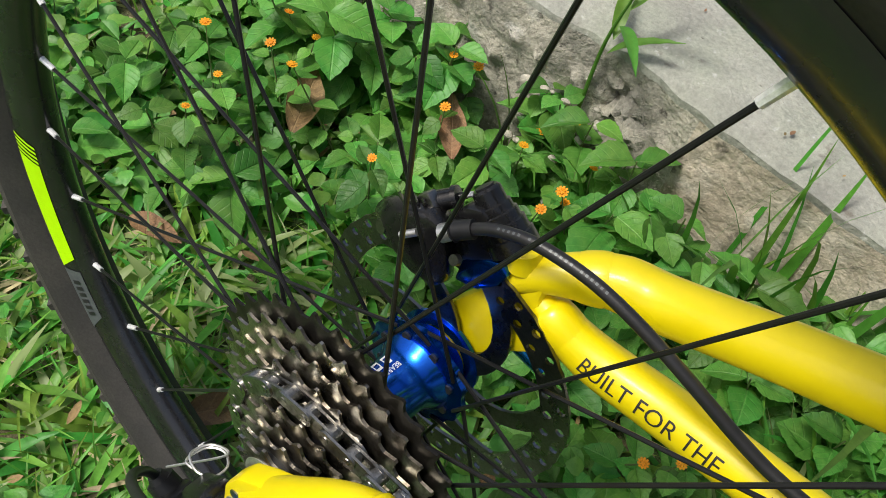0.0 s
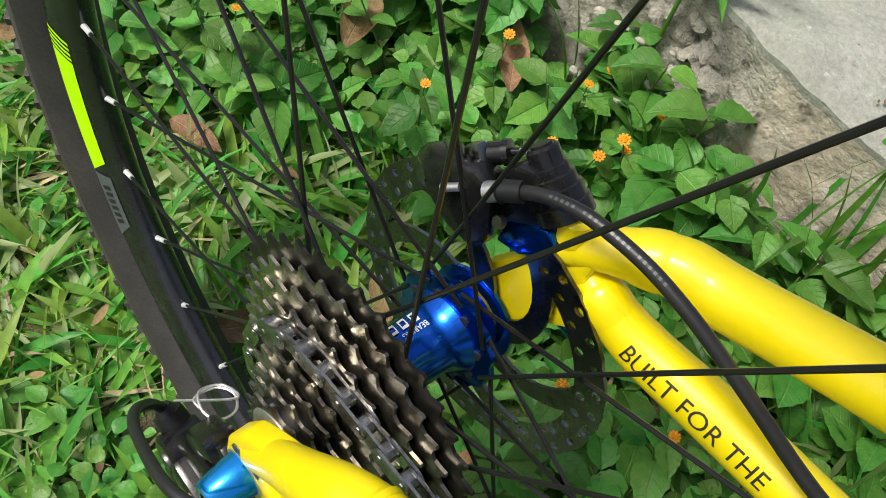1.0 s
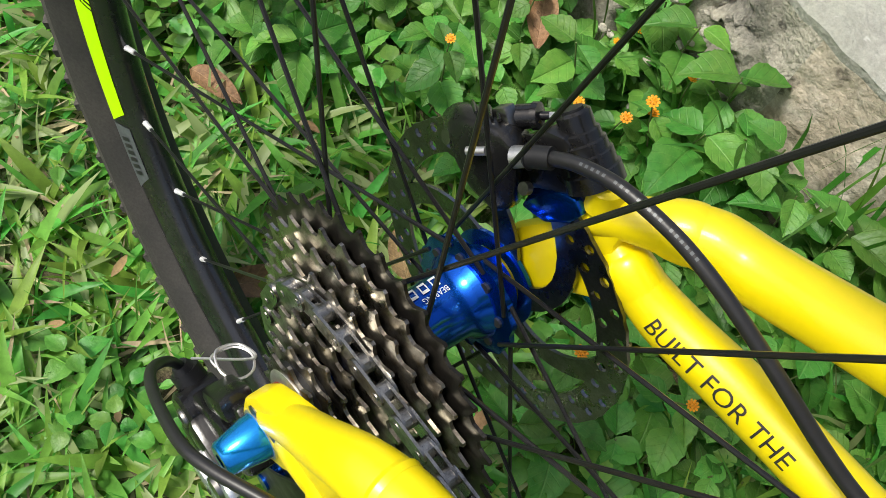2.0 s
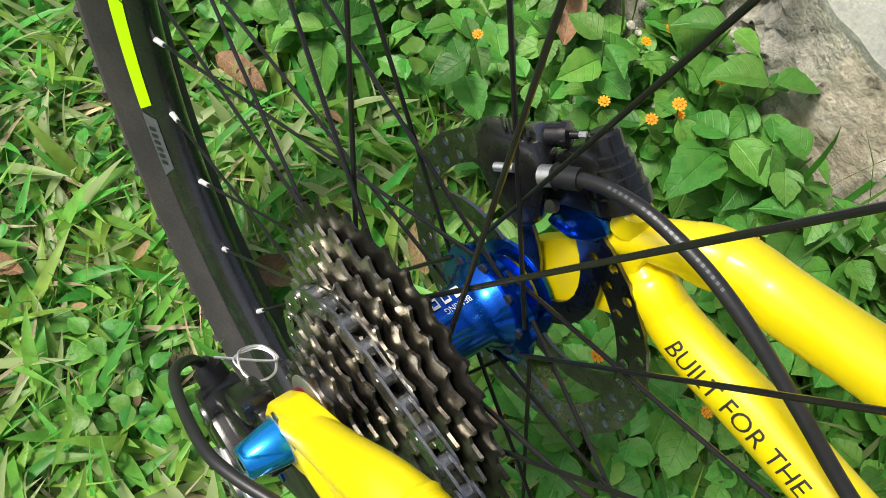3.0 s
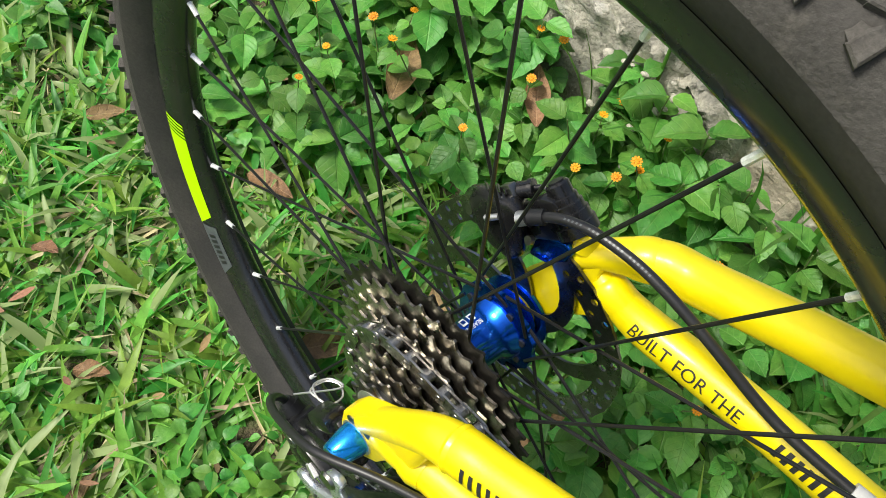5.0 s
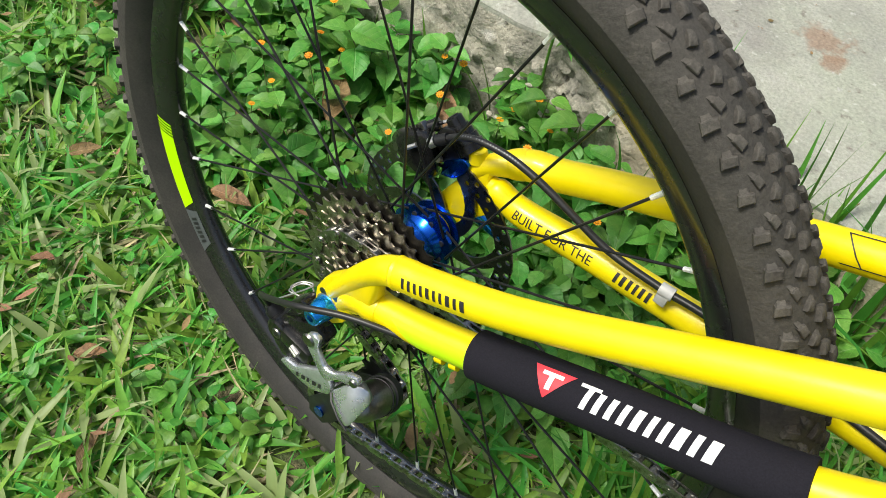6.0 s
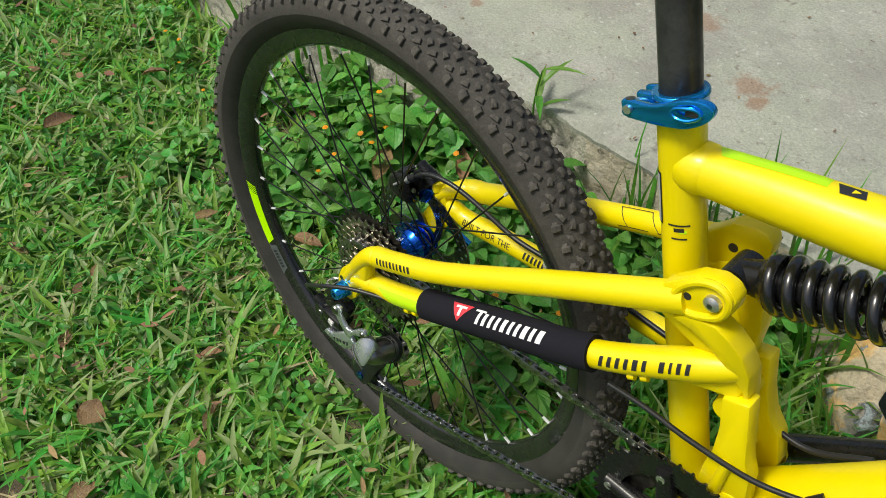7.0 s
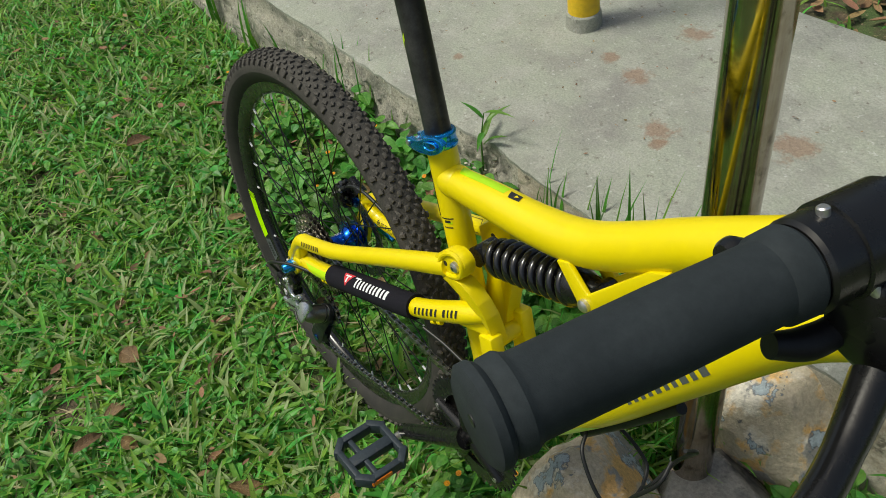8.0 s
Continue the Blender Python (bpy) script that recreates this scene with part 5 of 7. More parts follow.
        part("weld", Build().tube([chain_pts[9], chain_pts[10], chain_pts[11]], [0.0122, 0.0134, 0.0122], 24), YELLOW, drop)
    else:
        part("weld", Build().tube(chain_pts[5:13], [0.0070, 0.0090, 0.0101, 0.0107, 0.0110, 0.0111, 0.0110, 0.0108], 24), YELLOW, drop)
        part("weld", Build().tube(seat_pts[14:22], [0.0100, 0.0111, 0.0117, 0.0121, 0.0124, 0.0126, 0.0127, 0.0125], 24), YELLOW, drop)
        part("caliper_post", Build().tube([(0.0440, 0.0610, 0.0780), (0.0445, 0.0600, 0.0880), (0.0446, 0.0599, 0.0895)], [0.0085, 0.0072, 0.0050], 18), YELLOW, drop)
    # yoke behind the seat tube
    def plate(outline, y0, y1, bevel, draw=True):
        """A plate whose lower end draws in towards the middle of the bicycle."""
        b = Build().plate(outline, y0, y1, None, bevel)
        for v in b.v:
            d = 0.022 * min(max((0.118 - v.z) / 0.078, 0), 1) if draw else 0.0
            back = 0.0 if side < 0 else 0.012 + 0.010 * min(max((0.118 - v.z) / 0.05, 0), 1)
            v.x, v.y, v.z = v.x - 0.5 * d - back, (v.y + d) * sy, v.z - 0.9 * d
        if sy < 0:
            b.f = [tuple(reversed(f)) for f in b.f]
        return b
    lug = [(0.4200, 0.1405), (0.4320, 0.1465), (0.4490, 0.1565), (0.4672, 0.1586), (0.4777, 0.1534), (0.4824, 0.1451), (0.4794, 0.1337), (0.4721, 0.1246), (0.4477, 0.1170), (0.4320, 0.1140), (0.4200, 0.1145)]
    yoke = part("yoke", plate(lug, -0.0475, -0.0300, 0.0030), YELLOW, bike, name + " yellow forged yoke of the swingarm")
    rim_pts = [(0.4300, 0.1330), (0.4391, 0.1450), (0.4544, 0.1535), (0.4680, 0.1540), (0.4760, 0.1470), (0.4755, 0.1370), (0.4690, 0.1275), (0.4560, 0.1225), (0.4400, 0.1220)]
    ring = curve([P(x - (0.0 if side < 0 else 0.012), -0.0475, z) for x, z in rim_pts + rim_pts[:1]], 5)
    part("lug_rim", Build().tube(ring, 0.0036, 10), YELLOW, yoke)
    crescent = [(0.4380, 0.1180), (0.4477, 0.1200), (0.4665, 0.1175), (0.4774, 0.1087), (0.4873, 0.0957), (0.4928, 0.0783), (0.4920, 0.0596), (0.4911, 0.0400), (0.4870, 0.0440), (0.4865, 0.0615), (0.4735, 0.0804), (0.4605, 0.0947), (0.4454, 0.1061), (0.4278, 0.1123)]
    part("arm", plate(crescent, -0.0500, -0.0280, 0.0026), YELLOW, yoke)
    web = [(0.4100, 0.1130), (0.4140, 0.1060), (0.4270, 0.0950), (0.4410, 0.0851), (0.4400, 0.0500), (0.4594, 0.0400), (0.4890, 0.0400), (0.4900, 0.0600), (0.4780, 0.0820), (0.4640, 0.0980), (0.4470, 0.1100), (0.4280, 0.1160)]
    part("web", plate(web, -0.0430, -0.0300, 0.0030), YELLOW, yoke)
    if side < 0:  # cast fairing that carries the lower stay into the arm
        part("fairing", Build().hull([(0.4250, -0.0500, 0.0470), (0.4230, -0.0470, 0.0700), (0.4500, -0.0420, 0.0450), (0.4480, -0.0400, 0.0770), (0.4700, -0.0360, 0.0400), (0.4720, -0.0340, 0.0720), (0.4800, -0.0320, 0.0340), (0.4820, -0.0250, 0.0500), (0.4400, -0.0250, 0.0500), (0.4400, -0.0250, 0.0750)], 0.0060), YELLOW, yoke)
    m = Matrix.Translation((0.4642 - (0.0 if side < 0 else 0.012), 0, 0.1387))
    part("pivot_bolt", Build().revolve([(0.0005, -0.0535 * sy), (0.0040, -0.0530 * sy), (0.0066, -0.0512 * sy), (0.0072, -0.0470 * sy)], 28, m), STEEL, yoke, "silver domed pivot bolt")
    part("bolt_socket", Build().tube([P(0.4642, -0.0530, 0.1387), P(0.4642, -0.0538, 0.1387)], 0.0024, 6), STEEL_DARK, yoke)
    # dark discs on the uncut lug, for the shade inside its holes
    if side > 0:
        part("lug_hole", Build().tube([(0.4370, 0.0303, 0.1340), (0.4370, 0.0292, 0.1340)], 0.0042, 14), INK_AND_SHADE, yoke)
    part("lug_hole", Build().tube([P(0.4425, -0.0470, 0.1365), P(0.4425, -0.0478, 0.1365)], 0.0034, 14), INK_AND_SHADE, yoke)
    lower_plate = [(0.4640, 0.0400), (0.4890, 0.0410), (0.4870, 0.0042), (0.4850, -0.0263), (0.4880, -0.0450), (0.4840, -0.0780), (0.4700, -0.1120), (0.4500, -0.1200), (0.4359, -0.1028), (0.4391, -0.0650), (0.4455, -0.0467), (0.4535, -0.0280), (0.4610, 0.0042)]
    b = Build().plate(lower_plate, -0.0400, -0.0200, None, 0.0035)
    for v in b.v:
        v.y *= sy
        v.x -= 0.0 if side < 0 else 0.014 * min(max((v.z + 0.06) / 0.05, 0), 1)
    link = part("lower_link", b, YELLOW, bike, name + " yellow lower link plate")
    part("rib", Build().tube([P(0.4700, -0.0405, -0.0300), P(0.4560, -0.0405, -0.0700), P(0.4520, -0.0400, -0.1000)], [0.0050, 0.0060, 0.0050], 12), YELLOW, link)
    m = Matrix.Translation((0.4700, 0, -0.0830))
    part("link_boss", Build().revolve([(0.0060, -0.0425 * sy), (0.0105, -0.0425 * sy), (0.0135, -0.0410 * sy), (0.0140, -0.0360 * sy)], 32, m), YELLOW, link)
    part("link_bolt", Build().revolve([(0.0005, -0.0450 * sy), (0.0030, -0.0455 * sy), (0.0068, -0.0448 * sy), (0.0080, -0.0420 * sy)], 28, m), STEEL_DARK, link, "dark pivot bolt")
    # the socket is a solid dark hexagon, its shade put into the colour
    part("bolt_socket", Build().tube([P(0.4700, -0.0454, -0.0830), P(0.4700, -0.0460, -0.0830)], 0.0028, 6), INK_AND_SHADE, link)
    return seat_pts, seat_rad, chain_pts, chain_rad, stay, lower, drop


R = swingarm(-1, "drive-side")
L = swingarm(1, "brake-side")
part("yoke_bridge", Build().tube([(0.462, -0.028, 0.015), (0.458, 0.028, 0.015)], 0.012, 20), YELLOW, bike)
part("link_bridge", Build().tube([(0.455, -0.030, -0.055), (0.455, 0.030, -0.055)], 0.011, 20), YELLOW, bike)

# prints on the stays
OUT = (-0.25, -0.80, 0.55)


def bars(pts, rad, spans, a0, a1, slant, mat, parent, ref, name="print_bar", lift=0.0005):
    for s0, s1 in spans:
        part(name, decal(pts, rad, [(s0, a0), (s1, a0), (s1 + slant, a1), (s0 + slant, a1)], ref, lift, 4, 3), mat, parent)


SLEEVE_PTS, SLEEVE_RAD = [R[2][18].lerp(R[2][19], 0.5)] + R[2][19:33], [r + 0.0042 for r in R[3][18:33]]
sleeve = part("chainstay_sleeve", Build().tube(SLEEVE_PTS, SLEEVE_RAD, 32), NEOPRENE, bike, "black neoprene chainstay protector with white and red print")
at = decal(SLEEVE_PTS, SLEEVE_RAD, lambda: 0, (0, -0.8, 0.6), 0.0005)
FACE = (0, -0.8, 0.6)
part("triangle_badge", decal(SLEEVE_PTS, SLEEVE_RAD, [(0.048, -0.0130), (0.076, -0.0130), (0.0595, 0.0055), (0.0590, 0.0055)], FACE, 0.0005, 12, 8), RED_INK, sleeve, "red triangle badge")
bars(SLEEVE_PTS, SLEEVE_RAD, [(0.0550, 0.0690)], -0.0105, -0.0080, 0.0, WHITE_INK, sleeve, FACE, lift=0.0010)
bars(SLEEVE_PTS, SLEEVE_RAD, [(0.0600, 0.0635)], -0.0080, 0.0000, -0.0010, WHITE_INK, sleeve, FACE, lift=0.0010)


def word_bars(widths, start, gap):
    """Spans of plain bars, wide and narrow in turn like the strokes of a word."""
    out, s = [], start
    for w_ in widths:
        out.append((s, s + w_))
        s += w_ + gap
    return out


STROKES = (0.0032, 0.0035, 0.0034, 0.0033, 0.0042, 0.0033, 0.0034, 0.0050, 0.0036, 0.0052)
bars(SLEEVE_PTS, SLEEVE_RAD, word_bars([w_ * 1.15 for w_ in STROKES], 0.0855, 0.0040), -0.0095, 0.0030, -0.0030, WHITE_INK, sleeve, FACE)
bars(SLEEVE_PTS, SLEEVE_RAD, [(0.0800, 0.0930)], -0.0118, -0.0095, 0.0, WHITE_INK, sleeve, FACE)
bars(R[2], R[3], word_bars((0.0034, 0.0036, 0.0036, 0.0036, 0.0046, 0.0036), 0.3520, 0.0044) + word_bars((0.0046, 0.0024, 0.0036, 0.0036), 0.4080, 0.0042), 0.0000, 0.0095, -0.003, INK_AND_SHADE, R[5], FACE)
bars(R[0], R[1], word_bars([w_ * 0.62 for w_ in STROKES], 0.0990, 0.0028), 0.0005, 0.0075, 0.001, INK_AND_SHADE, R[4], FACE)
part("lime_patch", decal(R[2], R[3], [(0.060, -0.002), (0.1280, -0.001), (0.1280, 0.018), (0.085, 0.014)], (0, -0.8, 0.6), 0.0003, 12, 5), LIME, R[5], "lime green fade")
FACE_L = (0.1, -0.92, 0.38)
words = decal(L[2], L[3], lambda: 0, FACE_L, 0.0003)
WORD_START = sum((b - a).length for a, b in zip(L[2], L[2][1:]) if b.x < 0.0800)
part("lettering", lettering("BUILT FOR THE", 0.0112, lambda x, y: words(WORD_START + x, 0.0040 - y), 0.95), INK_AND_SHADE, L[5], "black words printed on the stay")
bars(L[2], L[3], word_bars((0.0026, 0.0030, 0.0028, 0.0024, 0.0028, 0.0028), WORD_START + 0.0945, 0.0028), -0.0042, 0.0040, -0.001, INK_AND_SHADE, L[5], FACE_L)
for s0, s1 in ((0.285, 0.320), (0.330, 0.365)):
    for k in range(2):
        bars(L[0], L[1], [(s0, s1)], -0.010 + 0.019 * k, -0.0092 + 0.019 * k, 0.001, INK_AND_SHADE, L[4], (0, -0.80, 0.60))
    bars(L[0], L[1], [(s0, s0 + 0.0010), (s1, s1 + 0.0010)], -0.010, 0.0098, 0.012, INK_AND_SHADE, L[4], (0, -0.80, 0.60))

# cable stops on the drive-side chainstay
for s in (0.098, 0.110, 0.372, 0.384):
    at_stay = decal(R[2], R[3], lambda: 0, (0, -0.35, -0.94), 0.0)
    part("cable_stop", Build().tube([at_stay(s, -0.002), at_stay(s + 0.006, -0.002)], 0.0042, 12), YELLOW, R[5])

# ---- front triangle ----
SEAT_PTS = [(0.4075, 0, -0.128), (0.409, 0, 0.0), (0.4115, 0, 0.13), (0.4140, 0, 0.2635)]
seat_tube = part("seat_tube", Build().tube(SEAT_PTS, [0.0182, 0.0178, 0.0178, 0.0182], 36), YELLOW, bike, "yellow aluminium seat tube")
TOP_PTS = curve([(0.420, 0, 0.2200), (0.494, 0, 0.2095), (0.571, 0, 0.1985), (0.640, 0, 0.1985), (0.713, 0, 0.2170), (0.784, 0, 0.2400), (1.008, 0, 0.3020)], 8)
TOP_RAD = spread([0.0188, 0.0216, 0.0232, 0.0240, 0.0240, 0.0240, 0.0240], 8)
top_tube = part("top_tube", Build().tube(TOP_PTS, TOP_RAD, 36), YELLOW, bike, "curved yellow top tube")
part("weld", Build().tube([(0.4075, 0, 0.2219), (0.4090, 0, 0.2217), (0.4120, 0, 0.2212), (0.4160, 0, 0.2207), (0.4215, 0, 0.2199), (0.4290, 0, 0.2188), (0.4350, 0, 0.2180), (0.4380, 0, 0.2175)], [0.0060, 0.0105, 0.0155, 0.0188, 0.0203, 0.0206, 0.0201, 0.0189], 36), YELLOW, top_tube, "smooth weld round the seat tube")
DOWN_PTS = curve([(0.432, 0, -0.132), (0.500, 0, -0.0920), (0.628, 0, -0.0010), (0.748, 0, 0.0990), (0.854, 0, 0.1850), (0.920, 0, 0.2190), (1.012, 0, 0.2560)], 8)
DOWN_RAD = spread([0.0250, 0.0285, 0.0285, 0.0285, 0.0285, 0.0275, 0.0265], 8)
down_tube = part("down_tube", Build().tube(DOWN_PTS, DOWN_RAD, 36), YELLOW, bike, "thick yellow down tube")
part("bottom_bracket", Build().tube([(BB.x, -0.0365, BB.z), (BB.x, 0.0365, BB.z)], 0.0215, 32), YELLOW, bike)
part("head_tube", Build().tube([(1.022, 0, 0.212), (1.0215, 0, 0.216), (1.0045, 0, 0.330), (1.004, 0, 0.334)], [0.024, 0.0265, 0.0265, 0.024], 30), YELLOW, bike)
bars(DOWN_PTS, DOWN_RAD, word_bars([w_ * 2.1 for w_ in STROKES], 0.322, 0.0062), -0.0130, 0.0125, -0.004, GREY_INK, down_tube, (0, -0.95, 0.25))
part("lime_stripe", decal(DOWN_PTS, DOWN_RAD, [(0.045, 0.027), (0.200, 0.022), (0.230, 0.034), (0.06, 0.036)], (0, -0.95, 0.25), 0.0003, 14, 4), LIME, down_tube, "lime green edge along the tube")
part("dark_stripe", decal(DOWN_PTS, DOWN_RAD, [(0.050, 0.0230), (0.180, 0.0180), (0.183, 0.0205), (0.054, 0.0258)], (0, -0.95, 0.25), 0.0005, 14, 3), INK_AND_SHADE, down_tube)
part("lime_fade", decal(TOP_PTS, TOP_RAD, [(0.018, -0.0065), (0.100, -0.0065), (0.100, 0.0055), (0.026, 0.0065)], (0, 0.05, 1.0), 0.0003, 12, 6), LIME_SOFT, top_tube, "lime green fade on the top tube")
part("badge", decal(TOP_PTS, TOP_RAD, [(0.104, -0.012), (0.123, -0.012), (0.126, -0.003), (0.109, -0.002)], (0, -0.35, 0.93), 0.0005, 6, 4), INK_AND_SHADE, top_tube, "small black badge")
part("badge_mark", decal(TOP_PTS, TOP_RAD, [(0.116, -0.0095), (0.121, -0.0075), (0.116, -0.0050), (0.1155, -0.0050)], (0, -0.35, 0.93), 0.0008, 3, 3), YELLOW, top_tube)
part("frame_label", decal(SEAT_PTS, 0.0180, [(0.300, -0.0065), (0.345, -0.0065), (0.345, 0.0065), (0.300, 0.0065)], (-0.76, -0.65, 0), 0.0004, 8, 6), INK_AND_SHADE, seat_tube, "dark border of the frame label")
part("frame_label_face", decal(SEAT_PTS, 0.0180, [(0.3018, -0.0050), (0.3432, -0.0050), (0.3432, 0.0050), (0.3018, 0.0050)], (-0.76, -0.65, 0), 0.0007, 8, 6), LABEL_GREY, seat_tube, "silver grey frame label")
for s, h, w_ in ((0.302, 0.0016, 0.017), (0.297, 0.0034, 0.008), (0.290, 0.0016, 0.012)):
    part("print_bar", decal(SEAT_PTS, 0.0180, [(s, -w_ / 2 + 0.004), (s + h, -w_ / 2 + 0.004), (s + h, w_ / 2 + 0.004), (s, w_ / 2 + 0.004)], (0.1, -0.97, 0), 0.0004, 3, 8), INK_AND_SHADE, seat_tube)
part("lime_dot", decal(SEAT_PTS, 0.0180, [(0.2955, 0.004), (0.2985, 0.004), (0.2985, 0.010), (0.2955, 0.010)], (0.1, -0.97, 0), 0.0002, 4, 6), LIME, seat_tube)

# shock bracket under the top tube
for s in (-1, 1):
    y0, y1 = sorted((s * 0.0165, s * 0.0235))
    b = Build().plate([(0.615, 0.184), (0.632, 0.186), (0.6530, 0.1560), (0.7360, 0.2100), (0.7600, 0.2160), (0.7550, 0.2060), (0.6620, 0.1410), (0.6500, 0.1320), (0.6390, 0.1360), (0.6350, 0.1450)], y0, y1, None, 0.002)
    bracket = part("shock_bracket", b, YELLOW, bike, "yellow shock mount bracket")
    part("bracket_bolt", Build().revolve([(0.0005, s * 0.0300), (0.0040, s * 0.0296), (0.0068, s * 0.0275), (0.0072, s * 0.0230)], 26, Matrix.Translation((0.6485, 0, 0.1435))), STEEL, bracket, "silver domed bolt")

# coil shock
A, B_ = V((0.4600, 0, 0.1340)), V((0.6485, 0, 0.1435))
axis = (B_ - A).normalized()
shock = part("shock_damper", Build().tube([A + axis * 0.010, A + axis * 0.03, A + axis * 0.085, A + axis * 0.0851, A + axis * 0.16], [0.012, 0.014, 0.014, 0.0065, 0.0065], 28), BLACK, bike, "coil spring rear shock absorber")
part("shock_eye", Build().tube([A + V((0, -0.016, 0)), A + V((0, 0.016, 0))], 0.013, 26).tube([A, A + axis * 0.028], [0.013, 0.017], 22), BLACK, shock, "black shock eyelet")
part("shock_body", Build().tube([A + axis * 0.020, A + axis * 0.027, A + axis * 0.034], [0.0170, 0.0225, 0.0225], 32), BLACK, shock, "black upper spring seat")
part("shock_collar", Build().tube([A + axis * 0.150, A + axis * 0.158, A + axis * 0.172, A + axis * 0.190], [0.0225, 0.0225, 0.0175, 0.0125], 32), BLACK, shock, "black threaded spring collar")
part("shock_foot", Build().tube([B_ + V((0, -0.016, 0)), B_ + V((0, 0.016, 0))], 0.0115, 24), BLACK, shock)
up_, side_ = V((0, 0, 1)), V((0, 1, 0))
up_ = (up_ - axis * up_.dot(axis)).normalized()
side_ = axis.cross(up_)
coil = [A + axis * (0.028 + 0.126 * k / 300) + 0.0198 * (math.cos(2 * math.pi * 8.6 * k / 300) * up_ + math.sin(2 * math.pi * 8.6 * k / 300) * side_) for k in range(301)]
part("spring", Build().tube(coil, 0.0050, 12), SPRING, shock, "glossy black coil spring")

# seat clamp and post
CLAMP_Z = 0.2705
m = Matrix.Translation((0.4140, 0, CLAMP_Z)) @ Matrix.Rotation(radians(90), 4, "X")
clamp = part("seat_clamp", Build().revolve([(0.0158, -0.0095), (0.0198, -0.0095), (0.0207, -0.0084), (0.0209, -0.0060), (0.0198, -0.0044), (0.0198, 0.0044), (0.0209, 0.0060), (0.0207, 0.0084), (0.0198, 0.0095), (0.0158, 0.0095)], 56, m, closed=True), CYAN, bike, "blue quick-release seat clamp")
for s_ in (-1, 1):  # ears that taper from the ring to the bolt
    lug = [(0.3815, s_ * 0.0030, z) for z in (0.2635, 0.2770)] + [(0.3815, s_ * 0.0090, z) for z in (0.2635, 0.2760)] + [(0.4020, s_ * 0.0040, z) for z in (0.2625, 0.2785)] + [(0.4060, s_ * 0.0160, z) for z in (0.2625, 0.2785)]
    part("clamp_lug", Build().hull(lug, 0.0020), CYAN, clamp)
part("clamp_bolt", Build().tube([(0.3850, -0.0265, 0.2695), (0.3850, 0.0150, 0.2695)], 0.0034, 16), STEEL, clamp, "silver clamp bolt")
part("cam_pin", Build().tube([(0.3850, -0.0200, 0.2620), (0.3850, -0.0200, 0.2764)], 0.0036, 16), STEEL_DARK, clamp, "dark steel cam pin")
lever_line = [(0.3782, 0.2690), (0.3790, 0.2628), (0.4000, 0.2622), (0.4268, 0.2622), (0.4400, 0.2642), (0.4490, 0.2692), (0.4520, 0.2755), (0.4480, 0.2815), (0.4380, 0.2842), (0.4270, 0.2828), (0.4155, 0.2784), (0.4021, 0.2760), (0.3795, 0.2756), (0.3782, 0.2690)]
lever = Build().plate([(p.x, p.z) for p in curve([(x, 0, z) for x, z in lever_line], 3)][:-1], -0.0280, -0.0212, None, 0.0014)
for v in lever.v:  # bent round the ring
    v.y += 0.005 * max(0, (0.4100 - v.x) / 0.03) ** 1.5 + 0.006 * max(0, (v.x - 0.432) / 0.02)
part("clamp_lever", lever, CYAN, clamp, "blue clamp lever")
eye_ring = [(0.4340 + 0.0105 * math.cos(t), -0.0284 + 0.0030 * max(0, math.cos(t)), 0.2742 + 0.0048 * math.sin(t)) for t in (k * math.pi / 6 for k in range(13))]
part("lever_eye", Build().tube(curve(eye_ring, 2), 0.0014, 8), CYAN, clamp)
# dark plate on the solid lever, for the shade in its opening
part("lever_slot", Build().plate([(0.4330, 0.2725), (0.4420, 0.2722), (0.4438, 0.2745), (0.4415, 0.2770), (0.4340, 0.2768)], -0.0268, -0.0230), INK_AND_SHADE, clamp)
seatpost = part("seatpost", Build().tube([(0.4140, 0, 0.250), (0.4145, 0, 0.30), (0.4175, 0, 0.56), (0.4180, 0, 0.60)], 0.0156, 36), POST_BLACK, bike, "scuffed black seatpost")
part("lime_mark", decal([(0.4145, 0, 0.30), (0.4175, 0, 0.56)], 0.0156, [(0.078, -0.010), (0.090, -0.002), (0.098, -0.002), (0.088, -0.010)], (0.1, -0.97, 0), 0.0004, 4, 4), LIME, seatpost)

# ---- brake caliper and hose ----
caliper = part("brake_caliper", Build().hull([(-0.0190, 0.0360, 0.0830), (-0.0130, 0.0355, 0.0730), (-0.0040, 0.0360, 0.0630), (0.0100, 0.0370, 0.0600), (0.0190, 0.0380, 0.0700), (0.0190, 0.0370, 0.0960), (0.0060, 0.0365, 0.1000), (-0.0120, 0.0360, 0.0935),
                                              (-0.0345, 0.0450, 0.0760), (-0.0325, 0.0450, 0.0850), (-0.0230, 0.0450, 0.0930), (-0.0050, 0.0450, 0.0995), (0.0080, 0.0450, 0.1005), (-0.0345, 0.0570, 0.0740), (-0.0270, 0.0570, 0.0840), (-0.0080, 0.0570, 0.0915), (0.0060, 0.0570, 0.0930), (-0.0120, 0.0570, 0.0560), (0.0080, 0.0570, 0.0520)], 0.0050), BLACK, bike, "black hydraulic disc brake caliper")
part("outer_half", Build().hull([(0.0040, 0.0500, 0.0880), (0.0180, 0.0490, 0.1030), (0.0300, 0.0500, 0.1050), (0.0330, 0.0500, 0.0820), (0.0120, 0.0480, 0.0700), (0.0020, 0.0700, 0.0860), (0.0200, 0.0700, 0.1030), (0.0310, 0.0700, 0.0970), (0.0400, 0.0700, 0.0850), (0.0330, 0.0720, 0.0700), (0.0100, 0.0700, 0.0660), (0.0370, 0.0560, 0.0920), (0.0380, 0.0540, 0.0800)], 0.0026), BLACK, caliper)
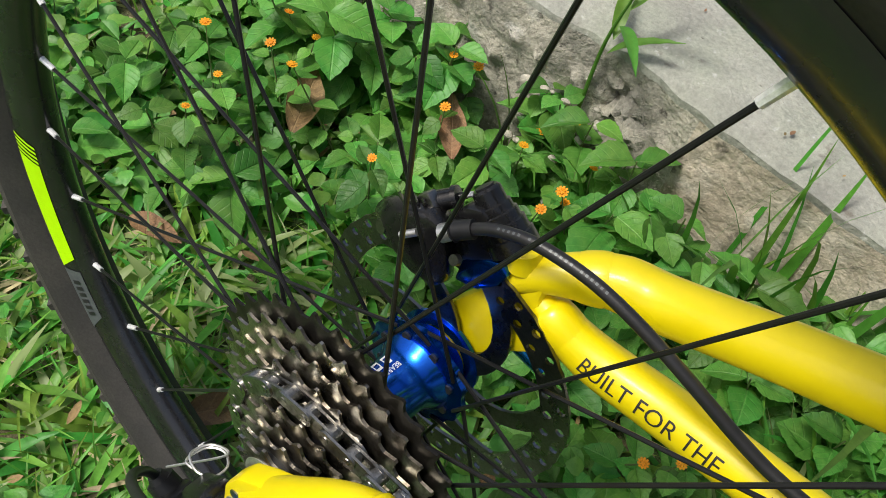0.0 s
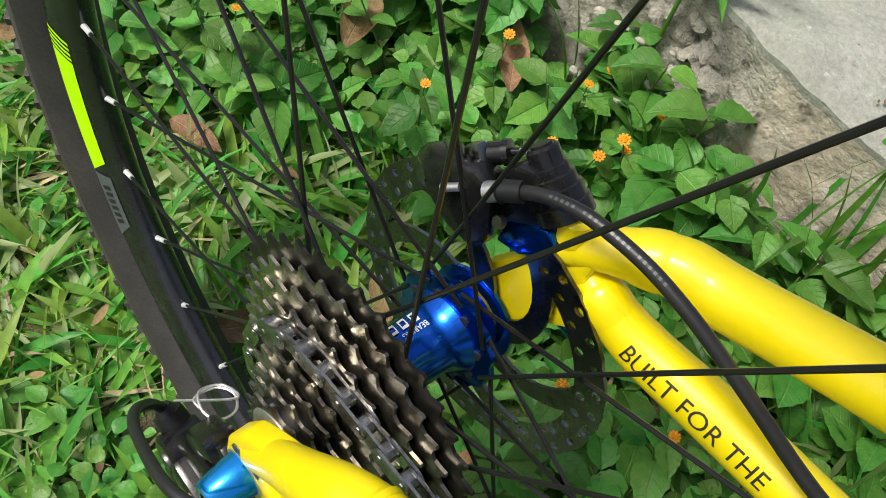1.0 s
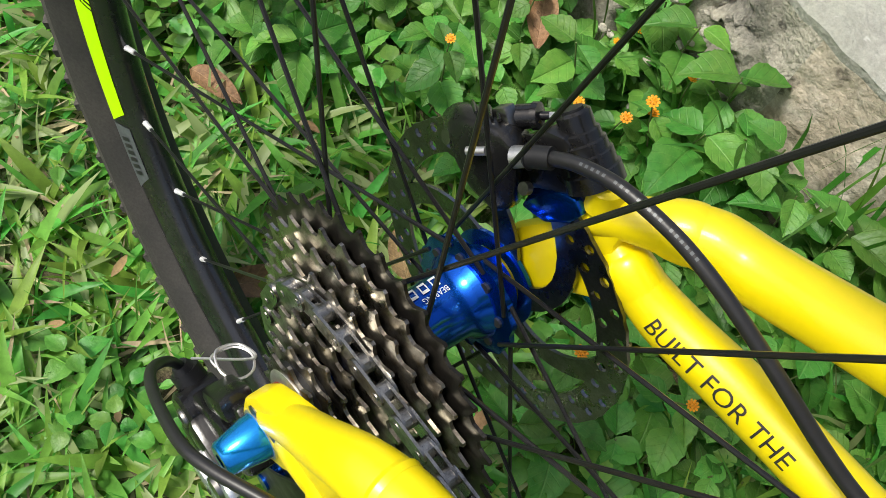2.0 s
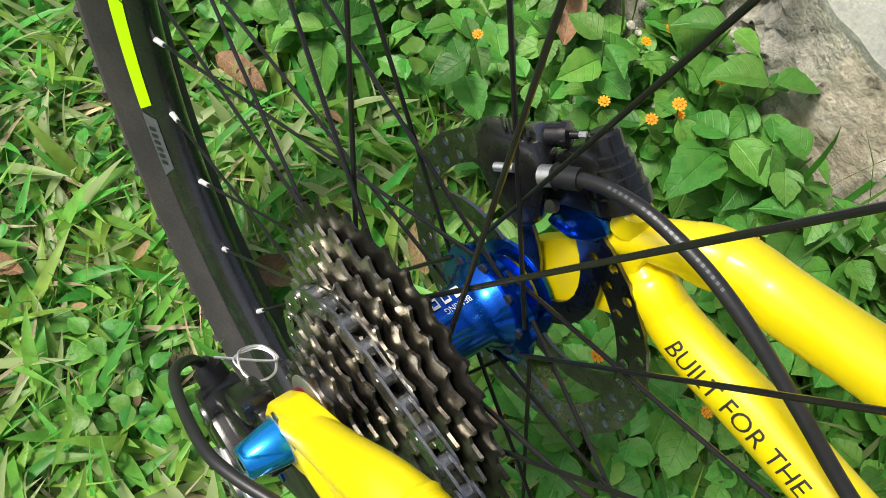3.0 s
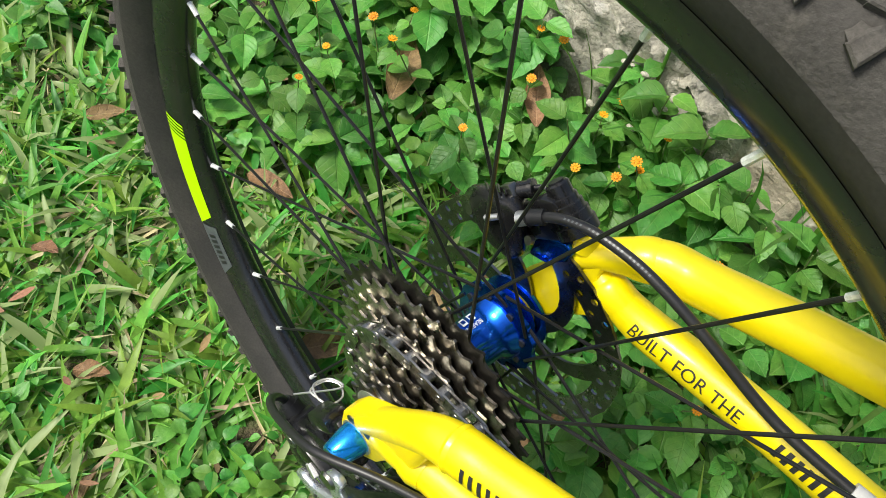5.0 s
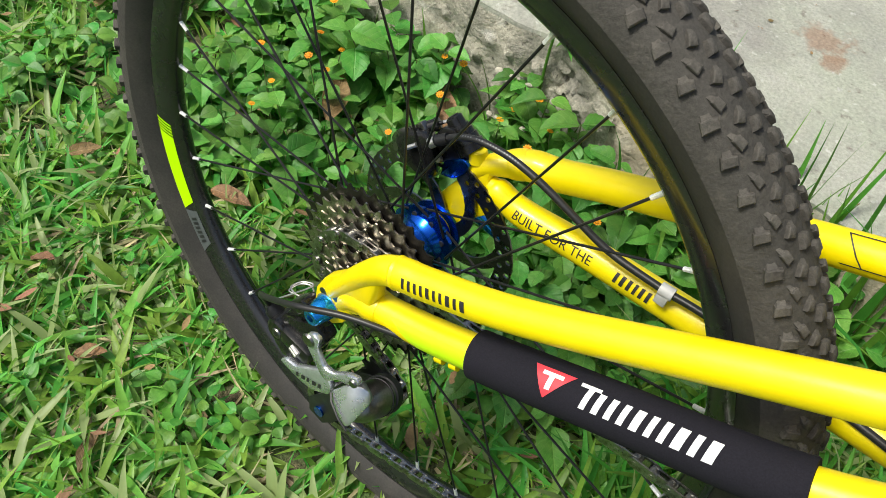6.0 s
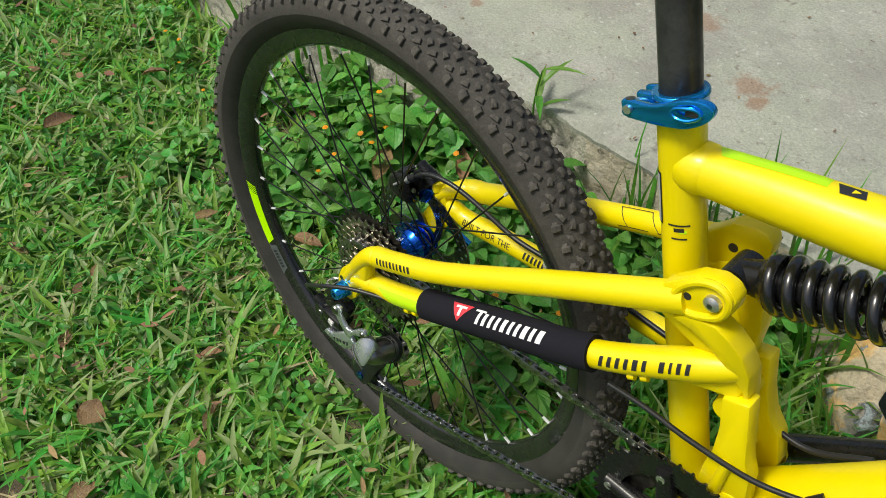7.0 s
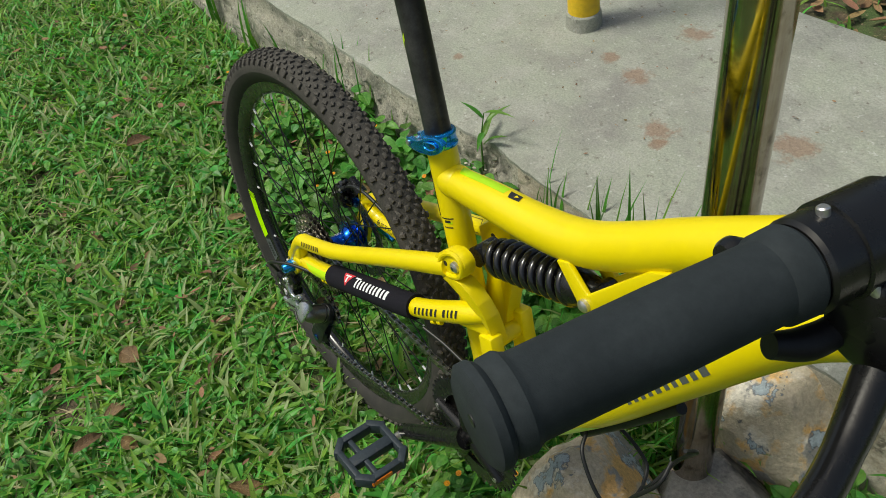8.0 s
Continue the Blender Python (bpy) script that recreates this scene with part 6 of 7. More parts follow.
K2, K3 = V((0.0215, 0.0595, 0.1095)), V((0.0390, 0.0605, 0.0850))
part("stepped_boss", Build().tube([K2.lerp(K3, f) for f in (0.0, 0.04, 0.26, 0.28, 0.40, 0.42, 0.56, 0.58, 0.76, 0.78, 1.0)], [0.0056, 0.0068, 0.0069, 0.0080, 0.0081, 0.0092, 0.0093, 0.0104, 0.0105, 0.0116, 0.0118], 28), BLACK, caliper)
part("boss_cap", Build().tube([K2.lerp(K3, f) for f in (-0.03, -0.025, 0.02)], [0.0036, 0.0044, 0.0044], 20), PLASTIC, caliper)
for k in range(4):
    a, b = V((-0.0215 + 0.0052 * k, 0.0505 - 0.0005 * k, 0.0915 + 0.0022 * k)), V((-0.0085 + 0.0040 * k, 0.0400 + 0.0002 * k, 0.0985 + 0.0012 * k))
    part("ridge", Build().tube([a, a.lerp(b, 0.5) + V((0, 0, 0.0008)), b], [0.0007, 0.0010, 0.0007], 8), BLACK, caliper)
part("pad_spring", Build().box(0.0085, 0.0060, 0.0110, Matrix.Translation((0.0015, 0.0470, 0.0985)) @ turned(35), 0.0012), STEEL_DARK, caliper, "grey metal pad clip")
part("adjuster_pin", Build().tube([(0.0030, 0.0510, 0.0985), (0.0085, 0.0540, 0.1010), (0.0087, 0.0541, 0.1011), (0.0108, 0.0552, 0.1020), (0.0112, 0.0554, 0.1022), (0.0140, 0.0569, 0.1034)], [0.0050, 0.0048, 0.0056, 0.0054, 0.0018, 0.0016], 14), BLACK, caliper)
part("screw_tip", Build().tube([(0.0138, 0.0568, 0.1033), (0.0165, 0.0582, 0.1044)], 0.0014, 8), STEEL, caliper, "small bright screw")
part("banjo", Build().tube([(0.0160, 0.0375, 0.0945), (0.0205, 0.0390, 0.0970)], [0.0044, 0.0042], 14), STEEL, caliper, "silver hose fitting")
part("ferrule", Build().tube([(0.0205, 0.0390, 0.0970), (0.0216, 0.0394, 0.0976), (0.0218, 0.0395, 0.0977), (0.0300, 0.0422, 0.1010)], [0.0042, 0.0054, 0.0046, 0.0044], 18), PLASTIC, caliper)
part("pad_pin", Build().tube([(-0.0035, 0.0322, 0.0868), (0.0040, 0.0350, 0.0905)], 0.0019, 12), STEEL, caliper, "silver pad pin")
part("pad_bolt", Build().tube([(-0.0206, 0.0405, 0.0790), (-0.0212, 0.0368, 0.0798)], 0.0034, 16), STEEL_DARK, caliper)
part("mount_bolt", Build().tube([(0.0215, 0.0420, 0.0800), (0.0212, 0.0392, 0.0812)], 0.0027, 16), STEEL_DARK, caliper)
part("mount_boss", Build().hull([(0.0260, 0.0520, 0.0860), (0.0430, 0.0540, 0.0840), (0.0430, 0.0680, 0.0820), (0.0300, 0.0520, 0.0660), (0.0400, 0.0540, 0.0700), (0.0400, 0.0660, 0.0680)], 0.003), BLACK, caliper)
part("mount_bracket", Build().plate([(0.012, 0.058), (0.026, 0.059), (0.038, 0.068), (0.043, 0.076), (0.038, 0.082), (0.018, 0.076)], 0.0500, 0.0550, None, 0.002), BLUE, caliper, "blue adapter bracket")
HOSE_PTS = curve([(0.0280, 0.0418, 0.1002), (0.0400, 0.0430, 0.1050), (0.0560, 0.0438, 0.1075), (0.0700, 0.0446, 0.1060), (0.0860, 0.0455, 0.1018), (0.1020, 0.0464, 0.0945), (0.1180, 0.0473, 0.0850), (0.1350, 0.0482, 0.0735), (0.1580, 0.0495, 0.0575), (0.1770, 0.0504, 0.0478), (0.2120, 0.0524, 0.0360), (0.2450, 0.0530, 0.0285), (0.3200, 0.0470, 0.0120), (0.3800, 0.0410, -0.0050), (0.4300, 0.0350, -0.0230), (0.5000, 0.0270, -0.0500), (0.5600, 0.0250, -0.0300)], 8)
hose = part("brake_hose", Build().tube(HOSE_PTS, 0.0029, 14), HOSE, bike, "black hydraulic brake hose with faint print")
part("cable_tie", Build().tube([(0.2080, 0.0522, 0.0372), (0.2180, 0.0527, 0.0346)], 0.0050, 14).box(0.009, 0.004, 0.012, Matrix.Translation((0.2110, 0.0500, 0.0310)) @ turned(-18), 0.001), TIE, hose, "grey cable tie")
at = decal(HOSE_PTS, 0.0029, lambda: 0, (0.1, -0.6, 0.8), 0.0002)
for k in range(22):
    if k in (5, 9, 15):
        continue
    s = 0.016 + 0.0024 * k
    part("print_bar", decal(HOSE_PTS, 0.0029, [(s, -0.0006), (s + 0.0012, -0.0006), (s + 0.0012, 0.0006), (s, 0.0006)], (0.1, -0.6, 0.8), 0.0001, 2, 2), GREY_INK, hose)

# ---- rear derailleur ----
der = part("derailleur_plate", Build().plate([(-0.0468, -0.0670), (-0.0382, -0.0606), (-0.0272, -0.0630), (-0.0120, -0.0560), (0.0042, -0.0478), (0.0143, -0.0515), (0.0169, -0.0604), (0.0110, -0.0720), (-0.0096, -0.0801), (-0.0224, -0.0785), (-0.0348, -0.0735)], -0.0965, -0.0900, None, 0.0024), SILVER, bike, "silver and black rear derailleur")
part("derailleur_arm", Build().plate([(-0.0008, -0.0156), (0.0040, -0.0070), (0.0120, -0.0035), (0.0178, -0.0069), (0.0124, -0.0198), (0.0169, -0.0345), (0.0244, -0.0363), (0.0434, -0.0260), (0.0540, -0.0240), (0.0560, -0.0300), (0.0429, -0.0374), (0.0304, -0.0400), (0.0170, -0.0508), (0.0105, -0.0460), (0.0039, -0.0285)], -0.1000, -0.0940, None, 0.0022), SILVER, der, "silver parallelogram arm")
K0, K1 = V((0.0335, -0.0560, -0.0890)), V((0.0430, -0.0985, -0.0640))
part("knuckle", Build().tube([K0.lerp(K1, f) for f in (0.18, 0.20, 0.55, 0.75, 0.90, 0.97, 1.0)], [0.0150, 0.0158, 0.0156, 0.0146, 0.0120, 0.0085, 0.0030], 36), STEEL_DARK, der, "grey spring housing")
part("prow", Build().hull([(x, y, z) for x, y, z in ((0.0133, -0.0960, -0.0662), (0.0221, -0.0985, -0.0560), (0.0386, -0.0965, -0.0420), (0.0500, -0.0930, -0.0400), (0.0566, -0.0900, -0.0450), (0.0560, -0.0930, -0.0567), (0.0440, -0.1085, -0.0770), (0.0330, -0.1060, -0.0800), (0.0169, -0.0960, -0.0805), (0.0360, -0.1075, -0.0690), (0.0250, -0.1030, -0.0600), (0.0160, -0.0850, -0.0760), (0.0400, -0.0820, -0.0450), (0.0330, -0.0820, -0.0780), (0.0500, -0.0820, -0.0600))], 0.0022), SILVER, der)
part("prow_groove", Build().tube([(0.0225, -0.1010, -0.0570), (0.0265, -0.1055, -0.0605), (0.0370, -0.1098, -0.0685), (0.0455, -0.1105, -0.0765)], 0.0010, 8), INK_AND_SHADE, der)
part("knuckle_band", Build().tube([K0, K0.lerp(K1, 0.02), K0.lerp(K1, 0.18), K0.lerp(K1, 0.20)], [0.0150, 0.0170, 0.0170, 0.0158], 36), PLASTIC, der, "black ring")
part("knuckle_band", Build().tube([K0.lerp(K1, 0.27), K0.lerp(K1, 0.28), K0.lerp(K1, 0.31), K0.lerp(K1, 0.32)], [0.0150, 0.0164, 0.0164, 0.0150], 36), PLASTIC, der)
part("hanger", Build().plate([(-0.010, 0.004), (0.010, -0.010), (-0.020, -0.034), (-0.044, -0.050), (-0.056, -0.042), (-0.050, -0.030)], -0.0800, -0.0720, None, 0.002), BLACK, der, "black hanger")
part("back_body", Build().hull([(x, y, z) for y in (-0.0690, -0.0850) for x, z in ((-0.0600, -0.0420), (-0.0500, -0.0300), (-0.0220, -0.0200), (-0.0040, -0.0130), (0.0040, -0.0280), (-0.0080, -0.0450), (-0.0400, -0.0580), (-0.0550, -0.0560))], 0.003), BLACK, der)
part("pivot", Build().tube([(-0.050, -0.070, -0.0435), (-0.050, -0.0890, -0.0435), (-0.050, -0.0905, -0.0435)], [0.0125, 0.0125, 0.0105], 26), BLACK, der)
part("pivot_cap", Build().tube([(-0.050, -0.0905, -0.0435), (-0.050, -0.0918, -0.0435)], [0.0052, 0.0046], 20), STEEL_DARK, der, "steel hex bolt")
# solid dark hexagon painted in as the shade of the bolt's socket
part("pivot_socket", Build().tube([(-0.050, -0.0916, -0.0435), (-0.050, -0.0920, -0.0435)], 0.0024, 6), INK_AND_SHADE, der)
part("arm_pin", Build().tube([(0.0065, -0.1000, -0.0115), (0.0065, -0.1018, -0.0115)], [0.0062, 0.0052], 16), STEEL_DARK, der)
part("arm_pin", Build().tube([(0.0500, -0.1000, -0.0305), (0.0500, -0.1015, -0.0305)], [0.0040, 0.0032], 16), STEEL_DARK, der)
part("body", Build().box(0.034, 0.026, 0.018, Matrix.Translation((-0.030, -0.079, -0.048)) @ turned(-24), 0.004).box(0.020, 0.020, 0.016, Matrix.Translation((-0.046, -0.082, -0.056)) @ turned(-60), 0.004), BLACK, der)
part("limit_screw", Build().tube([(-0.030, -0.0915, -0.0450), (-0.022, -0.0930, -0.0490)], 0.0026, 10), STEEL, der)
part("limit_screw", Build().tube([(-0.034, -0.0905, -0.0500), (-0.026, -0.0920, -0.0540)], 0.0026, 10), STEEL, der)
part("adjuster", Build().tube([(-0.0560, -0.0770, -0.0440), (-0.0600, -0.0780, -0.0390), (-0.0602, -0.0781, -0.0387), (-0.0655, -0.0795, -0.0315), (-0.0657, -0.0796, -0.0312), (-0.0670, -0.0805, -0.0280)], [0.0058, 0.0058, 0.0078, 0.0074, 0.0056, 0.0040], 12), PLASTIC, der, "black barrel adjuster")
for k, w_ in enumerate((0.0030, 0.0042, 0.0026, 0.0040, 0.0034)):
    x, z = -0.0250 + 0.0066 * k, -0.0668 + 0.0006 * k
    part("print_bar", Build().plate([(x, z), (x + w_, z + 0.0008), (x + w_ - 0.0012, z - 0.0042), (x - 0.0012, z - 0.0050)], -0.0970, -0.0968), INK_AND_SHADE, der)
wire_pts = curve([(-0.0140, -0.0775, 0.0020), (-0.0200, -0.0750, 0.0080), (-0.0320, -0.0755, 0.0090), (-0.0320, -0.0650, 0.0085), (-0.0240, -0.0600, 0.0080), (-0.0160, -0.0640, 0.0075), (-0.0160, -0.0720, 0.0080), (-0.0230, -0.0760, 0.0100), (-0.0330, -0.0720, 0.0105), (-0.0300, -0.0620, 0.0100), (-0.0200, -0.0610, 0.0095), (-0.0480, -0.0790, -0.0060)], 8)
part("inner_wire", Build().tube([p + V((-0.016, 0.004, -0.019)) for p in wire_pts], 0.0007, 6), STEEL, der, "loop of bare steel wire")
part("wire_clamp", Build().tube([(-0.0290, -0.0750, -0.0210), (-0.0280, -0.0775, -0.0120)], [0.0019, 0.0016], 10), STEEL_DARK, der, "steel clamp bolt")
part("clamp_block", Build().box(0.024, 0.016, 0.012, Matrix.Translation((-0.024, -0.0760, -0.0080)) @ turned(35), 0.003), BLACK, der)
for y in (-0.0530, -0.0375):
    part("cage_plate", Build().plate([(0.026, -0.090), (0.016, -0.082), (0.000, -0.088), (-0.048, -0.142), (-0.080, -0.170), (-0.084, -0.190), (-0.068, -0.199), (-0.052, -0.188), (-0.020, -0.152), (0.022, -0.112)], y - 0.0008, y + 0.0008, None, 0.0005), PLASTIC, der, "black cage plate")
for c in (UPPER, LOWER):
    b = Build()
    teeth = 11
    outline = [((RP + dr) * math.cos(2 * math.pi * (k + f) / teeth), (RP + dr) * math.sin(2 * math.pi * (k + f) / teeth)) for k in range(teeth) for f, dr in ((0.0, -0.004), (0.3, -0.001), (0.42, 0.0025), (0.58, 0.0025), (0.7, -0.001))]
    b.plate(outline, SPROCKET_Y[4] - 0.0012, SPROCKET_Y[4] + 0.0012, Matrix.Translation(c))
    part("pulley", b, PLASTIC, der, "black toothed pulley wheel")
    part("pulley_bolt", Build().tube([(c.x, -0.0555, c.z), (c.x, -0.0370, c.z)], 0.0060, 18), BLUE, der, "blue pulley bolt")
CABLE = curve([(-0.0665, -0.0802, -0.0290), (-0.0630, -0.0860, -0.0160), (-0.0500, -0.0960, 0.0020), (-0.0330, -0.1020, 0.0115), (0.0000, -0.1065, 0.0250), (0.0200, -0.1040, 0.0295), (0.0500, -0.0920, 0.0280), (0.0930, -0.0745, 0.0170)], 8)
part("gear_cable", Build().tube(CABLE, 0.0025, 12), HOSE, bike, "black gear cable housing")
CABLE2 = curve([(0.366, -0.058, 0.020), (0.400, -0.052, 0.004), (0.440, -0.048, -0.016), (0.490, -0.040, -0.038), (0.530, -0.030, -0.046), (0.5385, -0.026, -0.0455)], 8)
cable2 = part("gear_cable", Build().tube(CABLE2, 0.0026, 12), HOSE, bike, "black gear cable running into the down tube")
part("cable_port", Build().tube([(0.534, -0.0305, -0.048), (0.545, -0.0240, -0.042)], [0.0070, 0.0070], 14), PLASTIC, cable2, "black rubber cable port")

# ---- cranks, chainrings and pedals ----
MB = Matrix.Translation(BB)


def chainring_mesh(teeth, y):
    pitch = teeth * 0.0127 / (2 * math.pi)
    b, inner = Build(), pitch - 0.027
    outline = [(pitch + dr, 2 * math.pi * (k + f) / teeth) for k in range(teeth) for f, dr in ((0.0, -0.004), (0.3, -0.001), (0.42, 0.003), (0.58, 0.003), (0.7, -0.001))]
    n = len(outline)
    for s in (-1, 1):
        b.v += [V((r * math.cos(t), y + s * 0.0012, r * math.sin(t))) for r, t in outline] + [V((inner * math.cos(t), y + s * 0.0016, inner * math.sin(t))) for r, t in outline]
    for k in range(n):
        j = (k + 1) % n
        b.f += [(k, j, n + j, n + k), (2 * n + k, 2 * n + j, 3 * n + j, 3 * n + k), (k, j, 2 * n + j, 2 * n + k), (n + k, n + j, 3 * n + j, 3 * n + k)]
    return Build().add(b.v, b.f, MB)


crank = part("crank_axle", Build().tube([BB + V((0, -0.075, 0)), BB + V((0, 0.075, 0))], 0.011, 24), BLACK, bike, "black crankset with two dark chainrings")
part("chainring", chainring_mesh(42, -0.0550), BLACK, crank, "black outer chainring")
part("chainring", chainring_mesh(32, -0.0470), COG_DARK, crank, "dark middle chainring")
for k in range(5):
    part("spider_arm", Build().tube([BB + V((0, -0.058, 0)), BB + V((0.072 * math.cos(radians(72 * k + 20)), -0.056, 0.072 * math.sin(radians(72 * k + 20))))], [0.013, 0.0075], 14), BLACK, crank)
    part("ring_bolt", Build().tube([BB + V((0.066 * math.cos(radians(72 * k + 20)), -0.0610, 0.066 * math.sin(radians(72 * k + 20)))), BB + V((0.066 * math.cos(radians(72 * k + 20)), -0.0640, 0.066 * math.sin(radians(72 * k + 20))))], 0.0045, 12), STEEL, crank)
PEDAL_DIR = V((-0.158, 0, -0.070))


def pedal_set(side):
    d = PEDAL_DIR if side < 0 else -PEDAL_DIR
    end = BB + d
    part("crank_arm", Build().tube([BB + V((0, side * 0.066, 0)), BB + d * 0.12 + V((0, side * 0.070, 0)), BB + d * 0.9 + V((0, side * 0.078, 0)), end + V((0, side * 0.080, 0)), end * 1.0 + d * 0.06 + V((0, side * 0.080, 0))], [0.0165, 0.0150, 0.0115, 0.0125, 0.0080], 22), BLACK, crank, "black crank arm")
    m = Matrix.Translation(end + V((0, side * 0.142, 0))) @ turned(PEDAL_TURN)
    hw, hl = 0.038, 0.041
    part("pedal", Build().box(0.0190, 0.076, 0.0170, m, 0.004), PEDAL, crank, "dark grey plastic platform pedal")

    def cage_bar(name, size, x, y, a=0.0, bevel=0.003):
        part(name, Build().box(*size, m @ Matrix.Translation((x, y, 0)) @ Matrix.Rotation(radians(a), 4, "Z"), bevel), PEDAL, crank)

    for x in (-hl, hl):
        cage_bar("pedal_bar", (0.0115, 0.060, 0.0190), x, 0)
    for y in (-hw, hw):
        cage_bar("pedal_bar", (0.060, 0.0100, 0.0190), 0, y)
    for x, y, a in ((-hl + 0.006, -hw + 0.006, 45), (hl - 0.006, -hw + 0.006, -45), (-hl + 0.006, hw - 0.006, -45), (hl - 0.006, hw - 0.006, 45)):
        cage_bar("pedal_corner", (0.0120, 0.0300, 0.0200), x, y, a)
    cage_bar("pedal_rib", (0.078, 0.0080, 0.0120), 0, side * 0.014, 0.0, 0.002)
    for x in (-1, 1):
        part("reflector", Build().box(0.0030, 0.034, 0.0085, m @ Matrix.Translation((x * (hl + 0.006), side * 0.012, 0)), 0.0008), ORANGE, crank, "orange pedal reflector")
    part("pedal_axle", Build().tube([end + V((0, side * 0.078, 0)), end + V((0, side * 0.105, 0))], 0.0060, 16), STEEL, crank)


PEDAL_TURN = -16
pedal_set(-1)
pedal_set(1)

# ---- bottle cage under the down tube ----
b = Build()
for s in (-1, 1):
    b.tube(curve([(0.600, s * 0.008, -0.055), (0.612, s * 0.030, -0.070), (0.640, s * 0.038, -0.112), (0.652, s * 0.018, -0.126), (0.668, s * 0.016, -0.112), (0.690, s * 0.036, -0.078), (0.725, s * 0.030, -0.040), (0.728, s * 0.010, -0.022)], 8), 0.0024, 10)
b.tube(curve([(0.652, 0.018, -0.126), (0.655, 0, -0.128), (0.652, -0.018, -0.126)], 5), 0.0024, 10)
cage = part("bottle_cage", b, PLASTIC, bike, "black wire bottle cage")
part("cage_rail", Build().tube([(0.585, 0, -0.072), (0.660, 0, -0.015), (0.738, 0, 0.046)], 0.0065, 14), PLASTIC, cage)

# ---- handlebar end, fork and front wheel ----
END, ALONG = V((0.9980, -0.3706, 0.4221)), V((0.2328, 0.9723, 0.0196)).normalized()
BAR = curve([END + ALONG * 0.006, END + ALONG * 0.10, END + ALONG * 0.205, V((1.050, -0.120, 0.4130)), V((1.062, -0.060, 0.390)), V((1.066, -0.030, 0.377)), V((1.066, 0.0, 0.376)), V((1.066, 0.030, 0.377)), V((1.062, 0.060, 0.390)), V((1.050, 0.120, 0.413)), V((0.9999, 0.3628, 0.4223))], 5)
bar = part("handlebar", Build().tube(BAR, spread([0.011, 0.011, 0.011, 0.012, 0.0145, 0.0158, 0.0158, 0.0158, 0.0145, 0.012, 0.011], 5), 24), POST_BLACK, bike, "black riser handlebar with foam grip")
prof = [(0.002, 0.0), (0.0150, 0.0), (0.0178, 0.0018), (0.0180, 0.0050), (0.0170, 0.0065), (0.0158, 0.0075), (0.0168, 0.0090), (0.0172, 0.0140), (0.0160, 0.0160), (0.0152, 0.0180), (0.0158, 0.0700), (0.0155, 0.1120), (0.0170, 0.1140), (0.0174, 0.1230), (0.0160, 0.1250), (0.010, 0.1252)]
gm = Matrix.Translation(END) @ V((0, 1, 0)).rotation_difference(ALONG).to_matrix().to_4x4()
part("grip", Build().revolve(prof, 56, gm), GRIP, bar, "black foam grip with a flanged end")
part("grip_plug", Build().revolve([(0.0003, -0.0003), (0.0022, -0.0004), (0.0024, 0.001)], 20, gm), INK_AND_SHADE, bar)
part("lever_clamp", Build().tube([END + ALONG * 0.1255, END + ALONG * 0.127, END + ALONG * 0.140, END + ALONG * 0.1405, END + ALONG * 0.166, END + ALONG * 0.168], [0.0165, 0.0180, 0.0180, 0.0192, 0.0192, 0.0160], 32).box(0.026, 0.026, 0.030, Matrix.Translation((1.040, -0.224, 0.404)), 0.007), BLACK, bar, "black brake lever clamp")
part("lever_body", Build().hull([(1.0300, -0.2400, 0.4100), (1.0560, -0.2360, 0.4060), (1.0320, -0.2350, 0.3820), (1.0560, -0.2320, 0.3700), (1.0640, -0.2000, 0.3560), (1.0420, -0.1500, 0.3700), (1.0640, -0.1500, 0.3800), (1.0300, -0.1600, 0.4080), (1.0560, -0.1600, 0.4080)], 0.004), BLACK, bar)
part("brake_lever", Build().tube(curve([(1.057, -0.318, 0.351), (1.057, -0.307, 0.3565), (1.057, -0.285, 0.3620), (1.054, -0.2640, 0.3680), (1.050, -0.2380, 0.3820)], 6), spread([0.0050, 0.0066, 0.0070, 0.0070, 0.0085], 6), 18), BLACK, bar, "black brake lever blade")
part("clamp_bolt", Build().tube([(1.0315, -0.239, 0.438), (1.0313, -0.2392, 0.4450), (1.0313, -0.2392, 0.4456)], [0.0024, 0.0024, 0.0018], 14), STEEL, bar)
part("clamp_bolt", Build().tube([(1.048, -0.233, 0.412), (1.0455, -0.2355, 0.4190), (1.0452, -0.2358, 0.4196)], [0.0024, 0.0024, 0.0018], 14), STEEL, bar)
part("shift_paddle", Build().tube(curve([(1.034, -0.225, 0.392), (1.0285, -0.244, 0.391), (1.023, -0.259, 0.396)], 5), spread([0.0060, 0.0068, 0.0050], 5), 16), PLASTIC, bar)
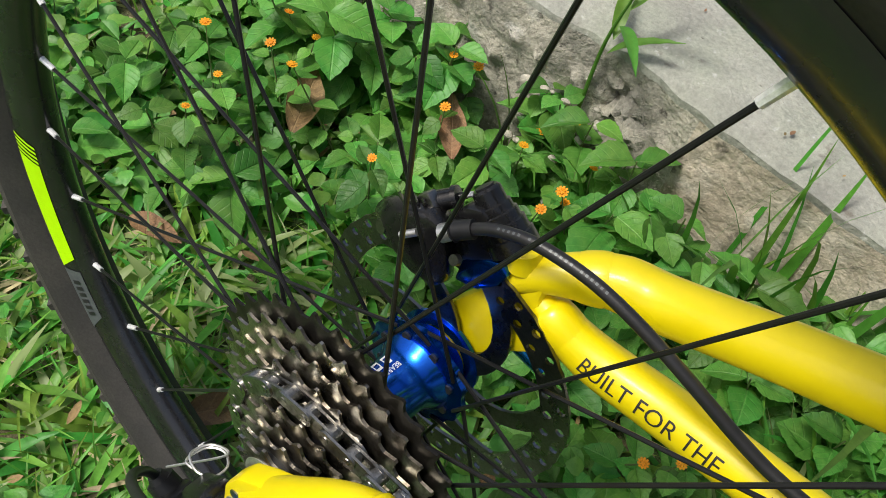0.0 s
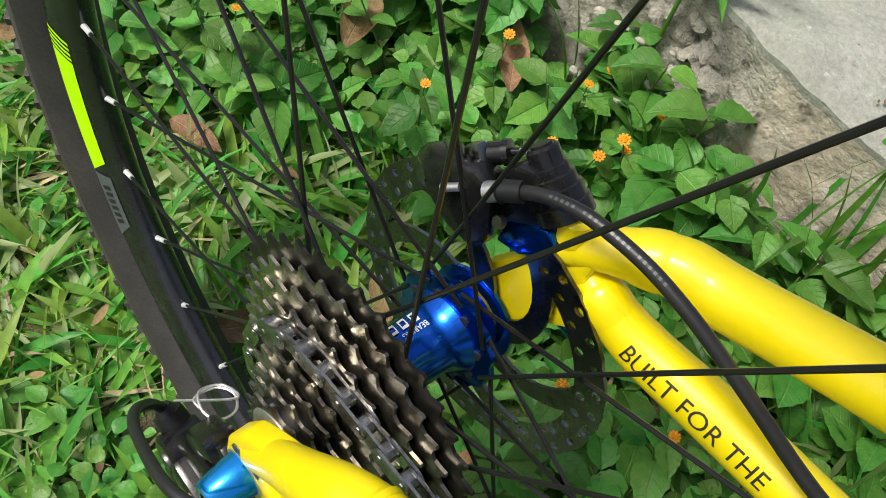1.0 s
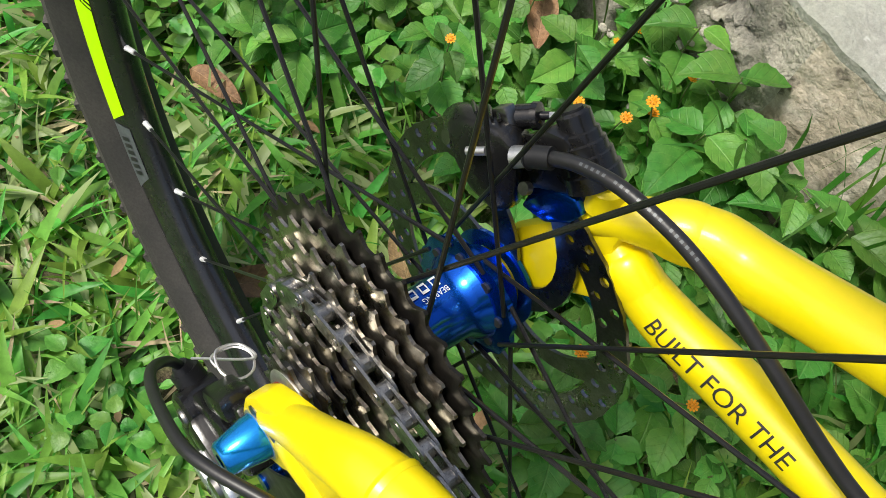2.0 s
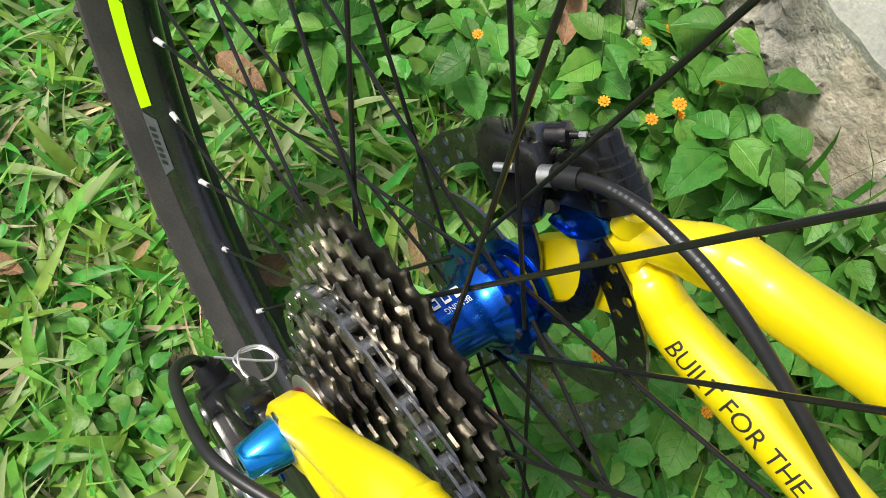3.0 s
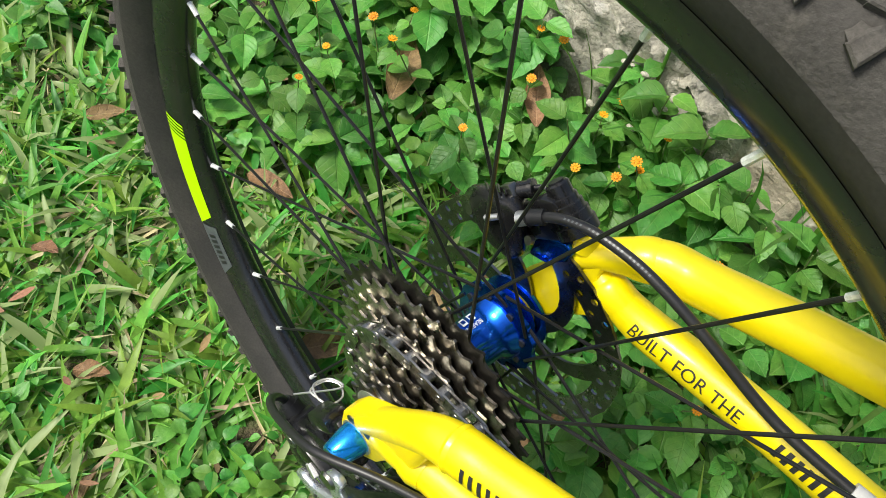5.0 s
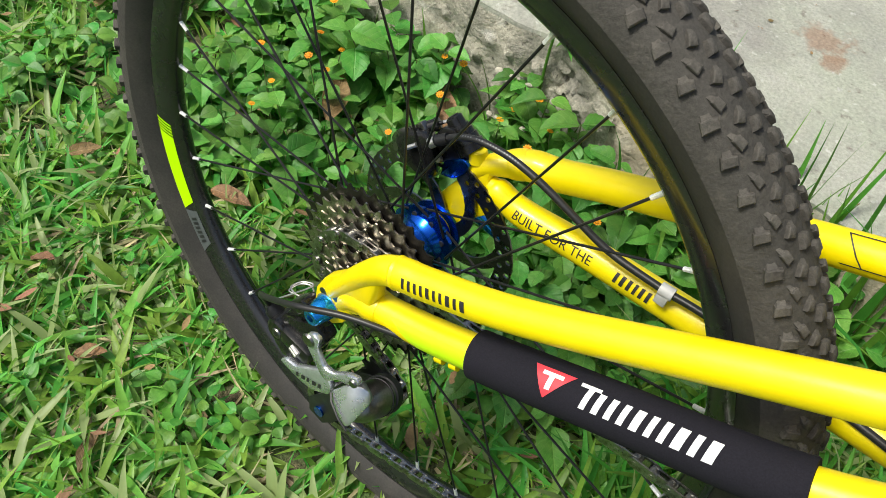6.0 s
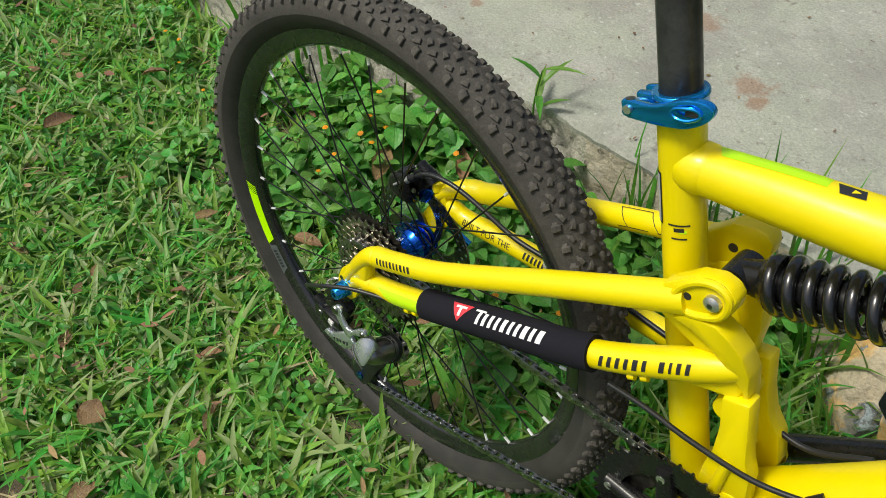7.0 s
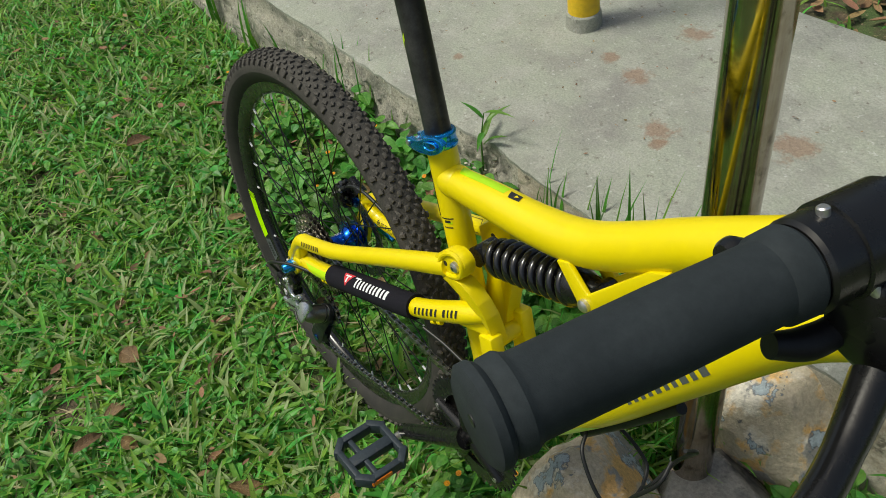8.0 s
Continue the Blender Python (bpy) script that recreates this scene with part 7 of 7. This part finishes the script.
part("shifter", Build().tube([END + ALONG * 0.170, END + ALONG * 0.186], 0.0165, 26).box(0.040, 0.040, 0.022, Matrix.Translation((1.030, -0.190, 0.392)) @ turned(20), 0.007), PLASTIC, bar, "black gear shifter")
part("thumb_lever", Build().tube(curve([(1.0320, -0.2000, 0.4000), (1.0140, -0.2250, 0.4100), (1.0060, -0.2450, 0.4215), (1.0035, -0.2527, 0.4255), (1.0030, -0.2575, 0.4270)], 5), spread([0.0045, 0.0045, 0.0058, 0.0064, 0.0035], 5), 18), BLACK, bar, "black thumb lever of the shifter")
part("stem", Build().tube([(1.002, 0, 0.346), (1.030, 0, 0.362), (1.066, 0, 0.376)], [0.019, 0.017, 0.021], 22).tube([(1.0045, 0, 0.332), (0.999, 0, 0.372)], 0.018, 22), BLACK, bike)
AXLE_F = V((1.118, 0, -0.295))
fork = part("fork_crown", Build().box(0.045, 0.150, 0.036, Matrix.Translation((1.032, 0, 0.180)), 0.012).tube([(1.026, 0, 0.19), (1.022, 0, 0.213)], 0.022, 20), BLACK, bike, "black suspension fork")
for s in (-1, 1):
    part("fork_leg", Build().tube([(1.036, s * 0.060, 0.190), (1.068, s * 0.060, -0.020), (1.070, s * 0.060, -0.030), (AXLE_F.x, s * 0.060, AXLE_F.z)], [0.015, 0.015, 0.0195, 0.014], 22), BLACK, fork)
wheel(Matrix.Translation(AXLE_F), True)
part("front_hub", Build().revolve([(0.010, -0.060), (0.028, -0.034), (0.028, -0.030), (0.014, -0.024), (0.014, 0.024), (0.028, 0.030), (0.028, 0.034), (0.010, 0.060)], 32, Matrix.Translation(AXLE_F)), BLUE, bike, "blue front hub")
for i in range(32):
    a = radians(11.25 * i)
    h = a + radians(67.5 if i % 4 < 2 else -67.5)
    y = 0.032 if i % 2 else -0.032
    part("front_spoke", Build().tube([AXLE_F + V((0.026 * math.cos(h), y, 0.026 * math.sin(h))), AXLE_F + V((0.274 * math.cos(a), 0, 0.274 * math.sin(a)))], 0.0010, 6), SPOKE_BLACK, bike)
